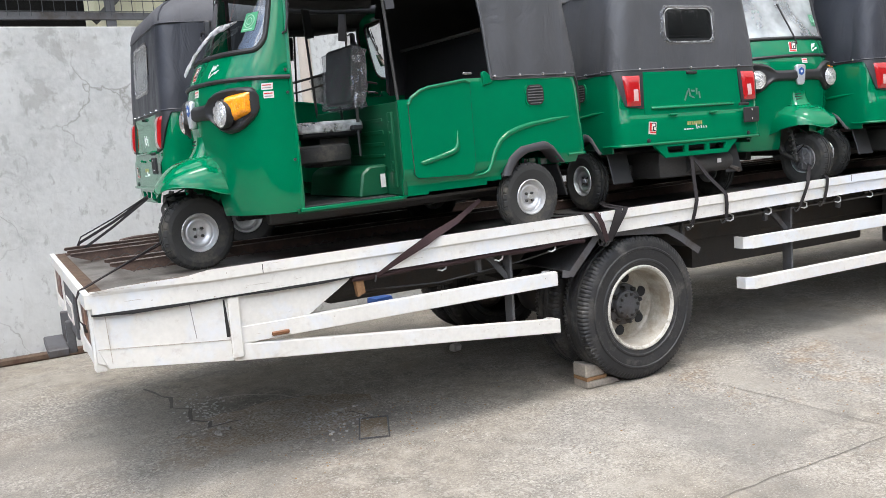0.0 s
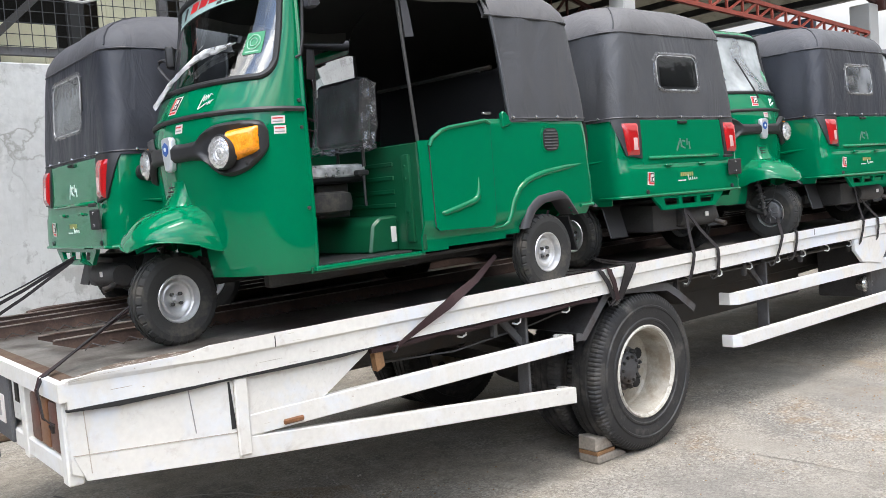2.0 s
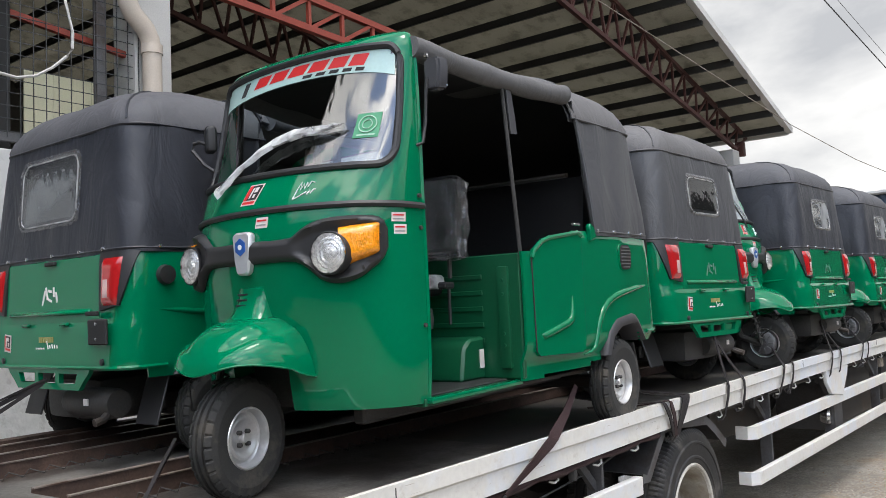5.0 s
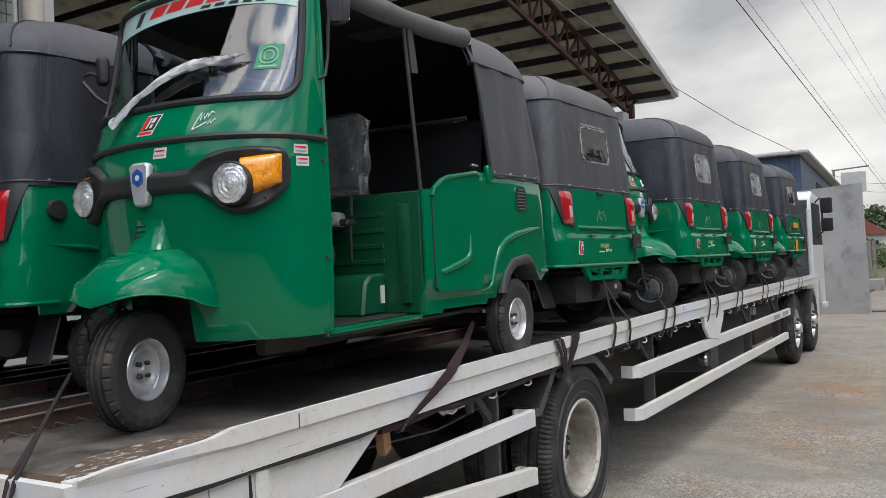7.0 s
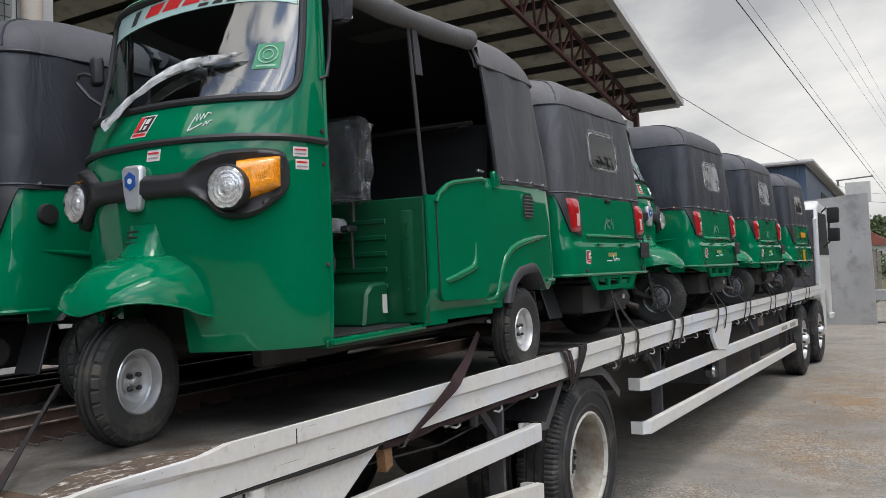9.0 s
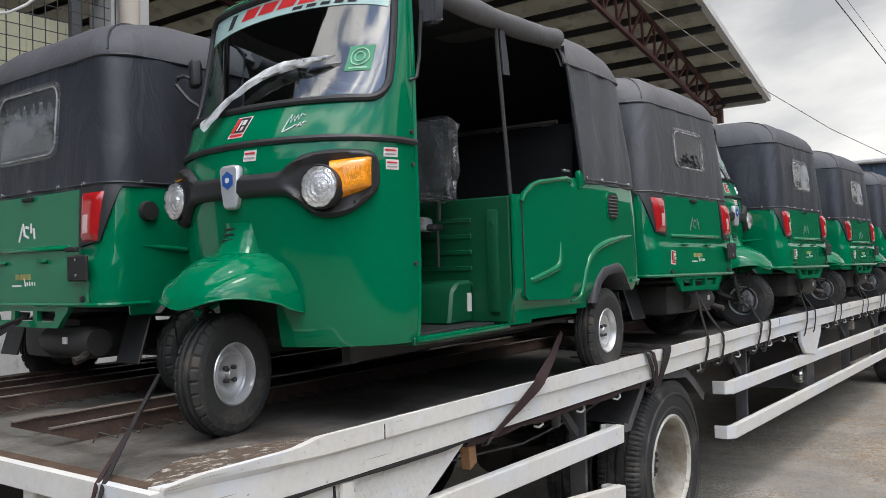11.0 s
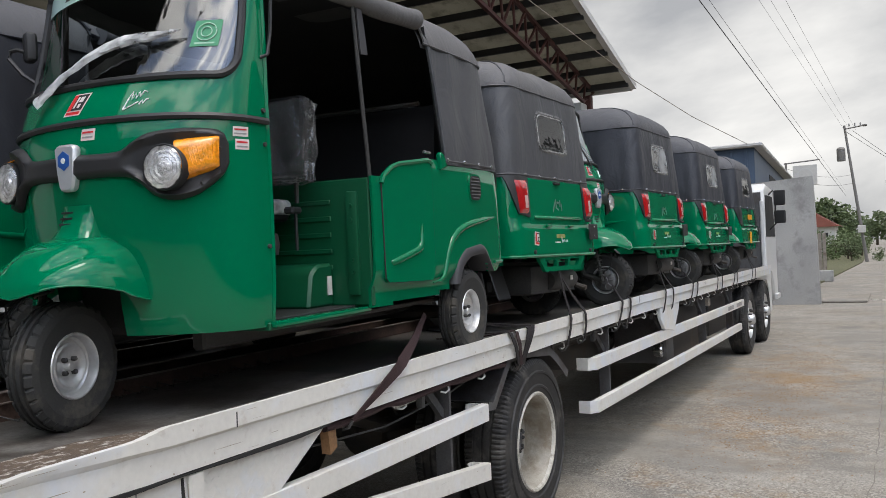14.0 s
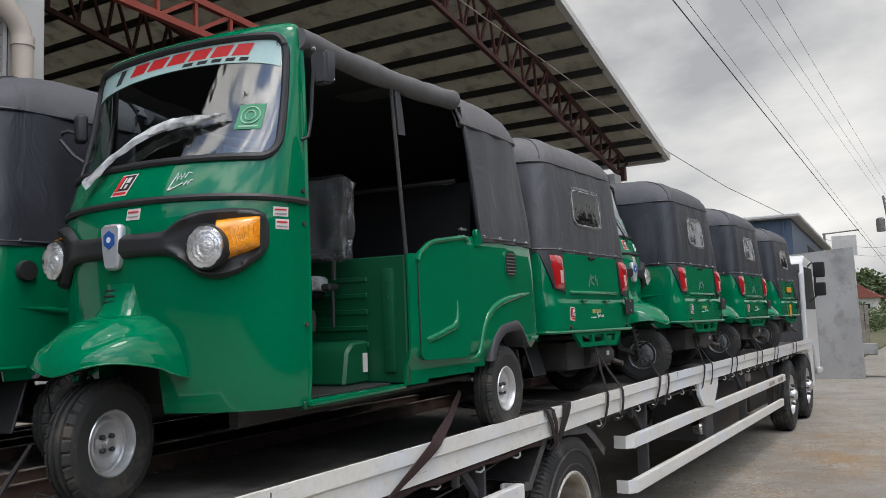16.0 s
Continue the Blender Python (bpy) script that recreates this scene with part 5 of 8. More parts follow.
        for z in (1.69, 1.64):
            part("hood_rivet", lathe([(0.0005, 0.012 * s), (0.008, 0.01 * s), (0.009, 0.0)], 10, "y", None, (1.43, s * (0.545 if z < 1.65 else 0.51), z)), CHROME, hood)
    for y in (-0.45, -0.25, 0.0, 0.25, 0.45):
        part("hood_stud", lathe([(0.0005, -0.476), (0.008, -0.474), (0.01, -0.462)], 10, "x", None, (0, y, 1.005)), CHROME, hood)
    seam = [Vector(p) for p in u_loop(1.555, 0.335, -0.422, -0.045, 0.135, 20, 8, 18)]
    part("hood_seam", tube(seam, 0.006, 5), CANVAS, hood)
    part("lower_seam", tube(u_loop(1.0, 0.255, -0.466, -0.004, 0.10, 16, 8, 14), 0.006, 5), CANVAS, hood)
    wp = rounded(wyc - wy, wyc + wy, wzl, wzh, 0.06, 6)
    xs = lambda z: smooth_table(ts, z)[0]
    win_ob = part("rear_window", loft([[(xs(z) - 0.004, y, z) for y in [wyc - wy + 2 * wy * i / 8 for i in range(9)]] for z in [wzl + (wzh - wzl) * i / 6 for i in range(7)]]), vinyl or CLEAR, hood, "clear plastic rear window")
    win_ob.visible_shadow = False
    rh = random.Random(8)
    hem = []
    for y, z in wp:
        d = Vector((0, y - wyc, z - (wzl + wzh) / 2)).normalized()
        hem.append([(xs(z) - 0.003 - rh.uniform(0, 0.004), y - d.y * 0.006, z - d.z * 0.006), (xs(z) - 0.007 - rh.uniform(0, 0.006), y + d.y * 0.016, z + d.z * 0.016), (xs(z) - 0.003, y + d.y * rh.uniform(0.026, 0.046), z + d.z * rh.uniform(0.026, 0.046))])
    part("window_margin", loft(hem + [hem[0]]), WRAP, win_ob, "puckered clear margin", 15).visible_shadow = False
    part("window_hem", tube([(xs(z) - 0.004 - 0.002 * math.sin(40 * y + 33 * z), y, z) for y, z in wp], 0.0036, 5, closed=True), WRAP_WHITE, win_ob, "puckered clear hem")
    # --- tail details
    lid = part("tailgate", prism(rounded(-0.44, 0.44, 0.685, 0.985, 0.02), "x", -0.487, -0.462, bevel=0.004), GREEN, t, "green tailgate with a pressed panel")
    for v in lid.data.vertices:
        v.co.x += 0.07 * (v.co.z - 0.7) * 0.9
    part("lid_ledge", prism([(-0.478, 0.752), (-0.5, 0.738), (-0.5, 0.728), (-0.478, 0.722)], "y", -0.37, 0.38, bevel=0.004), GREEN, lid, smooth=60)
    part("lid_handle", box((-0.472, 0.0, 0.968), (0.03, 0.09, 0.018), 0.004), BLACK, lid)
    for y in (-0.16, 0.2):
        part("lid_hinge", box((-0.502, y, 0.683), (0.02, 0.07, 0.015), 0.005), GREEN, lid)
    for y0, z0, w, h, r in ((0.06, 0.8, 0.012, 0.075, 25), (0.03, 0.82, 0.012, 0.06, -15), (0.0, 0.83, 0.03, 0.012, 10), (-0.035, 0.825, 0.012, 0.045, 0), (0.01, 0.79, 0.05, 0.01, 20), (-0.06, 0.8, 0.012, 0.05, -10)):
        part("lid_mark", box((-0.482, y0, z0 + 0.01), (0.003, w, h), rot=(r, 0, 0)), FADED, lid, "faded script mark")
    for k in range(7):
        part("maker_mark", box((-0.501, 0.07 - 0.02 * k, 0.615), (0.003, 0.013, 0.026)), GOLD_INK, tub, "faded mark")
    for k in range(4):
        part("maker_line", box((-0.502, 0.1 - 0.022 * k, 0.575), (0.003, 0.015, 0.008)), WHITE_INK, tub, "white mark")
    for k, h in enumerate((0.05, 0.02, 0.026, 0.02, 0.02)):
        part("maker_script", box((-0.502, -0.005 - 0.022 * k, 0.578 + h / 4), (0.003, 0.006, h * 0.8), rot=(-18, 0, 0)), WHITE_INK, tub, "white mark")
    st = part("tail_sticker", box((-0.5035, 0.39, 0.6), (0.002, 0.065, 0.085), rot=(6, 0, 0)), STICKER, tub, "small white and red square sticker")
    part("sticker_black", box((-0.506, 0.389, 0.609), (0.002, 0.053, 0.055), rot=(6, 0, 0)), BLACK, st)
    part("sticker_red", box((-0.5075, 0.408, 0.609), (0.002, 0.014, 0.055), rot=(6, 0, 0)), RED_INK, st)
    part("sticker_base", box((-0.506, 0.388, 0.571), (0.002, 0.05, 0.01), rot=(6, 0, 0)), RED_INK, st)
    for y, z, w, h in ((0.396, 0.607, 0.008, 0.042), (0.379, 0.62, 0.018, 0.018), (0.373, 0.595, 0.012, 0.018)):
        part("sticker_block", box((-0.509, y, z), (0.002, w, h), rot=(6, 0, 0)), STICKER, st)
    for s in (1, -1):
        def corner(q, z, off):
            """q metres outwards from y = 0.43, round the tail's corner."""
            xr, gr, r = smooth_table(zl, min(z, 1.0))
            hw = half_width(xr + r) + gr
            straight = hw - r - 0.43
            if q <= straight:
                return Vector((xr - off, s * (0.43 + q), z))
            a = min(1.57, (q - straight) / r)
            return Vector((xr + r - (r + off) * math.cos(a), s * (hw - r + (r + off) * math.sin(a)), z))

        def patch(fn, off, thick, nu, nv, bulge=0.0):
            loops = [[corner(*fn(j / nu, i / nv), off + bulge * min(1.0, 5 * min(i / nv, 1 - i / nv, j / nu, 1 - j / nu)) ** 0.5) for j in range(nu + 1)] for i in range(nv + 1)]
            b = loft(loops)
            bmesh.ops.recalc_face_normals(b, faces=b.faces)
            bmesh.ops.solidify(b, geom=b.faces[:], thickness=thick)
            return b

        def surround(f, g):
            z = 0.735 + 0.255 * g
            w0 = 0.018 * (1 - g)
            w1 = 0.16 + 0.07 * g ** 0.9
            return w0 + (w1 - w0) * f, z + 0.02 * f * (1 - g)
        lamp = part("tail_light", patch(surround, 0.012, 0.016, 12, 8), TRIM, t, "red tail light in a black surround")

        def lens_fn(f, g):
            return 0.03 + 0.012 * (1 - g) + (0.108 + 0.03 * g) * f, 0.757 + 0.205 * g
        part("lens", patch(lens_fn, 0.012, 0.014, 12, 12, 0.016), RED_LENS, lamp, "", 60)
        part("reversing_lens", patch(lambda f, g: (0.062 + 0.004 * (1 - g) + 0.046 * f, 0.79 + 0.085 * g), 0.0265, 0.006, 8, 8, 0.003), CLEAR_LENS, lamp, "", 60)
        part("tail_stud", lathe([(0.0005, -0.515), (0.014, -0.513), (0.016, -0.49)], 10, "x", None, (0, s * 0.46 - 0.03, 0.515)), TRIM, tub)
        part("filler_cap", lathe([(0.0005, s * 0.685), (0.04, s * 0.683), (0.045, s * 0.66)], 16, "y", None, (-0.3, 0, 0.88)), TRIM, tub) if s < 0 else None
        part("mudflap", box((-0.29, s * 0.52, 0.33), (0.012, 0.17, 0.22), 0.004, rot=(0, 18, 0)), TRIM, t, "black rubber mudflap")
    part("tail_step", tube([(p.x - 0.004, p.y, p.z) for p in u_loop(0.49, -0.3, -0.505, 0.0, 0.11, 4, 8, 12)], 0.01, 6), GREEN, tub)
    # plate holder with nothing on it
    ph = part("plate_holder", box((-0.53, -0.5, 0.645), (0.014, 0.15, 0.11), 0.006), BLACK, t, "empty black plate holder")
    part("plate_bracket", box((-0.52, -0.44, 0.725), (0.02, 0.09, 0.02), 0.004), BLACK, ph)
    for z in (0.68, 0.615):
        part("plate_screw", lathe([(0.0005, -0.543), (0.007, -0.541), (0.008, -0.53)], 8, "x", None, (0, -0.5, z)), CHROME, ph)
    # hanging bumper with three openings
    bm = None
    for q in ([(-0.385, 0.49), (0.385, 0.49), (0.37, 0.462), (-0.37, 0.462)], [(-0.315, 0.418), (0.315, 0.418), (0.285, 0.388), (-0.285, 0.388)], [(-0.37, 0.462), (-0.275, 0.462), (-0.255, 0.418), (-0.315, 0.418)], [(0.37, 0.462), (0.275, 0.462), (0.255, 0.418), (0.315, 0.418)], [(-0.115, 0.462), (-0.08, 0.462), (-0.08, 0.418), (-0.115, 0.418)], [(0.115, 0.462), (0.08, 0.462), (0.08, 0.418), (0.115, 0.418)]):
        bm = prism(q, "x", -0.507, -0.485, bm)
    part("tail_bumper", bm, GREEN, t, "green bumper with three openings")
    # running gear under the tail
    part("axle_tube", tube([(0, -0.5, 0.25), (0, 0.5, 0.25)], 0.035, 8), STEEL, t)
    eng = part("engine", box((-0.18, 0.0, 0.33), (0.42, 0.5, 0.2), 0.05, seg=2), STEEL, t, "black rear engine")
    part("silencer", lathe([(0.001, -0.2), (0.06, -0.2), (0.07, -0.17), (0.07, 0.17), (0.06, 0.2), (0.001, 0.2)], 16, "y", None, (-0.38, -0.2, 0.32)), STEEL, eng)
    part("tailpipe", tube([(-0.38, -0.35, 0.3), (-0.46, -0.4, 0.26), (-0.5, -0.4, 0.25)], 0.018, 8), STEEL, eng)
    part("engine_tag", box((-0.455, -0.25, 0.33), (0.006, 0.035, 0.03)), STICKER, eng)
    part("frame_rail", box((0.75, 0.28, 0.3), (1.7, 0.06, 0.08), 0.01), STEEL, t)
    part("frame_rail", box((0.75, -0.28, 0.3), (1.7, 0.06, 0.08), 0.01), STEEL, t)
    part("underfloor", box((0.7, 0.0, 0.325), (1.3, 1.05, 0.02), 0.004), STEEL, t)
    part("front_inner_guard", box((1.6, 0.0, 0.47), (0.14, 0.46, 0.3), 0.03), STEEL, t)
    # mirrors
    near = [(1.49, 0.53, 1.29), (1.475, 0.55, 1.30), (1.462, 0.555, 1.38), (1.455, 0.558, 1.48), (1.45, 0.562, 1.55)]
    arm = part("mirror_arm", tube(near, 0.007, 6), TRIM, t, "black mirror on a bent arm")
    shell = loft([[(1.40, 0.585 + w, z), (1.445, 0.58 + w * 0.7, z), (1.445, 0.58 - w * 0.7, z), (1.40, 0.585 - w, z)] for z, w in ((1.5, 0.034), (1.515, 0.045), (1.6, 0.052), (1.625, 0.042))], True, cap=True)
    bmesh.ops.bevel(shell, geom=shell.edges[:], offset=0.009, segments=2, affect="EDGES")
    part("mirror_shell", shell, TRIM_GREY, arm)
    part("mirror_face", box((1.398, 0.585, 1.56), (0.004, 0.07, 0.09), 0.001), MIRROR, arm)
    away = [(1.53, -0.52, 1.3), (1.56, -0.6, 1.36), (1.58, -0.655, 1.43), (1.575, -0.65, 1.46), (1.565, -0.62, 1.465), (1.56, -0.58, 1.45)]
    arm = part("mirror_arm", tube(away, 0.009, 6), TRIM, t, "black mirror on a bent arm")
    part("mirror_shell", box((1.545, -0.572, 1.47), (0.05, 0.075, 0.12), 0.022, rot=(0, 0, -30), seg=3), TRIM, arm)
    part("mirror_face", box((1.518, -0.586, 1.47), (0.005, 0.055, 0.095), 0.002, rot=(0, 0, -30)), MIRROR, arm)
    # wiper in crumpled plastic wrapping
    wpt = [(-0.2, 1.165), (-0.165, 1.197), (-0.11, 1.25), (-0.065, 1.285), (-0.03, 1.312), (0.03, 1.342), (0.095, 1.36), (0.16, 1.366), (0.22, 1.368), (0.28, 1.374), (0.325, 1.382)]
    hw = [0.034, 0.027, 0.02, 0.022, 0.026, 0.024, 0.025, 0.022, 0.02, 0.013, 0.002]
    rw = random.Random(3)
    core, loops = [], []
    for i in range(25):
        f = i / 2.4
        k = min(9, int(f))
        y, z = (wpt[k][q] + (wpt[k + 1][q] - wpt[k][q]) * (f - k) for q in (0, 1))
        w = hw[k] + (hw[k + 1] - hw[k]) * (f - k)
        off = 0.036 - 0.012 * i / 24
        core.append(cab_point(cab_angle(y, z), z, off))
        dy, dz = wpt[k + 1][0] - wpt[k][0], wpt[k + 1][1] - wpt[k][1]
        n_ = math.hypot(dy, dz)
        uy, uz = -dz / n_, dy / n_
        lp = []
        for e, lift in ((1, 0.0), (0.45, 0.011), (-0.2, 0.014), (-0.7, 0.008), (-1, 0.0), (-0.3, -0.008), (0.5, -0.008)):
            e2, l2 = e * w + rw.gauss(0, 0.0018), lift * min(1.0, w / 0.02) + rw.gauss(0, 0.0022)
            yy, zz = y + uy * e2, z + uz * e2
            lp.append(cab_point(cab_angle(yy, zz), zz, off + l2))
        loops.append(lp)
    wiper = part("wiper", tube(core[4:-2], 0.006, 5), BLACK, t, "wiper in crumpled milky plastic wrapping")
    part("wiper_wrap", loft(loops, True, cap=True), WRAP_WHITE, wiper, "crumpled milky wrapping", 25)
    return t

# ---- ground and walls ----
WALL_Y, WALL_TOP = 4.27, 3.08
b = bmesh.new()
bmesh.ops.create_grid(b, x_segments=60, y_segments=60, size=0.5)
for v in b.verts:
    v.co.x = math.copysign(abs(v.co.x * 2) ** 3, v.co.x) * 900
    v.co.y = math.copysign(abs(v.co.y * 2) ** 3, v.co.y) * 900
part("ground", b, CONCRETE, None, "worn pale concrete yard and road running to the horizon", kind="structure", category="ground", smooth=0)
b = box((5.0, WALL_Y + 0.1, WALL_TOP / 2), (18.4, 0.2, WALL_TOP), 0.01)
part("wall_north", b, WALL_MAT, None, "tall whitewashed concrete wall with grey stains", kind="structure", category="wall")
# unseen dark wall, added to close the yard for reflections
part("wall_yard", box((-12.2, WALL_Y + 0.1, WALL_TOP / 2), (16.0, 0.2, WALL_TOP), 0.01), DARK_BACKDROP, None, "unseen plain dark wall added to close the yard", kind="structure", category="wall")
part("wall_kerb", box((-5.2, WALL_Y - 0.04, 0.035), (7.2, 0.08, 0.07), 0.015), RUST_EDGE, None, "low brown kerb along the foot of the wall", kind="structure", category="kerb")
# gate wall past the truck's cab
part("wall_gate", prism([(-0.2, 0), (-0.13, 3.3), (1.0, 3.22), (4.2, 3.05), (4.2, 0)], "x", 19.3, 19.55), GREY_CONCRETE, None, "bare grey concrete wall end with drip stains", kind="structure", category="wall")
part("gate_apron", box((21.4, -0.6, 0.03), (3.0, 1.3, 0.06), 0.02), CONCRETE, None, "raised pale concrete strip beside the wall", kind="structure", category="pavement")

# ---- shed: columns, trusses, roof ----
COL_Y = 4.62
for x, w, top in ((0.065, 0.36, 5.6), (6.67, 0.28, 4.96), (15.0, 0.42, 5.1)):
    part("column", box((x, 4.41 + w / 2, top / 2), (w, w, top), 0.015), WHITE_CONC, None, "square white-painted concrete column of the shed", kind="structure", category="column")


def chord(a, c, size, bm):
    """A square steel bar from a to c."""
    a, c = Vector(a), Vector(c)
    d = c - a
    q = d.to_track_quat("X", "Z").to_euler()
    s = bmesh.new()
    bmesh.ops.create_cube(s, size=1, matrix=Matrix.Translation((a + c) / 2) @ q.to_matrix().to_4x4() @ Matrix.Diagonal((d.length, size, size, 1)))
    return join(bm, s)


def truss(name, label, low, high, steps, material, size=0.07, web=0.045):
    """A lattice beam between two lines of points."""
    t = thing(name, label, "truss", kind="structure")
    part("bottom_chord", chord(low[0], low[1], size, None), material, t)
    part("top_chord", chord(high[0], high[1], size, None), material, t)
    l0, l1, h0, h1 = (Vector(p) for p in (*low, *high))
    for i in range(steps):
        f, g = i / steps, (i + 1) / steps
        a, c = l0.lerp(l1, f), h0.lerp(h1, g)
        e = h0.lerp(h1, f)
        part("web", chord(a, c, web, None), material, t)
        part("upright", chord(a, e, web, None), material, t)
    return t


TY = 4.45
truss("tie_truss", "red lattice steel beam between the shed columns", [(-2.0, TY, 4.97), (14.8, TY, 4.23)], [(-2.0, TY, 5.33), (14.8, TY, 4.48)], 34, RED_STEEL, 0.07, 0.04)
truss("roof_truss", "dark red-brown lattice roof truss", [(15.1, TY, 5.15), (2.6, TY, 7.44)], [(15.9, TY, 5.5), (2.6, TY, 8.62)], 22, BROWN_STEEL, 0.075, 0.042)
truss("roof_truss", "dark red-brown lattice roof truss deep in the shed", [(15.1, TY + 6, 5.15), (2.6, TY + 6, 7.44)], [(15.9, TY + 6, 5.5), (2.6, TY + 6, 8.62)], 22, BROWN_STEEL, 0.09, 0.05)
part("truss_shoe", box((15.42, TY, 5.17), (0.16, 0.2, 0.34), 0.02), BROWN_STEEL, None, "steel shoe under the truss end", kind="structure", category="truss")
# sloping roof: sheets, purlins, gutter board
ROOF_E, ROOF_SL = 3.5, 0.283


def roof_z(x):
    return 5.56 + (15.8 - x) * ROOF_SL if x > 2.2 else 5.56 + 13.6 * ROOF_SL - (2.2 - x) * ROOF_SL


roof = thing("shed_roof", "pitched sheet-metal shed roof on dark purlins", "roof", kind="structure")
for x0, x1 in ((15.85, 2.2), (2.2, -12.0)):
    loops = []
    n = 60
    for i in range(n + 1):
        x = x0 + (x1 - x0) * i / n
        loops.append([(x, ROOF_E + 17 * k / 4, roof_z(x) + 0.02) for k in range(5)])
    bm = loft(loops)
    bmesh.ops.solidify(bm, geom=bm.faces[:], thickness=0.02)
    # the far slope is coloured near black to stand for shade
    part("roof_sheet", bm, ROOF_UNDER if x0 > 10 else SHED_SHADE, roof)
for i in range(22):
    x = 15.6 - 0.78 * i
    part("purlin", box((x, ROOF_E + 8.5, roof_z(x) - 0.07), (0.07, 17, 0.15), 0.008), DARK_STEEL, roof)
bm = chord((15.95, ROOF_E - 0.03, roof_z(15.95) + 0.0), (2.2, ROOF_E - 0.03, roof_z(2.2) + 0.0), 0.13, None)
part("barge_board", bm, WHITE_CONC, roof, "pale barge board along the roof edge")
part("barge_board", chord((2.2, ROOF_E - 0.03, roof_z(2.2)), (-12.0, ROOF_E - 0.03, roof_z(-12.0)), 0.14, None), WHITE_CONC, roof, "pale barge board along the roof edge")
part("eave_gutter", box((15.92, ROOF_E + 8.5, roof_z(15.95) - 0.03), (0.12, 17, 0.12), 0.02), WHITE_CONC, roof)
# inner, back and side walls, added and dark-coloured, keep the shed dark inside
part("wall_shed_inner", box((-6.15, 7.8, 4.5), (11.9, 0.15, 9.0)), SHED_SHADE, None, "added inner wall with the shed's shade in its colour", kind="structure", category="wall")
part("wall_shed_back", box((1.5, 20.6, 4.5), (29, 0.2, 9.4)), SHED_BACK_DARKENED, None, "plain dark back wall added to close the shed", kind="structure", category="wall")
part("wall_shed_side", box((-12.1, 12, 3.5), (0.2, 17, 7)), SHED_BACK_DARKENED, None, "plain dark side wall added to close the shed", kind="structure", category="wall")
part("wall_shed_end", box((14.6, 13, 2.5), (0.2, 15, 5.0)), BLUE_SHEET, None, "dark sheet end wall of the shed", kind="structure", category="wall")
# mesh screen over the wall
fence = thing("mesh_screen", "dark square wire mesh screen above the wall on a grey frame", "fence", kind="structure")
bm = None
for i in range(90):
    x = -9.0 + 0.1 * i
    bm = box((x, WALL_Y + 0.12, 3.92), (0.006, 0.006, 1.45), bm=bm)
for k in range(15):
    bm = box((-4.6, WALL_Y + 0.126, 3.24 + 0.1 * k), (8.9, 0.006, 0.006), bm=bm)
tagged(part("mesh", bm, MESH_WIRE, fence, smooth=0), kind="stuff")
for z, s in ((3.2, 0.07), (4.62, 0.07)):
    part("frame_bar", box((-4.6, WALL_Y + 0.16, z), (9.0, 0.05, s), 0.004), GREY_STEEL, fence)
for x in (-0.42, -1.9, -3.6, -5.4):
    part("frame_post", box((x, WALL_Y + 0.18, 3.85), (0.09, 0.06, 1.5), 0.004), GREY_STEEL, fence)
part("brace", chord((-2.05, WALL_Y + 0.2, 3.15), (-1.45, WALL_Y + 0.2, 3.75), 0.06, None), STEEL, fence)
part("shed_post", box((-1.17, WALL_Y + 0.34, 2.3), (0.13, 0.13, 4.6), 0.006), BLACK, fence, "dark post behind the mesh")
part("red_bar", chord((-4.5, WALL_Y + 0.5, 4.75), (0.2, WALL_Y + 0.3, 4.05), 0.05, None), RED_STEEL, fence)
for x0, x1, z0, z1 in ((-0.93, -0.27, 3.0, 3.83), (-2.1, -1.32, 3.0, 3.5)):
    sh = thing("sheet_stack", "cream ribbed metal sheets leaning behind the mesh", "metal sheet", group="cream sheets")
    part("sheet", box(((x0 + x1) / 2, WALL_Y + 0.44, z1 / 2), (x1 - x0, 0.02, z1)), CREAM, sh)
    for k in range(4):
        part("rib", box((x0 + (x1 - x0) * (k + 0.5) / 4, WALL_Y + 0.425, z1 / 2), (0.025, 0.014, z1), 0.004), CREAM, sh)
# drain pipe on the first column
pp = thing("drain_pipe", "beige plastic drain pipe with elbows on the column", "pipe")
part("pipe", tube([(-0.02, COL_Y - 0.31, 0.3), (-0.02, COL_Y - 0.31, 4.1), (-0.04, COL_Y - 0.31, 4.19), (-0.08, COL_Y - 0.31, 4.27), (-0.2, COL_Y - 0.31, 4.38), (-0.24, COL_Y - 0.31, 4.46), (-0.25, COL_Y - 0.31, 4.55), (-0.25, COL_Y - 0.31, 5.5)], 0.082, 18), PIPE, pp)
for x, z in ((-0.02, 4.1), (-0.25, 4.55)):
    part("collar", tube([(x, COL_Y - 0.31, z - 0.04), (x, COL_Y - 0.31, z + 0.04)], 0.092, 18), PIPE, pp)
cable = thing("grey_cable", "slack pale grey cable hanging in front of the mesh", "cable")
pts = [(-2.75, WALL_Y + 0.14, 4.6), (-2.3, WALL_Y - 0.08, 4.24), (-2.02, WALL_Y - 0.12, 4.0), (-1.79, WALL_Y - 0.12, 3.82), (-1.65, WALL_Y - 0.12, 3.7), (-1.45, WALL_Y - 0.12, 3.61), (-1.24, WALL_Y - 0.12, 3.59), (-1.1, WALL_Y - 0.12, 3.63), (-0.97, WALL_Y - 0.12, 3.72), (-0.86, WALL_Y - 0.12, 3.83), (-0.81, WALL_Y - 0.11, 3.9), (-0.8, WALL_Y - 0.1, 4.03), (-0.8, WALL_Y, 4.3), (-0.78, WALL_Y + 0.14, 4.6)]
part("cable", tube(pts, 0.012, 6), WHITE_CONC, cable)

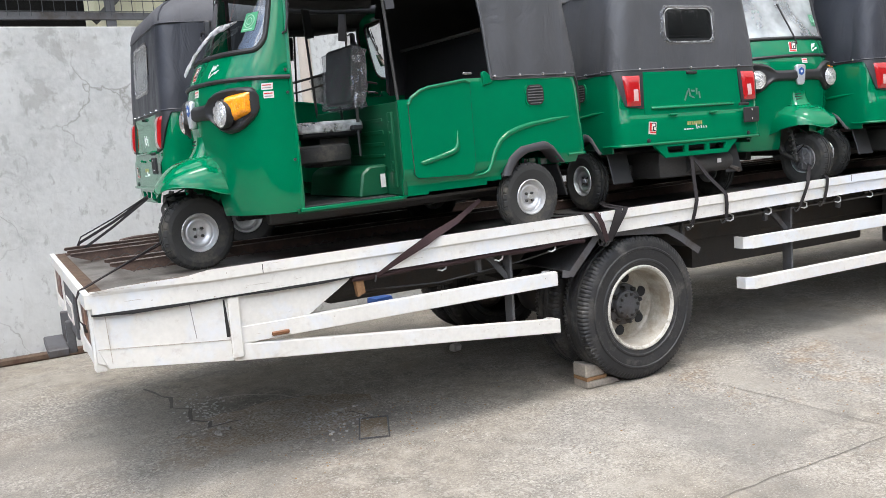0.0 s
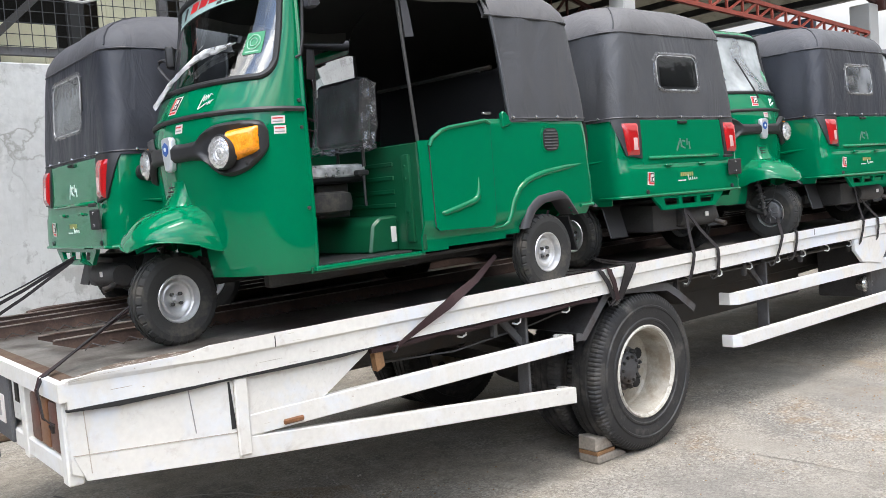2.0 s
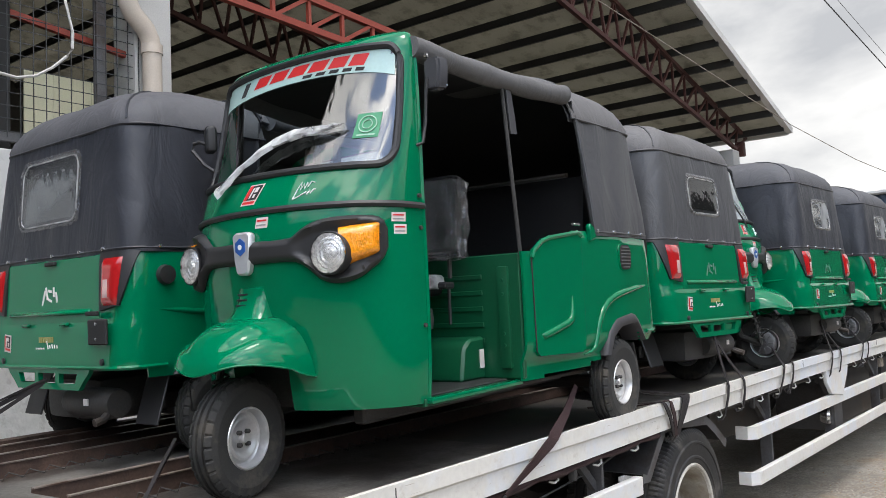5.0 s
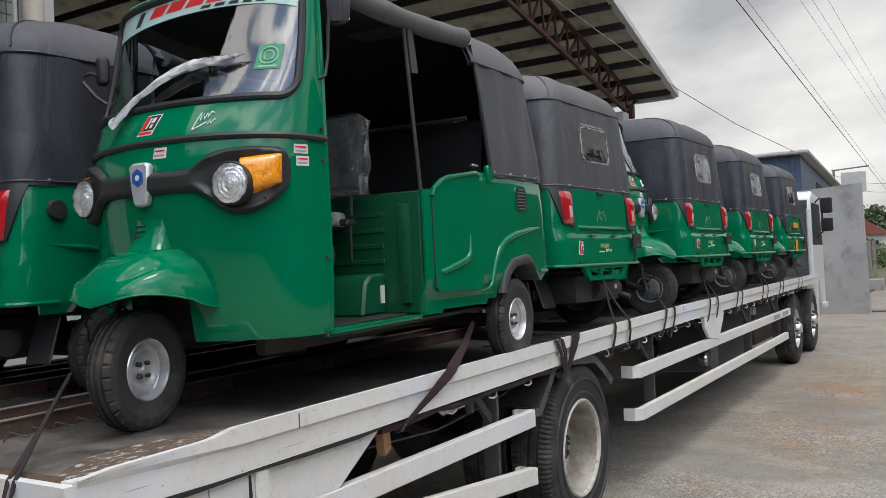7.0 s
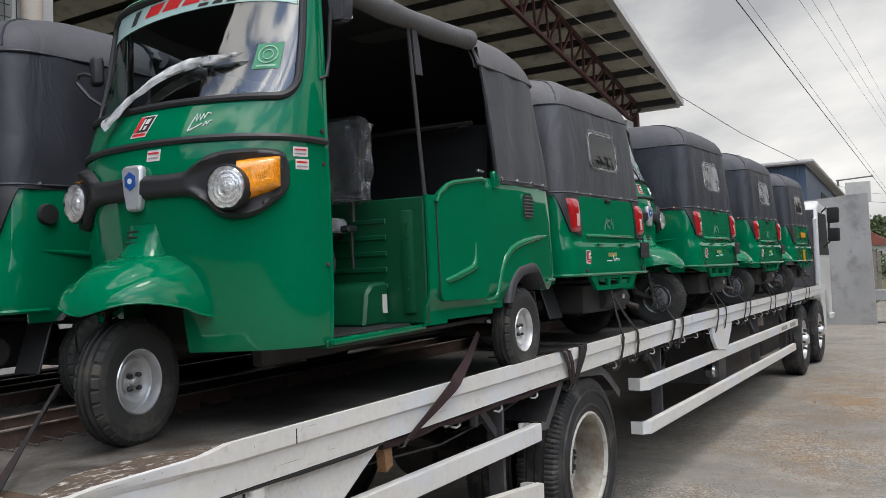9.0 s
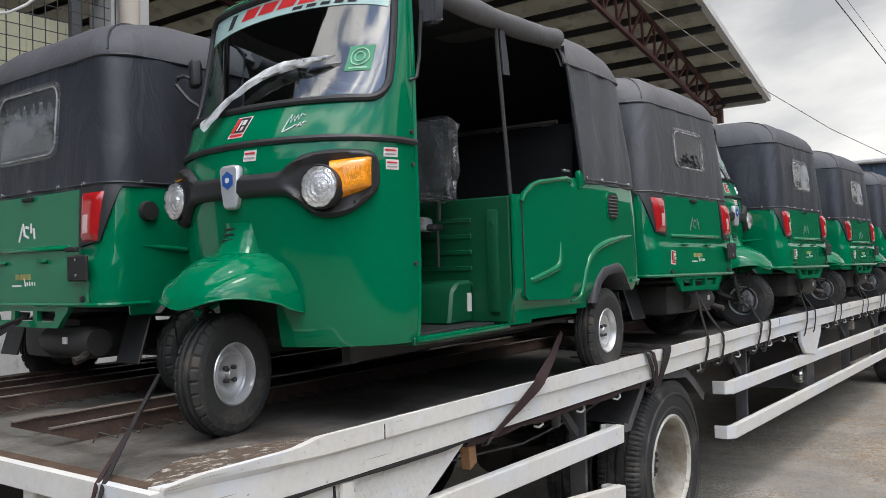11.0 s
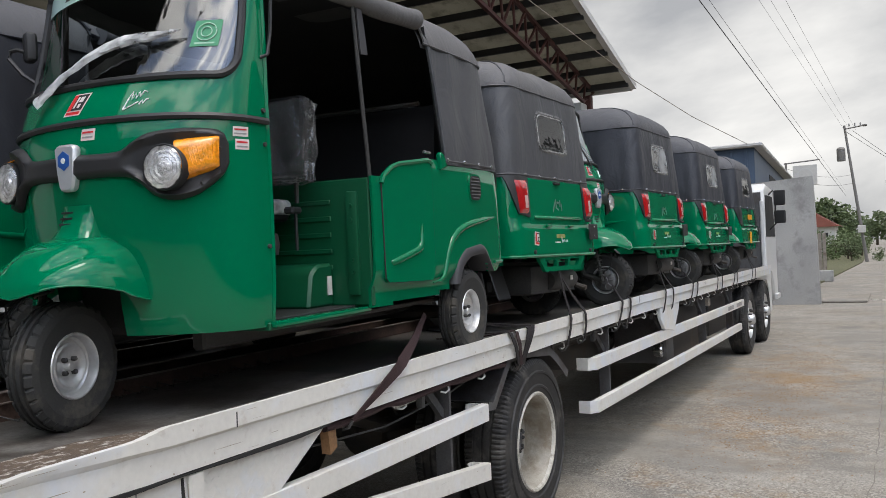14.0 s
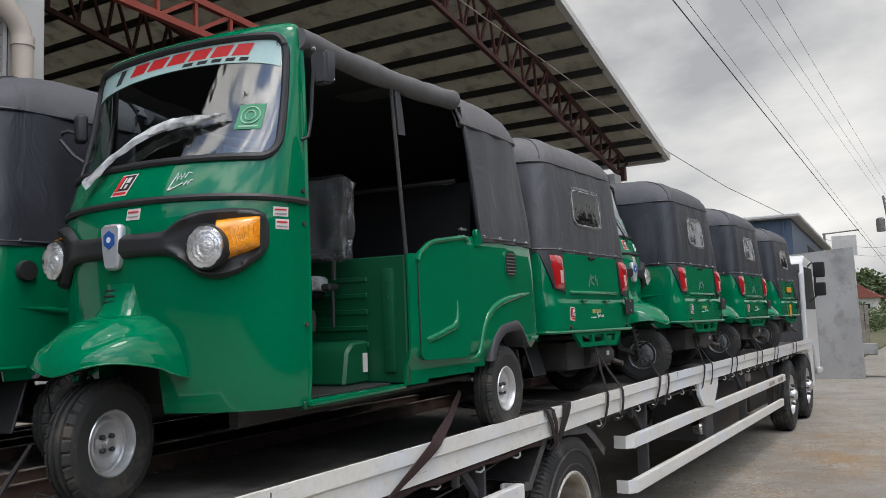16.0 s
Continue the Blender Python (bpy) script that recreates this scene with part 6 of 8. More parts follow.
# ---- the truck ----
BED_X0, BED_X1, BED_W = -2.8, 11.2, 2.45


def bed_z(x):
    return lerp_table([(-2.8, 1.115), (-0.2, 1.152), (3.0, 1.195), (11.3, 1.212)], x)[0]


def seam_z(x):
    """The line between the side lip and the beam under it."""
    return bed_z(x) + lerp_table([(-2.8, 0.037), (-2.2, 0.006), (0, -0.006), (11.3, -0.012)], x)[0]


def beam_z(x):
    """The lower edge of the side beam."""
    return bed_z(x) + lerp_table([(-2.8, -0.07), (-2.13, -0.09), (0, -0.092), (11.3, -0.096)], x)[0]


truck = thing("flatbed_truck", "long white flatbed truck with rusty deck channels, loaded with rickshaws", "truck")
xs_bed = [BED_X0, -2.3, -1.5, 0.0, 1.5, 3.0, 5.0, 7.0, 9.0, BED_X1]


def along(y0, y1, top, bot, x0=BED_X0, x1=BED_X1, taper=None):
    """A straight bar along the bed that follows its height."""
    loops = []
    for x in [x0] + [x for x in xs_bed if x0 < x < x1] + [x1]:
        z = bed_z(x)
        loops.append([(x, y0, z + top), (x, y1, z + top), (x, y1, z + bot), (x, y0, z + bot)])
    bm = loft(loops, True, cap=True)
    return bm


part("deck", along(-0.03, BED_W - 0.02, 0.0, -0.04), DECK, truck, "black worn steel deck")
part("deck_tail_plate", along(-0.025, BED_W - 0.07, 0.006, -0.02, -2.735, -0.9), DECK_WORN, truck, "scuffed grey tail plate")
part("tail_edge", along(-0.02, BED_W - 0.07, 0.02, -0.03, -2.785, -2.715), RUST_EDGE, truck, "bare rusty tail edge")


def standing_plate(y, x0, x1, th=0.009, h=0.066):
    """One upright side of a deck channel; its tail end is cut back towards the deck."""
    loops = []
    for x, lift in ((x0, 0.052), (x0 + 0.13, 0.004)) + tuple((x, 0.004) for x in (-1.5, 0.0, 1.5, 3.0, 5.0, 7.0) if x < x1) + ((x1, 0.004),):
        z = bed_z(x)
        loops.append([(x, y, z + h), (x, y + th, z + h), (x, y + th, z + lift), (x, y, z + lift)])
    return loft(loops, True, cap=True)


for y0, y1, x0 in ((0.868, 1.125, -2.58), (1.79, 2.065, -2.72)):
    ch = part("deck_channel", standing_plate(y0, x0, 8.5), RUST, truck, "rusty brown channel standing on the deck")
    part("channel_flange", standing_plate(y1, x0, 8.5), RUST, ch)
    part("channel_web", along(y0 + 0.009, y1, 0.012, 0.006, x0 + 0.15, 8.5), STEEL, ch)
    for y in (y0, y1):
        part("worn_edge", along(y - 0.006, y + 0.018, 0.0715, 0.0665, x0 + 0.004, 8.5), BRIGHT_EDGE, ch, "bright worn edge")
    zig = [(x0 + 0.12 + 0.045 * k, y0 - 0.04 + (0.022 if k % 2 else -0.022), bed_z(x0 + 0.045 * k) + 0.01 + (0.022 if k % 2 else 0)) for k in range(44)]
    part("tread_bar", tube(zig, 0.003, 5), STEEL, ch)
ch = part("deck_rail", standing_plate(2.335, -2.72, 8.5), RUST, truck, "rusty brown rail on the deck")
part("worn_edge", along(2.328, 2.354, 0.0715, 0.0665, -2.716, 8.5), BRIGHT_EDGE, ch, "bright worn edge")
for side, y in ((0, -0.045), (1, BED_W)):
    s = -1 if side == 0 else 1
    # upper lip: cut low at the tail, full height further on
    loops = []
    for x, top in ((-2.775, 0.04), (-2.66, 0.05), (-2.35, 0.05), (-2.31, 0.052), (-2.21, 0.067), (0, 0.06), (3, 0.058), (BED_X1, 0.055)):
        z = bed_z(x)
        yo = y + s * 0.012
        top = top if side == 0 else lerp_table([(-2.8, 0.02), (-2.36, 0.02), (-2.3, 0.085), (12, 0.085)], x)[0]
        yi = y - s * 0.03
        zs_ = seam_z(x) if side == 0 else z - 0.026
        loops.append([(x, yo, z + top), (x, yi, z + top - 0.006), (x, yi, z - 0.03), (x, yo, zs_ + 0.003)])
    bm = loft(loops, True, cap=True)
    part("side_lip", bm, WHITE if side == 0 else RUST, truck, "chipped white side lip" if side == 0 else "rusty side lip")
    loops = []
    for x in [-2.785] + [x for x in xs_bed[1:-1]] + [BED_X1]:
        zt, zl_ = (seam_z(x), beam_z(x)) if side == 0 else (bed_z(x) - 0.03, bed_z(x) - 0.108)
        loops.append([(x, y, zt), (x, y - s * 0.05, zt), (x, y - s * 0.05, zl_), (x, y, zl_)])
    part("side_beam", loft(loops, True, cap=True), WHITE if side == 0 else STEEL, truck, "white side beam" if side == 0 else "dark side beam")
    if side == 0:
        part("beam_gap", tube([(x, y - 0.003, seam_z(x) + 0.0015) for x in (-2.77, -2.2, 0, 3, 7, BED_X1)], 0.002, 5), STEEL, truck)
# scuffed bare paint at the tail corner
bm = loft([[(x, -0.018, bed_z(x) + h), (x, w, bed_z(x) + 0.007), (x, w, bed_z(x) - 0.01), (x, -0.018, bed_z(x) - 0.01)] for x, h, w in ((-2.73, 0.034, 0.16), (-2.5, 0.043, 0.3), (-2.25, 0.044, 0.3), (-2.05, 0.055, 0.2), (-1.7, 0.055, 0.08))], True, cap=True)
part("scuffed_corner", bm, CHIPPED, truck, "chipped bare corner of the deck")
# tail box
tb = part("tail_box_side", prism([(-2.79, 1.04), (-2.16, 1.03), (-2.115, 1.02), (-2.12, 0.70), (-2.74, 0.775), (-2.79, 0.80)], "y", -0.03, 0.02, bevel=0.004), WHITE, truck, "hand-painted white tail box panel")
part("tail_box_lower", prism([(-2.78, 0.865), (-2.125, 0.80), (-2.125, 0.69), (-2.74, 0.765)], "y", -0.037, -0.03, bevel=0.002), WHITE, tb)
part("tail_box_strip", prism([(-2.325, 1.03), (-2.321, 1.03), (-2.302, 0.84), (-2.306, 0.84)], "y", -0.0325, -0.029), GREY_INK, tb)
part("box_gap", prism([(-2.152, 1.02), (-2.144, 1.02), (-2.128, 0.82), (-2.15, 0.82)], "y", -0.0335, -0.02), BLACK, tb)
# tapered black band along the gap between side beam and tail box
part("strap_band", loft([[(x, -0.05, beam_z(x) - 0.001), (x, -0.03, beam_z(x) - 0.001), (x, -0.03, beam_z(x) - h), (x, -0.05, beam_z(x) - h)] for x, h in ((-2.79, 0.009), (-2.6, 0.02), (-2.35, 0.014), (-2.15, 0.005), (-1.9, 0.012), (-1.6, 0.015), (-1.42, 0.006))], True, cap=True), BLACK, tb)
cp = part("chequer_panel", prism([(-2.1, 1.03), (-1.42, 1.045), (-1.44, 1.02), (-1.74, 0.83), (-1.82, 0.79), (-2.1, 0.755)], "y", -0.027, 0.02, bevel=0.003), WHITE, truck, "white-painted chequer plate gusset")
random.seed(4)
bm = None
for i in range(21):
    for j in range(10):
        x, z = -2.075 + 0.03 * i + 0.015 * (j % 2), 0.775 + 0.026 * j
        if z > 0.815 + (x + 1.8) * 0.62 + 0.012 and z > 0.78 - (x + 1.82) * 0.12 and z < 1.01 + (x + 2.1) * 0.05:
            bm = box((x, -0.0275, z), (0.017, 0.0025, 0.004), rot=(0, 40 if (i + j) % 2 else -40, 0), bm=bm)
tagged(part("tread_pattern", bm, WHITE, cp, smooth=0), kind="stuff")
part("tail_upright", box((-2.10, -0.025, 0.865), (0.06, 0.045, 0.33), 0.006), WHITE, truck)
# rear frame
for y in (0.02, 0.58, 1.75, 2.42):
    part("rear_upright", box((-2.77, y, 0.92), (0.06, 0.07, 0.34), 0.006), WHITE, truck)
part("rear_cross_beam", box((-2.765, BED_W / 2, 0.805), (0.06, BED_W - 0.04, 0.08), 0.008), WHITE, truck, "white rear cross beam")
part("rear_top_beam", along(-0.05, BED_W, 0.03, -0.04, -2.815, -2.785), WHITE, truck)
for y0 in (0.06, 1.95):
    lp = part("tail_lamp", box((-2.755, y0 + 0.2, 0.955), (0.05, 0.42, 0.21), 0.01), STEEL, truck, "faded red tail lamp in a long housing")
    for k, mm in enumerate((TAIL_DULL, TAIL_AMBER, TAIL_DULL)):
        part("lamp_lens", box((-2.785, y0 + 0.065 + 0.135 * k, 0.955), (0.025, 0.126, 0.195), 0.014, seg=2), mm, lp)
plate = part("number_plate", box((-2.80, 1.08, 0.93), (0.02, 0.62, 0.3), 0.006), GREY_STEEL, truck, "dark plate board with a pale plate")
part("plate_face", box((-2.813, 1.05, 0.92), (0.006, 0.4, 0.13), 0.002), STICKER, plate)
for k in range(5):
    part("plate_bar", box((-2.818, 0.92 + 0.065 * k, 0.92), (0.004, 0.035, 0.07)), GREY_INK, plate)
st = part("rear_step", box((-2.9, 1.35, 0.66), (0.12, 0.5, 0.05), 0.008), GREY_STEEL, truck, "grey steel rear step")
for y in (1.15, 1.55):
    part("step_bracket", box((-2.82, y, 0.74), (0.05, 0.05, 0.2), 0.006), GREY_STEEL, st)
# chassis
for y in (0.72, 1.62):
    part("chassis_rail", box((4.4, y, 0.92), (14.0, 0.08, 0.26), 0.01), STEEL, truck)
for i in range(15):
    x = -2.4 + 0.95 * i
    part("cross_bearer", box((x, BED_W / 2, bed_z(x) - 0.09), (0.08, BED_W - 0.16, 0.1), 0.006), STEEL, truck)
for y in (0.08, 2.36):
    part("rope_rail", tube([(-1.4, y, bed_z(0) - 0.13), (10.4, y, bed_z(5) - 0.13)], 0.014, 6), STEEL, truck)
for i in range(26):
    x = -0.828 + 0.404 * i
    if abs(x - 0.67) > 0.4:
        pts = [(x + 0.03, 0.035, bed_z(x) - 0.1), (x + 0.034, 0.0, bed_z(x) - 0.12), (x + 0.02, -0.012, bed_z(x) - 0.145), (x, -0.005, bed_z(x) - 0.155), (x - 0.022, 0.01, bed_z(x) - 0.148)]
        part("rope_hook", tube(pts, 0.0055, 6), WHITE_CLEAN, truck, "small white rope hook")
for i in range(12):
    x = -0.53 + 0.86 * i
    part("rail_bracket", box((x, 0.075, bed_z(x) - 0.165), (0.034, 0.04, 0.1), 0.015, seg=2), GREY_STEEL, truck)


def guard_rail(name, x0, z0, x1, z1, bend0, bend1):
    h, th, o = 0.092, 0.045, -0.03
    xa = x0 + 0.06 if bend0 else x0
    bm = prism([(xa, z0 - h), (x1, z1 - h), (x1, z1), (xa, z0)], "y", o, o + th, bevel=0.004)
    ob = part(name, bm, WHITE, truck, "white side guard rail")
    if bend1:
        end = prism([(x1 - 0.002, o + 0.03), (x1 - 0.002, 0.07), (x1 - 0.02, 0.085), (x1 - 0.05, 0.085), (x1 - 0.05, 0.078), (x1 - 0.022, 0.078), (x1 - 0.012, 0.07), (x1 - 0.012, o + 0.03)], "z", z1 - h + 0.004, z1 - 0.003)
        part("bent_end", end, WHITE, ob)
    if bend0:
        end = prism([(x0 + 0.07, o + 0.001), (x0 + 0.055, o + 0.001), (x0, o + 0.045), (x0, 0.1), (x0 + 0.02, 0.1), (x0 + 0.02, o + 0.055), (x0 + 0.07, o + th - 0.002)], "z", z0 - h + 0.003, z0 - 0.003)
        part("bent_end", end, WHITE, ob)
    return ob


guard_rail("side_guard_rail", -2.1, 0.862, 0.0, 0.868, 0, 1)
guard_rail("side_guard_rail", -2.12, 0.775, 0.0, 0.556, 0, 1)
guard_rail("side_guard_rail", 1.74, 0.882, 8.4, 0.862, 1, 0)
guard_rail("side_guard_rail", 1.755, 0.572, 8.15, 0.55, 1, 0)
for x in (7.15, 7.8):
    for k in range(6):
        part("stencil_bar", box((x + 0.07 * k, -0.0315, 0.82), (0.045, 0.003, 0.05)), GREY_INK, truck, "faded stencilled marks" if k == 0 else "")
for x, z in ((-0.315, 0.52), (2.3, 0.46), (4.1, 0.46), (6.0, 0.46), (7.8, 0.46)):
    part("guard_post", box((x, 0.075, (z + 1.05) / 2), (0.02, 0.09, 1.05 - z), 0.004), GREY_STEEL, truck)
    part("guard_strut", chord((x - 0.16, 0.12, 1.06), (x, 0.08, 0.86), 0.035, None), GREY_STEEL, truck)
sm = part("side_marker", box((-1.86, -0.036, 0.795), (0.1, 0.018, 0.024), 0.006), TAIL_AMBER, truck, "small amber side marker")
part("splash_panel", prism([(-1.9, 0.76), (-1.6, 0.76), (-1.52, 0.86), (-1.7, 1.0)], "y", 0.3, 0.32), GREY_STEEL, truck)
part("wood_wedge", prism([(-1.40, 1.03), (-1.35, 1.03), (-1.34, 0.935), (-1.385, 0.915)], "y", -0.02, 0.02), STAINED_WOOD, truck, "brown wood wedge")
part("white_gusset", prism([(3.64, 1.098), (4.4, 1.1), (4.36, 1.03), (4.15, 0.845), (3.78, 0.89), (3.64, 1.0)], "y", -0.04, -0.01, bevel=0.004), WHITE, truck, "white gusset plate under the side beam")
part("work_lamp", lathe([(0.001, 0.02), (0.075, 0.03), (0.085, 0.05), (0.06, 0.12), (0.02, 0.14)], 20, "y", None, (4.11, 0.03, 0.655)), CHROME, truck, "round chrome work lamp")
part("orange_marker", box((6.3, 0.06, 0.97), (0.1, 0.05, 0.1), 0.01), WOOD, truck)
for x0, x1, z0, z1, y0, y1, mm in ((1.9, 4.1, 0.55, 1.0, 0.7, 1.3, STEEL), (4.25, 4.7, 0.5, 1.02, 0.1, 0.6, GREY_STEEL), (5.0, 6.6, 0.45, 0.98, 0.2, 0.75, STEEL), (6.8, 8.2, 0.5, 0.98, 0.15, 0.7, STEEL), (2.0, 8.2, 0.5, 0.95, 1.8, 2.3, STEEL), (-1.2, -0.2, 0.7, 1.0, 1.0, 1.5, STEEL)):
    part("chassis_box", box(((x0 + x1) / 2, (y0 + y1) / 2, (z0 + z1) / 2), (x1 - x0, y1 - y0, z1 - z0), 0.03, seg=2), mm, truck)
part("propeller_shaft", tube([(0.7, 1.17, 0.52), (7.0, 1.17, 0.75)], 0.06, 10), STEEL, truck)
part("rear_axle", tube([(0.675, 0.3, 0.51), (0.675, 2.15, 0.51)], 0.09, 12), STEEL, truck)
part("diff_housing", lathe([(0.001, -0.2), (0.16, -0.12), (0.22, 0), (0.16, 0.12), (0.001, 0.2)], 20, "x", None, (0.675, 1.17, 0.52)), STEEL, truck)
for y in (0.85, 1.5):
    part("leaf_spring", tube([(-0.1, y, 0.78), (0.3, y, 0.64), (0.675, y, 0.6), (1.05, y, 0.64), (1.45, y, 0.78)], 0.05, 6), STEEL, truck)
part("sagging_cable", tube([(-1.35, 0.1, 0.93), (-0.8, 0.1, 0.9), (-0.2, 0.1, 0.95), (0.3, 0.12, 1.02)], 0.005, 5), GREY_STEEL, truck)


def truck_wheel(x, y, outer, dish, rim_mat, r=0.51, w=0.27):
    """A commercial tyre on a steel wheel; outer is the side its face shows on."""
    h = w / 2
    prof = [(0.285, -h * 0.8), (0.30, -h * 0.93), (0.322, -h * 0.97), (0.328, -h * 1.02), (0.338, -h * 1.02), (0.346, -h * 0.97), (0.39, -h * 1.02), (0.408, -h * 1.02), (0.413, -h * 1.075), (0.423, -h * 1.075), (0.429, -h), (0.455, -h * 0.98), (0.468, -h * 0.95), (0.485, -h * 0.9), (0.503, -h * 0.8), (0.51, -h * 0.68), (0.51, -h * 0.45), (0.497, -h * 0.42), (0.497, -h * 0.36), (0.511, -h * 0.33), (0.512, -0.008), (0.497, -0.006)]
    prof = prof + [(a, -b) for a, b in reversed(prof)]
    nn = len(prof)

    def lug(i, k):
        return -0.012 if (i in (13, 14, 15) or i in (nn - 14, nn - 15, nn - 16)) and k % 3 == 0 else 0
    tyre = part("tyre", lathe(prof, 330, "y", wobble=lug), RUBBER_OLD, truck, "worn black truck tyre", 22)
    o = outer
    if dish:
        rim = [(0.296, 0.09), (0.298, 0.122), (0.29, 0.132), (0.28, 0.127), (0.274, 0.112), (0.262, 0.095), (0.256, 0.02), (0.252, -0.06), (0.24, -0.075), (0.2, -0.085), (0.13, -0.07), (0.128, -0.06)]
        hub = [(0.15, -0.068), (0.145, -0.055), (0.105, -0.05), (0.102, -0.02), (0.09, -0.008), (0.05, -0.004), (0.001, -0.004)]
    else:
        rim = [(0.285, 0.09), (0.285, 0.118), (0.278, 0.126), (0.265, 0.11), (0.25, 0.06), (0.22, 0.045), (0.17, 0.10), (0.15, 0.115), (0.12, 0.115)]
        hub = [(0.125, 0.11), (0.09, 0.12), (0.08, 0.17), (0.06, 0.19), (0.001, 0.19)]
    part("rim", lathe([(a, c * o) for a, c in rim], 56, "y"), rim_mat, tyre, "cream steel wheel rim" if dish else "silver steel wheel rim")
    if dish:
        part("rim_flange", lathe([(0.297, 0.1 * o), (0.3, 0.124 * o), (0.291, 0.134 * o), (0.279, 0.129 * o), (0.273, 0.114 * o)], 64, "y"), RIM_EDGE, tyre, "pale worn rim flange")
    part("hub", lathe([(a, c * o) for a, c in hub], 32, "y"), GREY_STEEL if dish else rim_mat, tyre)
    for k in range(10 if dish else 0):
        a = radians(36 * k)
        part("hub_bolt", lathe([(0.011, -0.02 * o), (0.011, 0.006 * o), (0.006, 0.01 * o), (0.0005, 0.01 * o)], 6, "y", None, (0.078 * math.cos(a), 0, 0.078 * math.sin(a))), STEEL, tyre)
    for k in range(8):
        a = radians(45 * k + 10)
        hh = (-0.06 if dish else 0.115) * o
        part("wheel_nut", lathe([(0.016, hh), (0.016, hh + 0.035 * o), (0.008, hh + 0.05 * o), (0.0005, hh + 0.05 * o)], 6, "y", None, (0.125 * math.cos(a), 0, 0.125 * math.sin(a)) if dish else (0.14 * math.cos(a), 0, 0.14 * math.sin(a))), STEEL, tyre)
    for k in range(6):
        a = radians(60 * k + 20)
        hh = (-0.079 if dish else 0.062) * o
        part("hand_hole", lathe([(0.0005, hh + 0.006 * o), (0.036, hh + 0.006 * o), (0.04, hh - 0.004 * o)], 14, "y", None, (0.19 * math.cos(a), 0, 0.19 * math.sin(a))), BLACK, tyre)
    tyre.matrix_basis = pose(x, y, r, 0, 0, 0)
    return tyre


WY = 0.13
truck_wheel(0.72, WY, -1, True, TRUCK_RIM)
truck_wheel(0.72, WY + 0.33, -1, False, TRUCK_RIM)
truck_wheel(0.72, BED_W - WY, 1, True, TRUCK_RIM)
truck_wheel(0.72, BED_W - WY - 0.33, 1, False, TRUCK_RIM)
for x in (9.2, 10.86):
    truck_wheel(x, 0.14, -1, False, RIM)
    truck_wheel(x, BED_W - 0.14, 1, False, RIM)
# mudguard over the rear wheels
for y0, y1 in ((0.0, 0.62), (BED_W - 0.62, BED_W)):
    gp = [(0.06, 0.86), (0.13, 0.85), (0.36, 1.075), (0.5, 1.085), (0.98, 1.045), (1.1, 0.98), (1.28, 0.86)]
    loops = [[(x, y0, z), (x, y1, z)] for x, z in gp]
    bm = loft(loops)
    bmesh.ops.solidify(bm, geom=bm.faces[:], thickness=0.012)
    mg = part("mudguard", bm, GREY_STEEL, truck, "dented dark steel mudguard")
    part("mudguard_lip", ribbon([(x, y0 + 0.002, z - 0.02) for x, z in gp], 0.05, 0.006, (0, 0, 1)), GREY_STEEL, mg)
# cab, mostly behind the load
cabx0 = 11.85
cb = part("truck_cab", prism([(cabx0, 1.1), (cabx0, 2.6), (cabx0 + 0.3, 2.72), (cabx0 + 1.2, 2.66), (cabx0 + 1.45, 2.0), (cabx0 + 1.5, 0.55), (cabx0 + 1.05, 0.55), (cabx0 + 0.95, 0.85), (cabx0 + 0.72, 1.08)], "y", 0.1, BED_W - 0.1, bevel=0.03), WHITE_CLEAN, truck, "white truck cab")
part("cab_window", prism([(cabx0 + 0.12, 1.75), (cabx0 + 0.12, 2.5), (cabx0 + 1.1, 2.5), (cabx0 + 1.35, 1.75)], "y", 0.092, 0.101), BLACK, cb)
part("cab_step", box((cabx0 + 1.2, 0.08, 0.62), (0.5, 0.06, 0.1), 0.02, seg=2), WHITE_CLEAN, cb)
part("front_arch", prism([(10.2, 1.09), (11.75, 1.1), (11.75, 0.45), (11.5, 0.45), (11.4, 0.85), (11.15, 1.02), (10.55, 1.05)], "y", 0.02, 0.05), WHITE_CLEAN, cb)
part("cab_corner", box((11.82, 0.13, 1.6), (0.05, 0.08, 1.6), 0.02), WHITE_CLEAN, cb)
# dark sheet added to darken the cab's white back face
part("cab_back", box((cabx0 - 0.006, BED_W / 2, 1.85), (0.012, BED_W - 0.3, 1.4), 0.004), GREY_STEEL, cb, "dark sheet added over the cab's back")
arm = part("mirror_arm", tube([(cabx0 + 0.6, 0.12, 2.5), (cabx0 + 0.62, 0.02, 2.6), (cabx0 + 0.62, -0.02, 2.52), (cabx0 + 0.62, -0.01, 1.98), (cabx0 + 0.62, 0.12, 1.86)], 0.016, 8), BLACK, cb, "black mirrors on a tubular arm")
for z, h in ((2.46, 0.28), (2.11, 0.24)):
    part("mirror_shell", box((cabx0 + 0.62, -0.09, z), (0.08, 0.2, h), 0.035, rot=(0, 0, -12), seg=3), BLACK, arm)
    part("mirror_face", box((cabx0 + 0.662, -0.082, z), (0.006, 0.15, h - 0.06), 0.002, rot=(0, 0, -12)), MIRROR, arm)

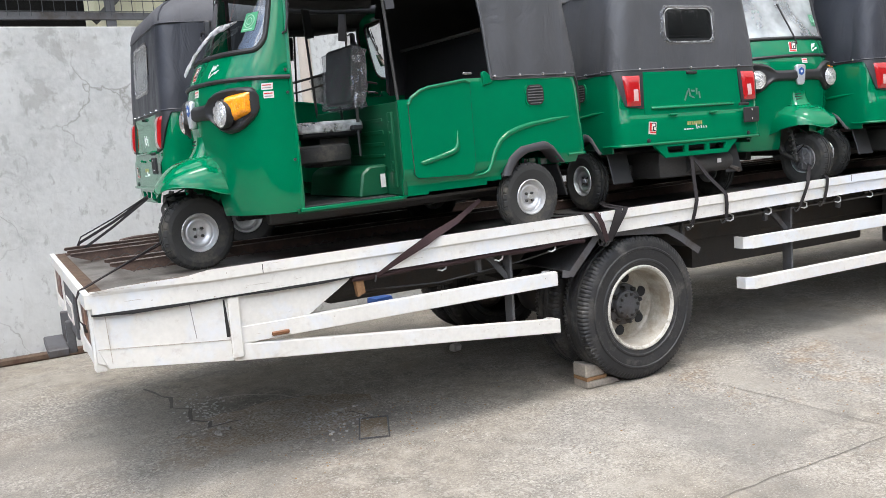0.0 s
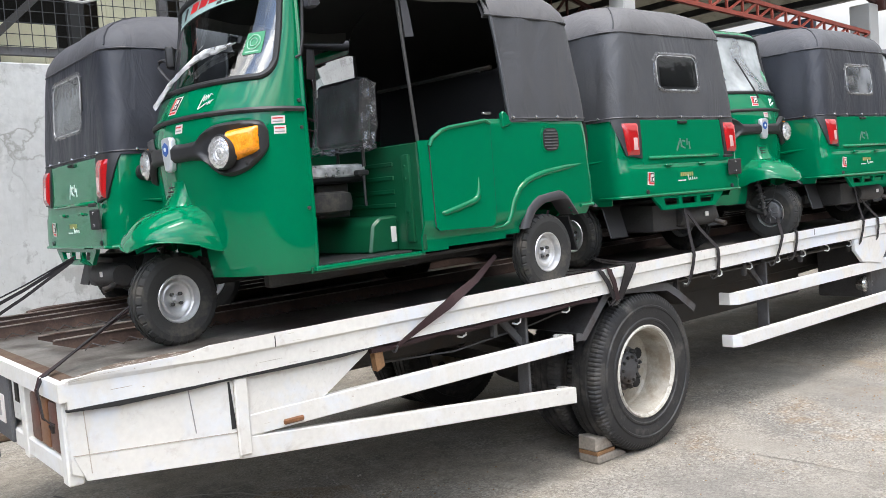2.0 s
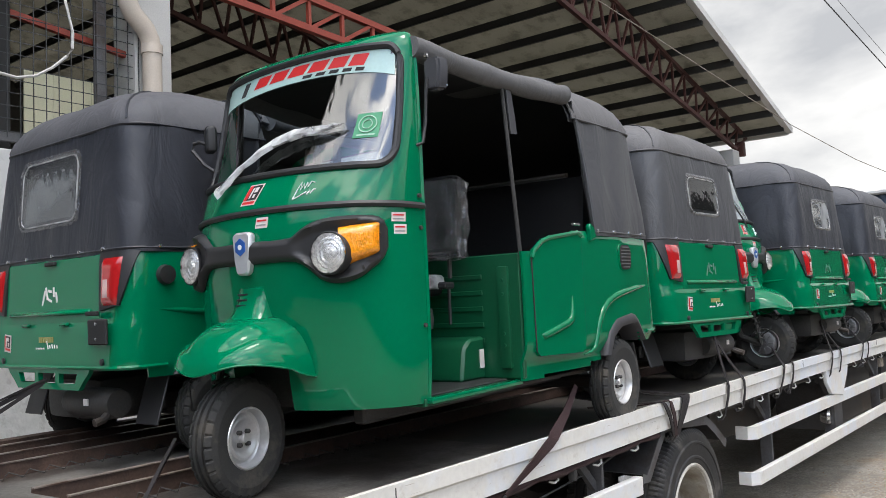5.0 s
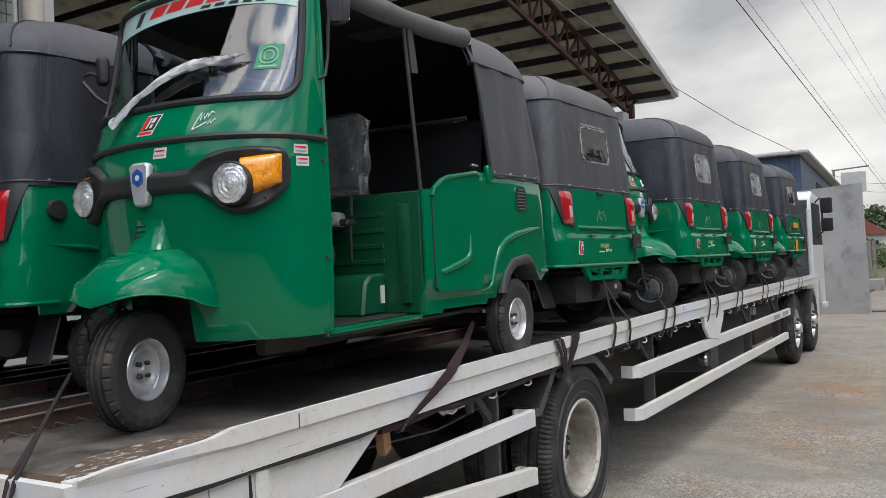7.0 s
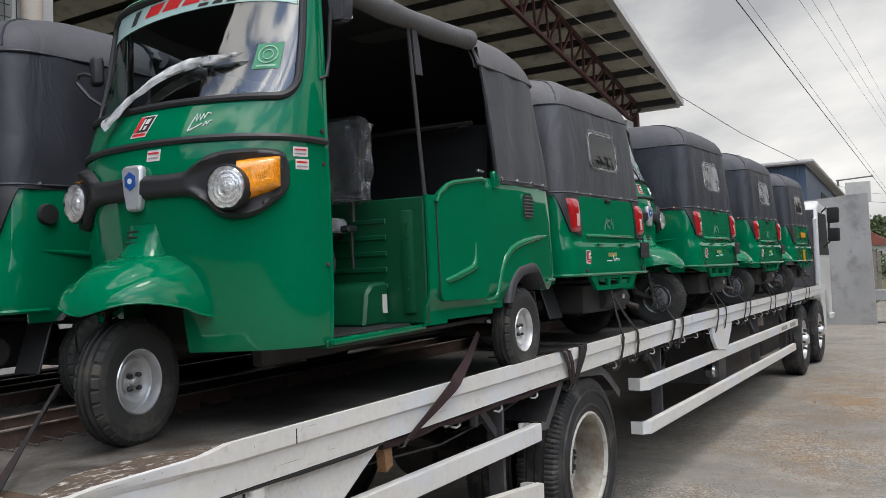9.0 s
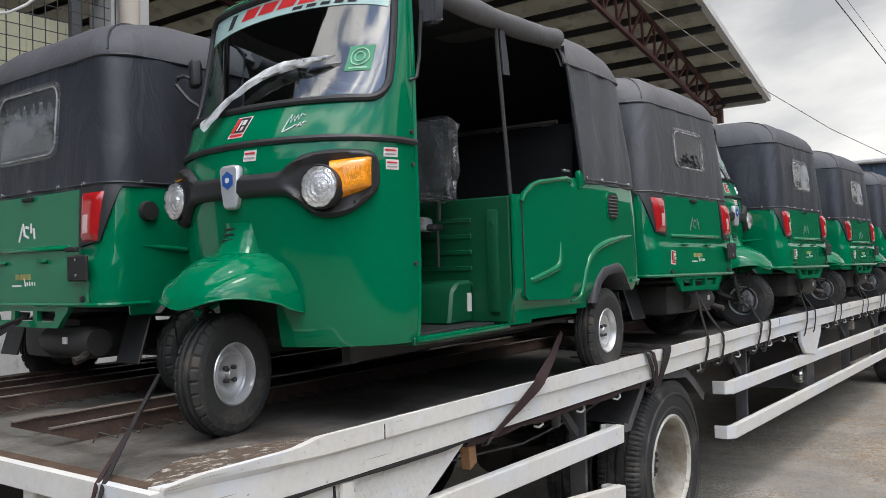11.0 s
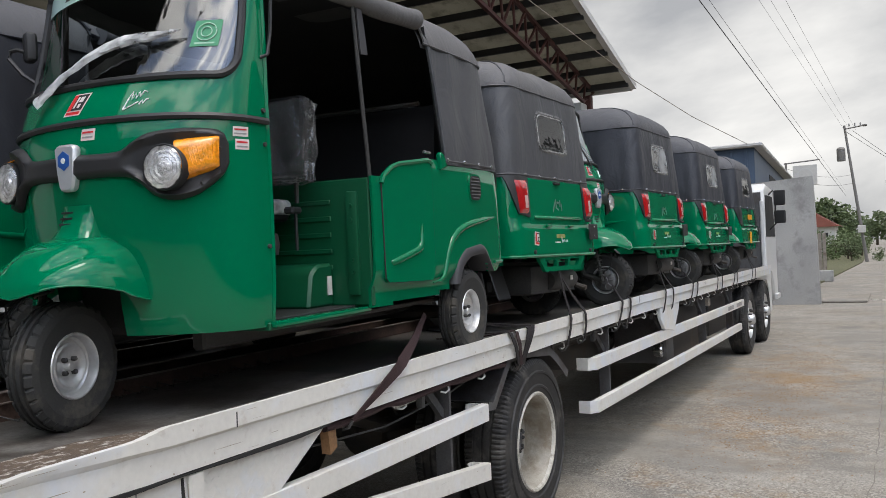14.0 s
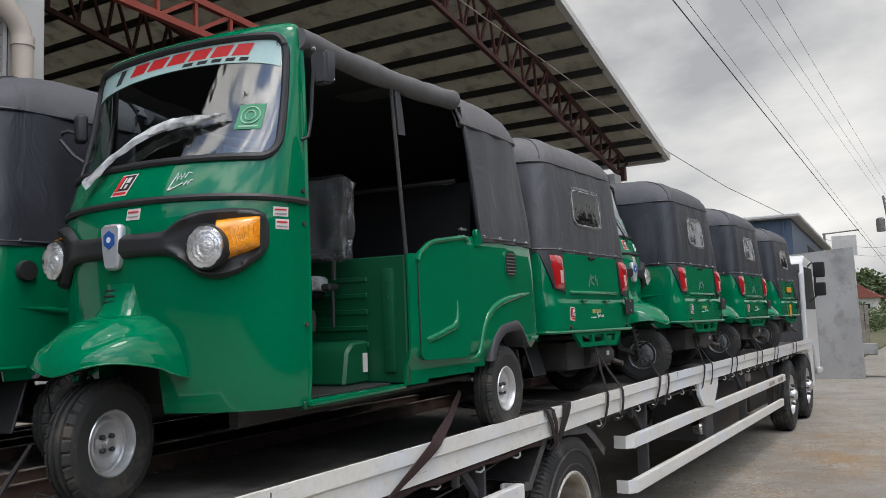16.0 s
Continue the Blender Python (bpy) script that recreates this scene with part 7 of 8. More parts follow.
# chips and scratches in the white paint
rc = random.Random(21)
verts, faces = [], []
for k in range(150):
    x = -2.75 + 13.0 * rc.random() ** 1.6
    zb = bed_z(x)
    face = rc.random()
    if face < 0.45:
        y, z = -0.0592, zb + rc.choice((0.004, 0.052, 0.054, rc.uniform(0.01, 0.05)))
        if x < -2.1:
            z = zb + rc.uniform(0.03, 0.042)
    elif face < 0.75:
        y, z = -0.0462, zb - rc.uniform(0.015, 0.085)
    else:
        if not -2.05 < x < -0.05:
            continue
        y = -0.0312
        z = rc.choice((0.862 + (x + 2.1) * 0.003, 0.775 - (x + 2.12) * 0.103)) - rc.uniform(0.012, 0.08)
    w, h = (rc.uniform(0.03, 0.14), rc.uniform(0.0005, 0.0012)) if rc.random() < 0.3 else (rc.uniform(0.002, 0.011), rc.uniform(0.001, 0.004))
    n = len(verts)
    for a in range(6):
        an = radians(60 * a)
        verts.append((x + w * math.cos(an) * rc.uniform(0.6, 1.2) / 2, y, z + h * math.sin(an) * rc.uniform(0.6, 1.2)))
    faces.append(tuple(range(n, n + 6)))
me = bpy.data.meshes.new("paint_wear")
me.from_pydata(verts, [], faces)
me.materials.append(CHIP)
ob = new("paint_wear", me)
ob.parent = truck
tagged(ob, "chips and scratches in white paint", kind="stuff")
for x in (-1.93, 0.35, 2.9, 5.6, 8.2):
    part("lip_joint", box((x, -0.0575, bed_z(x) + 0.03), (0.0035, 0.003, 0.05)), STEEL, truck)
for x0, z0, x1, z1 in ((-2.73, 1.03, -2.72, 0.79), (-2.13, 1.0, -2.13, 0.72), (-2.78, 0.868, -2.13, 0.803)):
    part("panel_seam", chord((x0, -0.0375, z0), (x1, -0.0375, z1), 0.003, None), CHIP, tb)

# ---- load ----


def trike_pose(x, y, heading):
    """On the bed, its rear axle's middle at x, y."""
    a = radians(heading)
    zr, zf = bed_z(x), bed_z(x + WHEELBASE * math.cos(a))
    pitch = -math.degrees(math.atan2(zf - zr, WHEELBASE))
    return pose(x, y, zr + 0.002 + TYRE_R - HUB_Z, 0, pitch, heading)


first = build_trike(trike_pose(-0.199, 0.61, 183))
first["label"] = "glossy green three-wheeled rickshaw with grey canvas hood, wiper still wrapped"
far = build_trike(trike_pose(-1.63, 1.9, 0), (0.265, 1.16, 1.47, 0.055), CLEAR_MILKY)
far["label"] = "green three-wheeled rickshaw with grey canvas hood beside another, head to tail"
for c in [c for c in far.children_recursive if c.name.startswith("lid_mark")]:
    c.material_slots[0].link = "OBJECT"
    c.material_slots[0].material = WHITE_INK
    c["label"] = "white script mark"
# a milky film clings to the lower part of its rear window, running up in teeth
rt = random.Random(12)
teeth = []
for k in range(41):
    y = 0.055 - 0.25 + 0.5 * k / 40
    tooth = (0.055 if (k // 3) % 2 else 0.012) + rt.uniform(0, 0.02)
    teeth.append([(-0.4515 - 0.0, y, 1.18), (-0.447, y, 1.26), (-0.441, y, 1.345 + (tooth if y < 0.12 else -0.02 + 0.09 * (0.31 - y) / 0.19))])
tf = [c for c in far.children_recursive if c.name.startswith("rear_window")][0]
film = part("window_film", loft(teeth), MILK, tf, "milky film", 0)
film.visible_shadow = False


def recover(o):
    """Swaps in the darker canvas on a rickshaw's hood and roof."""
    for c in o.children_recursive:
        for slot in c.material_slots:
            if slot.material in (CANVAS, CANVAS_TOP):
                swap = CANVAS_DARK if slot.material == CANVAS else CANVAS_TOP_DARK
                slot.link = "OBJECT"
                slot.material = swap


recover(far)
TAIL_HEAD, NOSE_HEAD = 87.0, 263.6
TAILS = ((1.325, 0.51), (3.883, 0.42), (6.43, 0.425), (9.15, 0.45))
NOSES = ((2.815, 2.04), (5.38, 2.02), (7.93, 2.02))
for i, (x, y) in enumerate(TAILS):
    o = copy_thing(first, trike_pose(x, y, TAIL_HEAD))
    o["label"] = "green three-wheeled rickshaw standing across the truck bed, tail outwards"
    if i:
        recover(o)
    if i in (1, 2):
        for c in [c for c in o.children_recursive if c.name.startswith("rear_window")]:
            c.material_slots[0].link = "OBJECT"
            c.material_slots[0].material = CLEAR_PALE
    if i == 3:
        o["label"] = "older green rickshaw with orange stickers standing across the truck bed"
        for c in [c for c in o.children_recursive if c.name.startswith(("lens", "reversing_lens", "tail_sticker", "sticker_", "maker"))]:
            bpy.data.objects.remove(c)
        part("orange_sticker", box((-0.5, 0.0, 0.86), (0.006, 0.3, 0.075), 0.002), ORANGE_INK, o, "orange reflective strip")
        part("orange_sticker", box((-0.515, 0.06, 0.56), (0.006, 0.13, 0.17), 0.002), ORANGE_INK, o, "orange square sticker")
for i, (x, y) in enumerate(NOSES):
    o = copy_thing(first, trike_pose(x, y, NOSE_HEAD))
    o["label"] = "green three-wheeled rickshaw standing across the truck bed, nose outwards"
    recover(o)
    # pale glass with the sky's glare put into its haze
    for c in [c for c in o.children_recursive if c.name.startswith("windscreen") and not c.name.startswith("windscreen_")]:
        c.material_slots[0].link = "OBJECT"
        c.material_slots[0].material = SCREEN_GLARE
    for c in [c for c in o.children_recursive if c.name.startswith(("wiper", "film"))]:
        bpy.data.objects.remove(c)
    part("wiper", tube([cab_point(3, 1.16, 0.02), cab_point(2, 1.24, 0.03), cab_point(0, 1.5, 0.02)], 0.007, 5), BLACK, o, "upright black wiper")

# ---- lashing straps ----


def strap(points, width=0.045, material=STRAP, side=(1, 0, 0), label="dark webbing strap lashed over the truck's side"):
    t = thing("lashing_strap", label, "strap", group="lashing straps")
    part("webbing", ribbon(points, width, 0.005, side), material, t)
    hx = Vector(points[-1])
    part("hook", tube([hx, hx + Vector((0, 0.02, -0.03)), hx + Vector((0.01, 0.05, -0.04)), hx + Vector((0, 0.06, -0.01))], 0.006, 6), GREY_STEEL, t)
    return t


EDGE = -0.062


# a spare length folded along the underside of the side beam
t = thing("lashing_strap", "spare dark webbing folded along the underside of the truck's side beam", "strap", group="lashing straps")
part("webbing", tube([(-1.42 + 0.11 * k, -0.02 + 0.006 * math.sin(2.1 * k), bed_z(-1.42 + 0.11 * k) - 0.112 - 0.006 * math.sin(1.3 * k)) for k in range(16)], [0.016 + 0.003 * math.sin(2.7 * k) for k in range(16)], 7), STRAP_RED, t)


def over_side(x_top, y_top, z_top, x_lip, x_end, drop=0.13, width=0.03, material=STRAP):
    z = bed_z(x_lip)
    strap([(x_top, y_top, z_top), ((x_top + x_lip) / 2, (y_top + EDGE) / 2, (z_top + z + 0.07) / 2 - 0.02), (x_lip, EDGE - 0.002, z + 0.066), (x_lip + (x_end - x_lip) * 0.12, EDGE - 0.01, z + 0.045), ((x_lip + x_end) / 2, EDGE - 0.008, z - 0.02), (x_end, EDGE + 0.01, z - drop)], width, material)


over_side(-0.5, 0.05, 1.38, -0.91, -1.278, 0.115, [0.022, 0.036, 0.05, 0.052, 0.042, 0.016], STRAP_RED)
over_side(0.12, 0.4, 1.24, 0.22, 0.37, 0.13)
over_side(0.05, 0.3, 1.2, 0.30, 0.40, 0.14, 0.035, STRAP_RED)
over_side(0.75, 0.45, 1.24, 0.50, 0.42, 0.14, 0.05)
over_side(0.8, 0.6, 1.26, 0.56, 0.44, 0.12, 0.035)
for x, _ in TAILS:
    over_side(x - 0.07, 0.02, 1.53, x - 0.12, x - 0.16)
    over_side(x - 0.05, 0.03, 1.52, x + 0.16, x + 0.18, 0.12)
for x, _ in NOSES:
    over_side(x - 0.2, 0.1, 1.42, x - 0.44, x - 0.52)
    over_side(x - 0.18, 0.1, 1.40, x - 0.22, x - 0.24, 0.12)
for k, (p, q) in enumerate((((-2.16, 1.87, 1.53), (-2.585, 2.47, 1.243)), ((-2.16, 1.89, 1.515), (-2.6, 2.46, 1.2)), ((-2.165, 1.9, 1.505), (-2.64, 2.24, 1.145)))):
    strap([p, (Vector(p) + Vector(q)) / 2 + Vector((0, 0, -0.01)), q, (q[0] - 0.03, q[1] + 0.01, q[2] - 0.06)], (0.009, 0.02, 0.018)[k], STRAP, (0, 0, 1), "dark webbing strap from a tail bumper to the bed's corner")
for k in range(2):
    strap([(-2.2, 0.8 + 0.01 * k, 1.33 - 0.02 * k), (-2.45, 0.55, 1.25 - 0.008 * k), (-2.815, 0.16 + 0.03 * k, 1.142), (-2.835, 0.15 + 0.03 * k, 1.1), (-2.835, 0.1 + 0.02 * k, 1.0), (-2.82, 0.03, 0.985)], 0.012, (STRAP, STRAP_RED)[k], (0, 1, 0.2), "dark webbing strap from a front wheel over the tail")

# ---- things on the ground ----
ck = thing("wheel_chock", "rough wooden block wedged under the truck's rear tyre", "wheel chock")
part("wedge", prism([(0.27, 0.0), (0.57, 0.0), (0.5, 0.045), (0.43, 0.05), (0.27, 0.05)], "y", 0.07, 0.23, bevel=0.008), WOOD, ck)
part("band", box((0.355, 0.15, 0.064), (0.175, 0.152, 0.024), 0.003), STAINED_WOOD, ck, "brown wooden layer")
part("block", prism([(0.262, 0.077), (0.43, 0.077), (0.4, 0.15), (0.265, 0.172)], "y", 0.075, 0.225, bevel=0.01), WOOD, ck)
for x, y, s in ((0.13, 1.67, 0.11), (-1.0, 3.5, 0.12)):
    tr = thing("litter", "small pale scrap of packaging lying on the ground", "litter")
    part("scrap", box((x, y, 0.03), (s, s * 0.6, 0.06), 0.012, rot=(8, 6, 30)), STICKER, tr)
bl = thing("blue_container", "small blue plastic container on the ground behind the truck", "container")
part("body", box((0.48, 3.98, 0.06), (0.24, 0.18, 0.12), 0.03, rot=(0, 0, 15), seg=2), BLUE_PLASTIC, bl)
for x, y in ((-0.75, 3.6), (-0.62, 3.75)):
    bt = thing("wood_offcut", "short brown wood offcut lying behind the truck", "wood offcut", group="offcuts")
    part("block", box((x, y, 0.09), (0.2, 0.14, 0.18), 0.01, rot=(0, 0, 25)), WOOD, bt)

rng = random.Random(7)


def stones(name, label, n, cx, cy, sx, sy, smin, smax, material):
    verts, faces = [], []
    for _ in range(n):
        x, y = cx + rng.gauss(0, 1) * sx, cy + rng.gauss(0, 1) * sy
        s = rng.uniform(smin, smax) * rng.uniform(0.5, 1)
        base = len(verts)
        for k in range(5):
            a = 2 * math.pi * k / 5 + rng.uniform(-0.3, 0.3)
            verts.append((x + s * math.cos(a) * rng.uniform(0.7, 1.1), y + s * math.sin(a) * rng.uniform(0.7, 1.1), -0.002))
        for k in range(5):
            v = verts[base + k]
            verts.append((x + (v[0] - x) * 0.6, y + (v[1] - y) * 0.6, s * rng.uniform(0.35, 0.7)))
        for k in range(5):
            m_ = (k + 1) % 5
            faces.append((base + k, base + m_, base + 5 + m_, base + 5 + k))
        faces.append(tuple(base + 5 + k for k in range(5)))
    me = bpy.data.meshes.new(name)
    me.from_pydata(verts, [], faces)
    me.materials.append(material)
    return tagged(new(name, me), label, "rubble", kind="stuff")


r0 = random.Random(11)
ring_pts = [(-1.62 + (0.6 + 0.1 * r0.random()) * math.cos(k * 0.2618) * (1 + 0.12 * math.sin(3 * k)), 0.92 + (0.4 + 0.08 * r0.random()) * math.sin(k * 0.2618), 0.003) for k in range(24)]
me = bpy.data.meshes.new("worn_patch")
me.from_pydata(ring_pts + [(-1.6, 0.92, 0.005)], [], [(k, (k + 1) % 24, 24) for k in range(24)])
me.materials.append(HOLLOW)
tagged(new("worn_patch", me), "dark worn hollow in the concrete with loose crumbs", "worn patch", kind="structure")
stones("rubble", "pale broken concrete crumbs round a worn hollow in the yard", 700, -1.6, 0.85, 0.42, 0.36, 0.004, 0.016, STONE)
stones("rubble", "pale broken concrete chunks lying in a worn hollow", 14, -2.06, 0.99, 0.06, 0.05, 0.018, 0.04, STONE)
stones("rubble", "small heap of concrete crumbs on a hollow's rim", 220, -1.68, 1.04, 0.1, 0.1, 0.006, 0.02, STONE)
stones("rubble", "grey flaked crumbs along a hollow's rim", 260, -1.38, 0.72, 0.13, 0.14, 0.006, 0.02, GREY_CONCRETE)
stones("rubble", "crumbs strewn along a cracked edge in the concrete", 160, -2.0, 1.45, 0.1, 0.22, 0.005, 0.018, GREY_CONCRETE)
cover = thing("drain_cover", "small square steel drain cover set flush in the concrete", "drain cover", pose(-1.21, 0.35, 0, 0, 0, -23))
part("cover_plate", box((0, 0, 0.002), (0.17, 0.36, 0.008), 0.003), HOLLOW, cover)
for x, y, w, d in ((0.092, 0, 0.01, 0.39), (-0.092, 0, 0.01, 0.39), (0, 0.19, 0.172, 0.01), (0, -0.19, 0.172, 0.01)):
    part("cover_frame", box((x, y, 0.003), (w, d, 0.012), 0.002), GREY_STEEL, cover)
stones("grit", "loose grit scattered over the yard", 2600, 1.5, -0.9, 3.2, 1.6, 0.002, 0.007, STONE)
stones("dry_litter", "dry brown leaf crumbs drifted over the concrete", 4500, 6.2, -0.75, 2.2, 0.4, 0.002, 0.011, DRY)
stones("dry_litter", "dry brown leaf crumbs drifted under the truck's side", 300, -1.2, 0.35, 0.5, 0.25, 0.003, 0.01, DRY)
stones("kerb_rubble", "line of pale broken stones across the road", 260, 20.7, -3.6, 0.12, 2.2, 0.02, 0.09, STONE)


def seam(name, label, pts, width, material, seed):
    """A thin ragged line lying on the ground."""
    r = random.Random(seed)
    path = []
    for a, c in zip(pts, pts[1:]):
        a, c = Vector(a), Vector(c)
        n = max(2, int((c - a).length / 0.12))
        side = Vector((-(c - a).y, (c - a).x)).normalized()
        for k in range(n):
            path.append((a.lerp(c, k / n) + side * r.gauss(0, 0.006), width * r.uniform(0.35, 1.5)))
    vs, fs = [], []
    for i, (q, w) in enumerate(path):
        d = (path[min(i + 1, len(path) - 1)][0] - path[max(i - 1, 0)][0]).normalized()
        sd = Vector((-d.y, d.x)) * w / 2
        vs += [(q.x + sd.x, q.y + sd.y, 0.004), (q.x - sd.x, q.y - sd.y, 0.004)]
        if i:
            fs.append((2 * i - 2, 2 * i - 1, 2 * i + 1, 2 * i))
    me = bpy.data.meshes.new(name)
    me.from_pydata(vs, [], fs)
    me.materials.append(material)
    return tagged(new(name, me), label, "joint", kind="structure")


JOINT = mat("filled_joint", (0.165, 0.15, 0.128), 0.95, vary=0.3, scale=12, bump=0)
CRACK = mat("dark_joint", (0.11, 0.1, 0.09), 0.95, vary=0.3, scale=12, bump=0)
seam("slab_joint", "dark joint between the yard's concrete slabs", [(-6, -1.66), (1.0, -1.66), (2.5, -1.76), (7.3, -1.76), (27, -1.44), (60, -1.1)], 0.007, JOINT, 1)
seam("slab_joint", "dark joint across the yard's concrete slabs", [(0.95, 0.2), (1.0, -0.5), (1.06, -1.57), (1.08, -1.85)], 0.006, JOINT, 2)
seam("hollow_rim", "pale crumbling rim of a worn hollow", [(-1.95, 1.72), (-1.7, 1.68), (-1.45, 1.46), (-1.3, 1.1), (-1.24, 0.82), (-1.28, 0.56)], 0.02, STONE, 8)
seam("ground_crack", "ragged crack in the worn concrete", [(-2.28, 2.4), (-2.2, 2.08), (-2.15, 2.0), (-2.2, 1.72), (-2.08, 1.6), (-2.14, 1.32), (-2.04, 1.2), (-2.1, 0.98)], 0.024, CRACK, 3)
seam("ground_crack", "ragged crack in the worn concrete", [(-2.3, 1.05), (-1.9, 1.1), (-1.5, 0.85), (-1.2, 0.74), (-1.1, 0.45)], 0.012, CRACK, 4)
seam("slab_joint", "dark joint across the yard's concrete slabs", [(5.9, 0.5), (6.0, -1.75)], 0.008, CRACK, 5)
seam("slab_joint", "dark joint across the yard's concrete slabs", [(11.0, 0.5), (11.1, -1.7)], 0.008, CRACK, 6)

# ---- distance ----
part("verge", prism([(30, 0.6), (58, 0.1), (110, 1.0), (240, 4), (240, 60), (30, 60)], "z", 0.0, 0.05), MOSS, None, "rough grass verge beside the road", kind="structure", category="verge")
part("far_verge", prism([(44, -9.5), (240, -5.5), (240, -90), (44, -60)], "z", 0.0, 0.05), MOSS, None, "rough grass beyond the road", kind="structure", category="verge")
bb = thing("blue_shed", "blue-grey sheet-metal building with a low pale roof edge", "building")
part("wall", prism([(24, 1.9), (40, 2.75), (40, 10), (24, 10)], "z", 0, 4.65), BLUE_SHEET, bb)
part("roof", prism([(23.7, 1.62), (40.3, 2.4), (40.3, 10.3), (23.7, 10.3)], "z", 4.66, 4.78, bevel=0.03), WHITE_CONC, bb, "dull metal roof edge")
for k in range(16):
    part("wall_rib", box((23.97, 2.15 + 0.45 * k, 2.3), (0.05, 0.08, 4.6), 0.01), BLUE_SHEET, bb)
part("wall_opening", prism([(30, 2.2), (36, 2.52), (36, 2.56), (30, 2.24)], "z", 2.4, 4.2), BLACK, bb)
sg = thing("sign_board", "faded pale sign board on a thin post", "sign")
part("board", box((45, 2.25, 5.15), (0.06, 1.2, 1.1), 0.02), HOUSE, sg)
part("sign_ring", lathe([(0.32, 44.95), (0.36, 44.945), (0.4, 44.95)], 24, "x", None, (0, 2.25, 5.15)), WHITE_CONC, sg)
part("sign_post", tube([(45.1, 3.2, 0), (45.1, 3.2, 5.9)], 0.06, 8), POLE_MAT, sg)
part("sign_arm", tube([(45.1, 3.3, 5.85), (45.1, 1.5, 5.95)], 0.04, 6), POLE_MAT, sg)


def pole(x, y, lean, h, r=0.115):
    p = thing("utility_pole", "leaning grey utility pole with cross arms and a transformer can", "utility pole", group="utility poles")
    part("shaft", tube([(x, y, 0), (x, y + lean * 0.5, h * 0.5), (x, y + lean, h)], [r, r * 0.85, r * 0.65], 10), POLE_MAT, p)
    part("cross_arm", tube([(x, y + lean, h - 0.25), (x, y + lean - 1.2, h - 0.1)], 0.05, 6), POLE_MAT, p)
    part("lamp_head", box((x, y + lean - 1.25, h - 0.1), (0.3, 0.3, 0.14), 0.05), POLE_MAT, p)
    part("transformer", lathe([(0.001, 0), (0.26, 0.02), (0.28, 0.1), (0.28, 0.85), (0.2, 0.95), (0.001, 1.0)], 14, "z", None, (x, y + lean * 0.78 + 0.5, h * 0.74)), POLE_MAT, p)
    for k in range(3):
        part("insulator", lathe([(0.001, 0), (0.05, 0.02), (0.05, 0.2), (0.001, 0.24)], 8, "z", None, (x, y + lean - 0.3 - 0.35 * k, h - 0.1)), GREY_INK, p)
    part("meter_box", box((x - 0.2, y + lean * 0.22, h * 0.24), (0.25, 0.5, 0.5), 0.03), HOUSE, p)
    return p


pole(59.7, -0.14, 1.05, 9.4)
for x, y, h in ((118.0, -1.6, 9.0), (150.0, -8.5, 9.0), (131.0, -4.9, 6.0)):
    p = thing("utility_pole", "plain grey far-off utility pole", "utility pole", group="utility poles")
    part("shaft", tube([(x, y, 0), (x, y + 0.5, h)], [0.16, 0.1], 8), POLE_MAT, p)


def wire(a, c, r=0.012, sag=0.0, label="thin black overhead wire between poles"):
    w = thing("overhead_wire", label, "wire", group="overhead wires")
    a, c = Vector(a), Vector(c)
    pts = [a.lerp(c, k / 24) - Vector((0, 0, sag * 4 * (k / 24) * (1 - k / 24))) for k in range(25)]
    part("wire", tube(pts, r * 0.8, 5), WIRE, w)


def past(p, q, x):
    """The point at x on the line through p and q."""
    f = (x - p[0]) / (q[0] - p[0])
    return tuple(p[i] + (q[i] - p[i]) * f for i in range(3))


for p, q, r in (((59.7, 1.0, 4.6), (8.7, 1.27, 6.58), 0.014), ((59.7, 1.0, 4.9), (8.75, 1.09, 6.56), 0.006), ((59.7, 0.85, 9.0), (14.5, 1.3, 8.48), 0.006), ((59.7, 0.55, 9.0), (14.6, 1.0, 8.44), 0.006), ((59.7, 0.2, 9.0), (14.7, 0.6, 8.36), 0.006)):
    wire(p, past(p, q, -12.0), r)
for y in (0.85, 0.4):
    wire((59.7, y, 9.0), (150, -8.2, 8.6), 0.02)
wire((59.7, 0.6, 6.0), (45.1, 3.2, 5.6), 0.012, 0.3)
wire((59.7, 0.6, 5.4), (40, 3.0, 4.9), 0.012, 0.3)
rope = thing("roof_rope", "pale rope drawn from the shed roof to the blue shed", "rope")
part("rope", tube([(5.5, 3.32, 6.05), (15.75, 3.38, 5.62), (19.0, 2.75, 5.1), (23.8, 2.05, 4.75)], 0.009, 6), WOOD, rope)

house = thing("house", "pale house with a red roof behind shrubs", "house")
part("wall", box((122, 8.2, 1.7), (8, 6, 3.4)), HOUSE, house)
loops = [[(117.4, 4.6, 3.3), (126.6, 4.6, 3.3)], [(119, 8.2, 5.6), (125, 8.2, 5.6)], [(117.4, 11.8, 3.3), (126.6, 11.8, 3.3)]]
bm = loft(loops)
bmesh.ops.solidify(bm, geom=bm.faces[:], thickness=0.15)
part("roof", bm, TILE_RED, house, "red hipped roof")
part("hip", prism([(4.6, 3.3), (11.8, 3.3), (8.2, 5.6)], "x", 117.4, 117.9), TILE_RED, house)
for y in (6.6, 9.2):
    part("window", box((117.96, y, 1.9), (0.08, 1.2, 1.2)), BLACK, house)
part("yard_wall", box((100, 7.6, 0.9), (0.3, 5.5, 1.8)), HOUSE, house)
fp = thing("gate_fence", "short brown fence behind the grey wall", "fence")
for k in range(8):
    part("slat", box((32.0, 0.55 + 0.16 * k, 0.95), (0.05, 0.13, 1.9), 0.01), WOOD, fp)
part("fence_base", box((31.9, 0.7, 0.22), (0.3, 0.9, 0.44), 0.03), GREY_CONCRETE, fp)


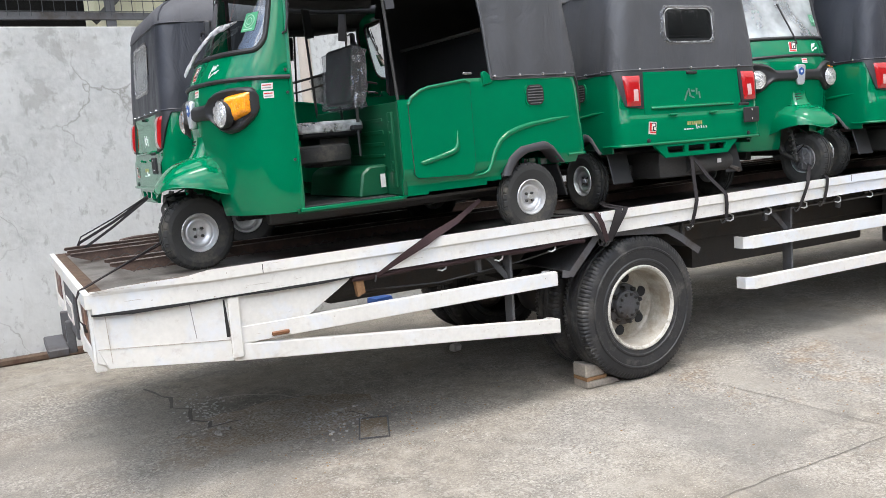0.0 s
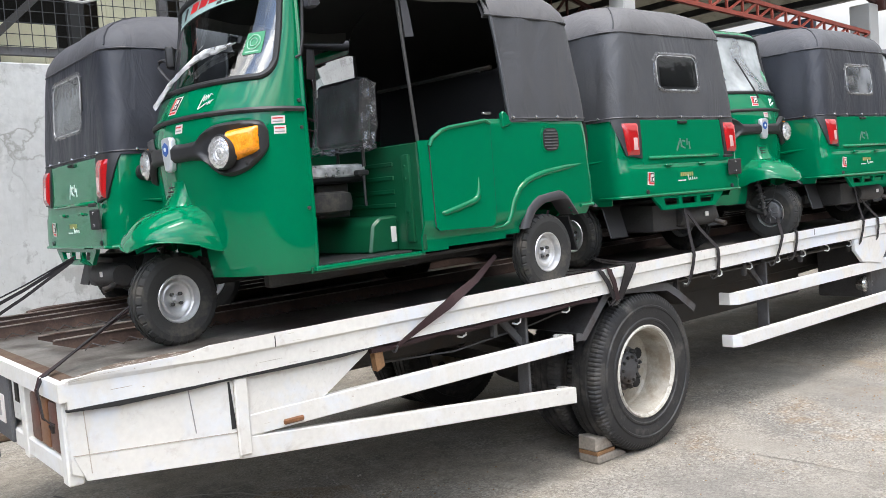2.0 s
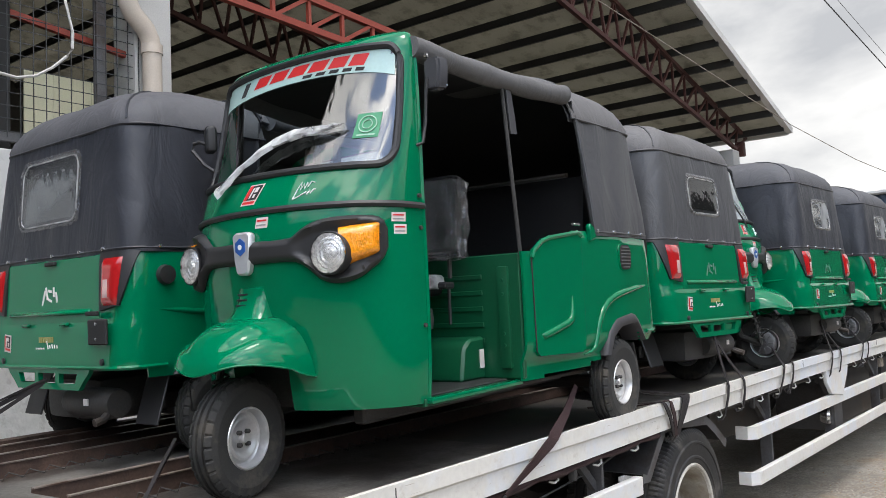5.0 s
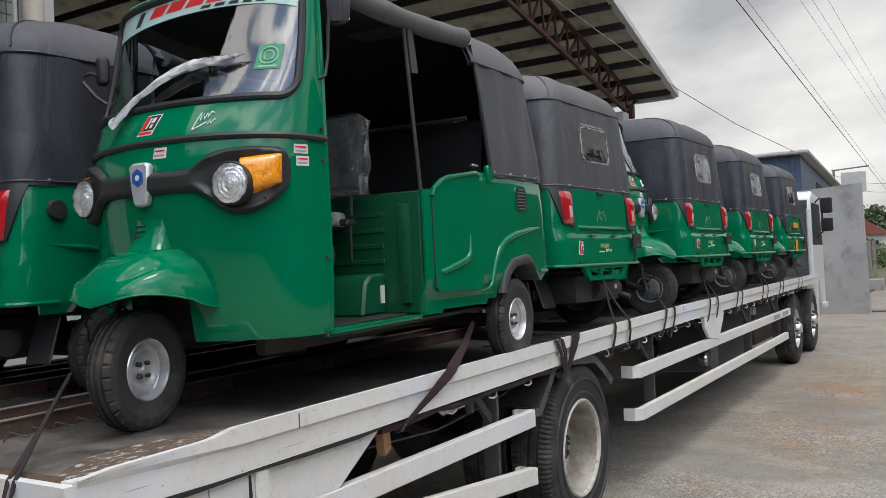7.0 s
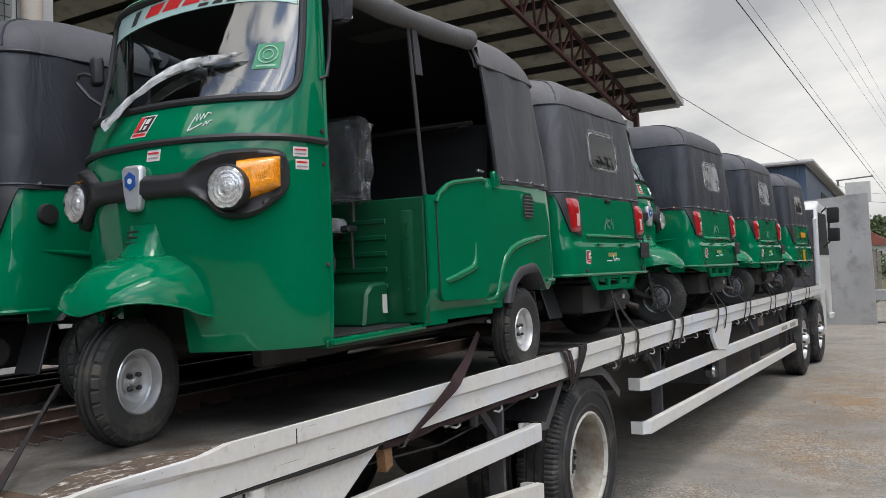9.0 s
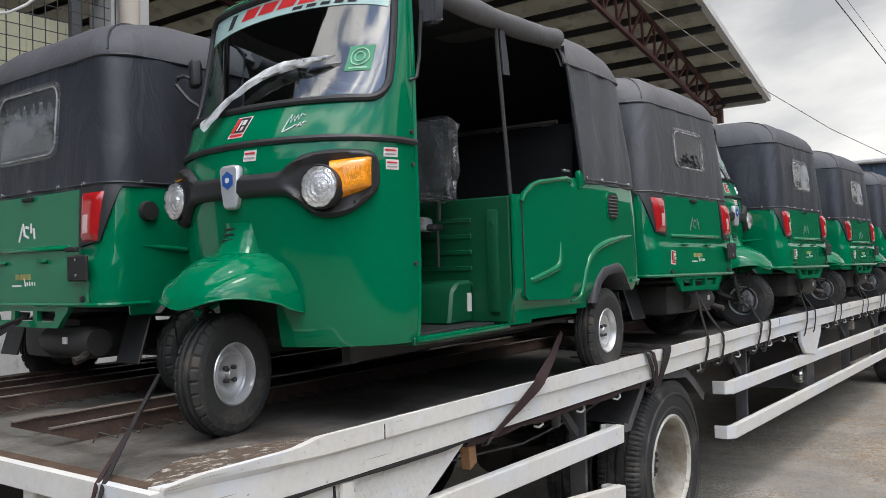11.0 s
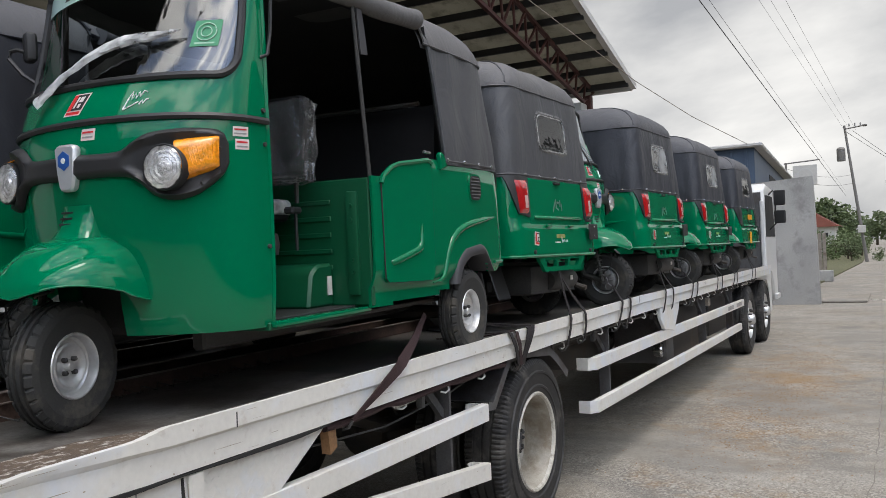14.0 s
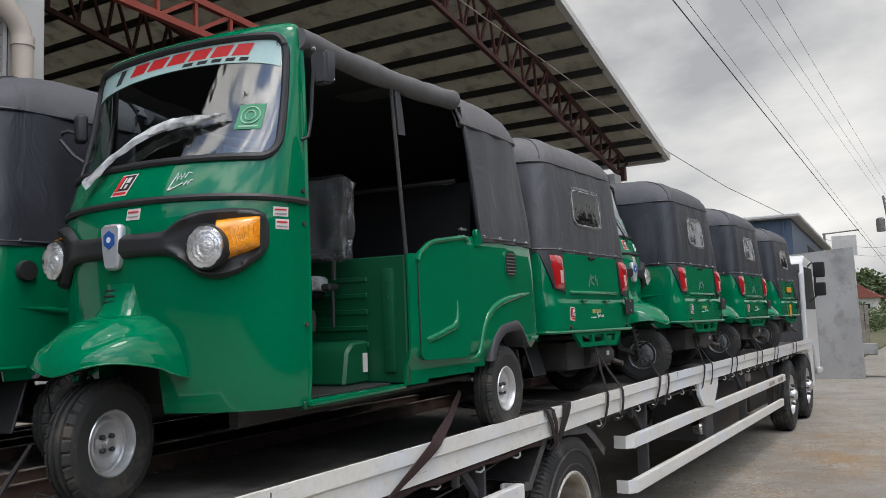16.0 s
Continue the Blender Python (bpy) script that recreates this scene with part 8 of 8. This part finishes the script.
def tree(x, y, h, spread, seed, leaves=900, shrub=False):
    r = random.Random(seed)
    t = thing("shrub" if shrub else "tree", "dense green roadside shrub with uneven outline" if shrub else "broad dark green roadside tree with gaps in its crown", "shrub" if shrub else "tree", group="roadside greenery")
    bm = tube([(x, y, 0), (x + 0.1, y, h * 0.3), (x, y + 0.15, h * 0.65)], [0.05 * h, 0.035 * h, 0.012 * h], 7)
    for k in range(5):
        a = r.uniform(0, 6.28)
        bm = tube([(x, y, h * (0.25 + 0.08 * k)), (x + spread * 0.5 * math.cos(a), y + spread * 0.5 * math.sin(a), h * (0.5 + 0.08 * k))], [0.02 * h, 0.006 * h], 5, bm)
    part("trunk", bm, BARK, t)
    clumps = [(x + r.gauss(0, 0.4) * spread, y + r.gauss(0, 0.4) * spread, h * (r.uniform(0.15, 0.95) if shrub else r.uniform(0.4, 0.95)), spread * r.uniform(0.22, 0.45)) for _ in range(16)]
    vs, fs = [], []
    for _ in range(leaves):
        cx, cy, cz, cr = r.choice(clumps)
        d = Vector((r.gauss(0, 1), r.gauss(0, 1), r.gauss(0, 0.8))).normalized() * cr * r.uniform(0.5, 1.05)
        c = Vector((cx, cy, max(0.1, cz))) + d
        s = spread * r.uniform(0.05, 0.1)
        u = Vector((r.gauss(0, 1), r.gauss(0, 1), r.gauss(0, 0.6))).normalized()
        v = u.cross(Vector((r.gauss(0, 1), r.gauss(0, 1), r.gauss(0, 1)))).normalized()
        n = len(vs)
        vs += [c + u * s, c + v * s * 0.55, c - u * s, c - v * s * 0.55 + u * s * 0.2]
        fs.append((n, n + 1, n + 2, n + 3))
    me = bpy.data.meshes.new("crown")
    me.from_pydata([tuple(p) for p in vs], [], fs)
    me.materials.append(LEAF)
    o = new("crown", me)
    o.parent = t
    tagged(o, kind="stuff")
    return t


for k, (x, y, h, s) in enumerate(((172, -6.5, 8.2, 5.0), (165, -11.5, 7.0, 5.0), (178, -17, 8, 6), (190, 1.5, 6, 5), (205, -2.0, 7.0, 5), (150, 4.5, 4.6, 3.5), (185, -26, 12, 8), (180, -38, 12, 9), (210, 12, 10, 8), (220, -50, 14, 10))):
    tree(x, y, h, s, 20 + k, 1300)
for k, (x, y, h, s) in enumerate(((62, 0.9, 1.3, 0.9), (68, 1.4, 1.5, 1.2), (74, 2.6, 1.9, 1.5), (84, 2.4, 2.2, 1.8), (92, 1.8, 1.8, 1.8), (104, 2.4, 3.0, 2.2), (61, -0.9, 0.9, 0.6), (80, 0.8, 1.6, 1.2), (70, -6.6, 1.6, 1.4), (66, 3.2, 2.2, 1.6))):
    tree(x, y, h, s, 50 + k, 700, True)
# unseen dark walls behind the camera, added to darken the paint's reflections
part("wall_street", box((-31, -9.6, 1.9), (68, 0.3, 3.8), 0.01), DARK_BACKDROP, None, "unseen dark wall across the street, added for reflections", kind="structure", category="wall")
part("wall_street_tall", box((44, -9.6, 3.1), (82, 0.3, 6.2), 0.01), DARK_BACKDROP, None, "taller unseen dark wall across the street, added for reflections", kind="structure", category="wall")

part("wall_street_end", box((-14.0, -2.7, 3.2), (0.3, 13.6, 6.4), 0.01), DARK_BACKDROP, None, "unseen dark wall closing the yard behind, added for reflections", kind="structure", category="wall")
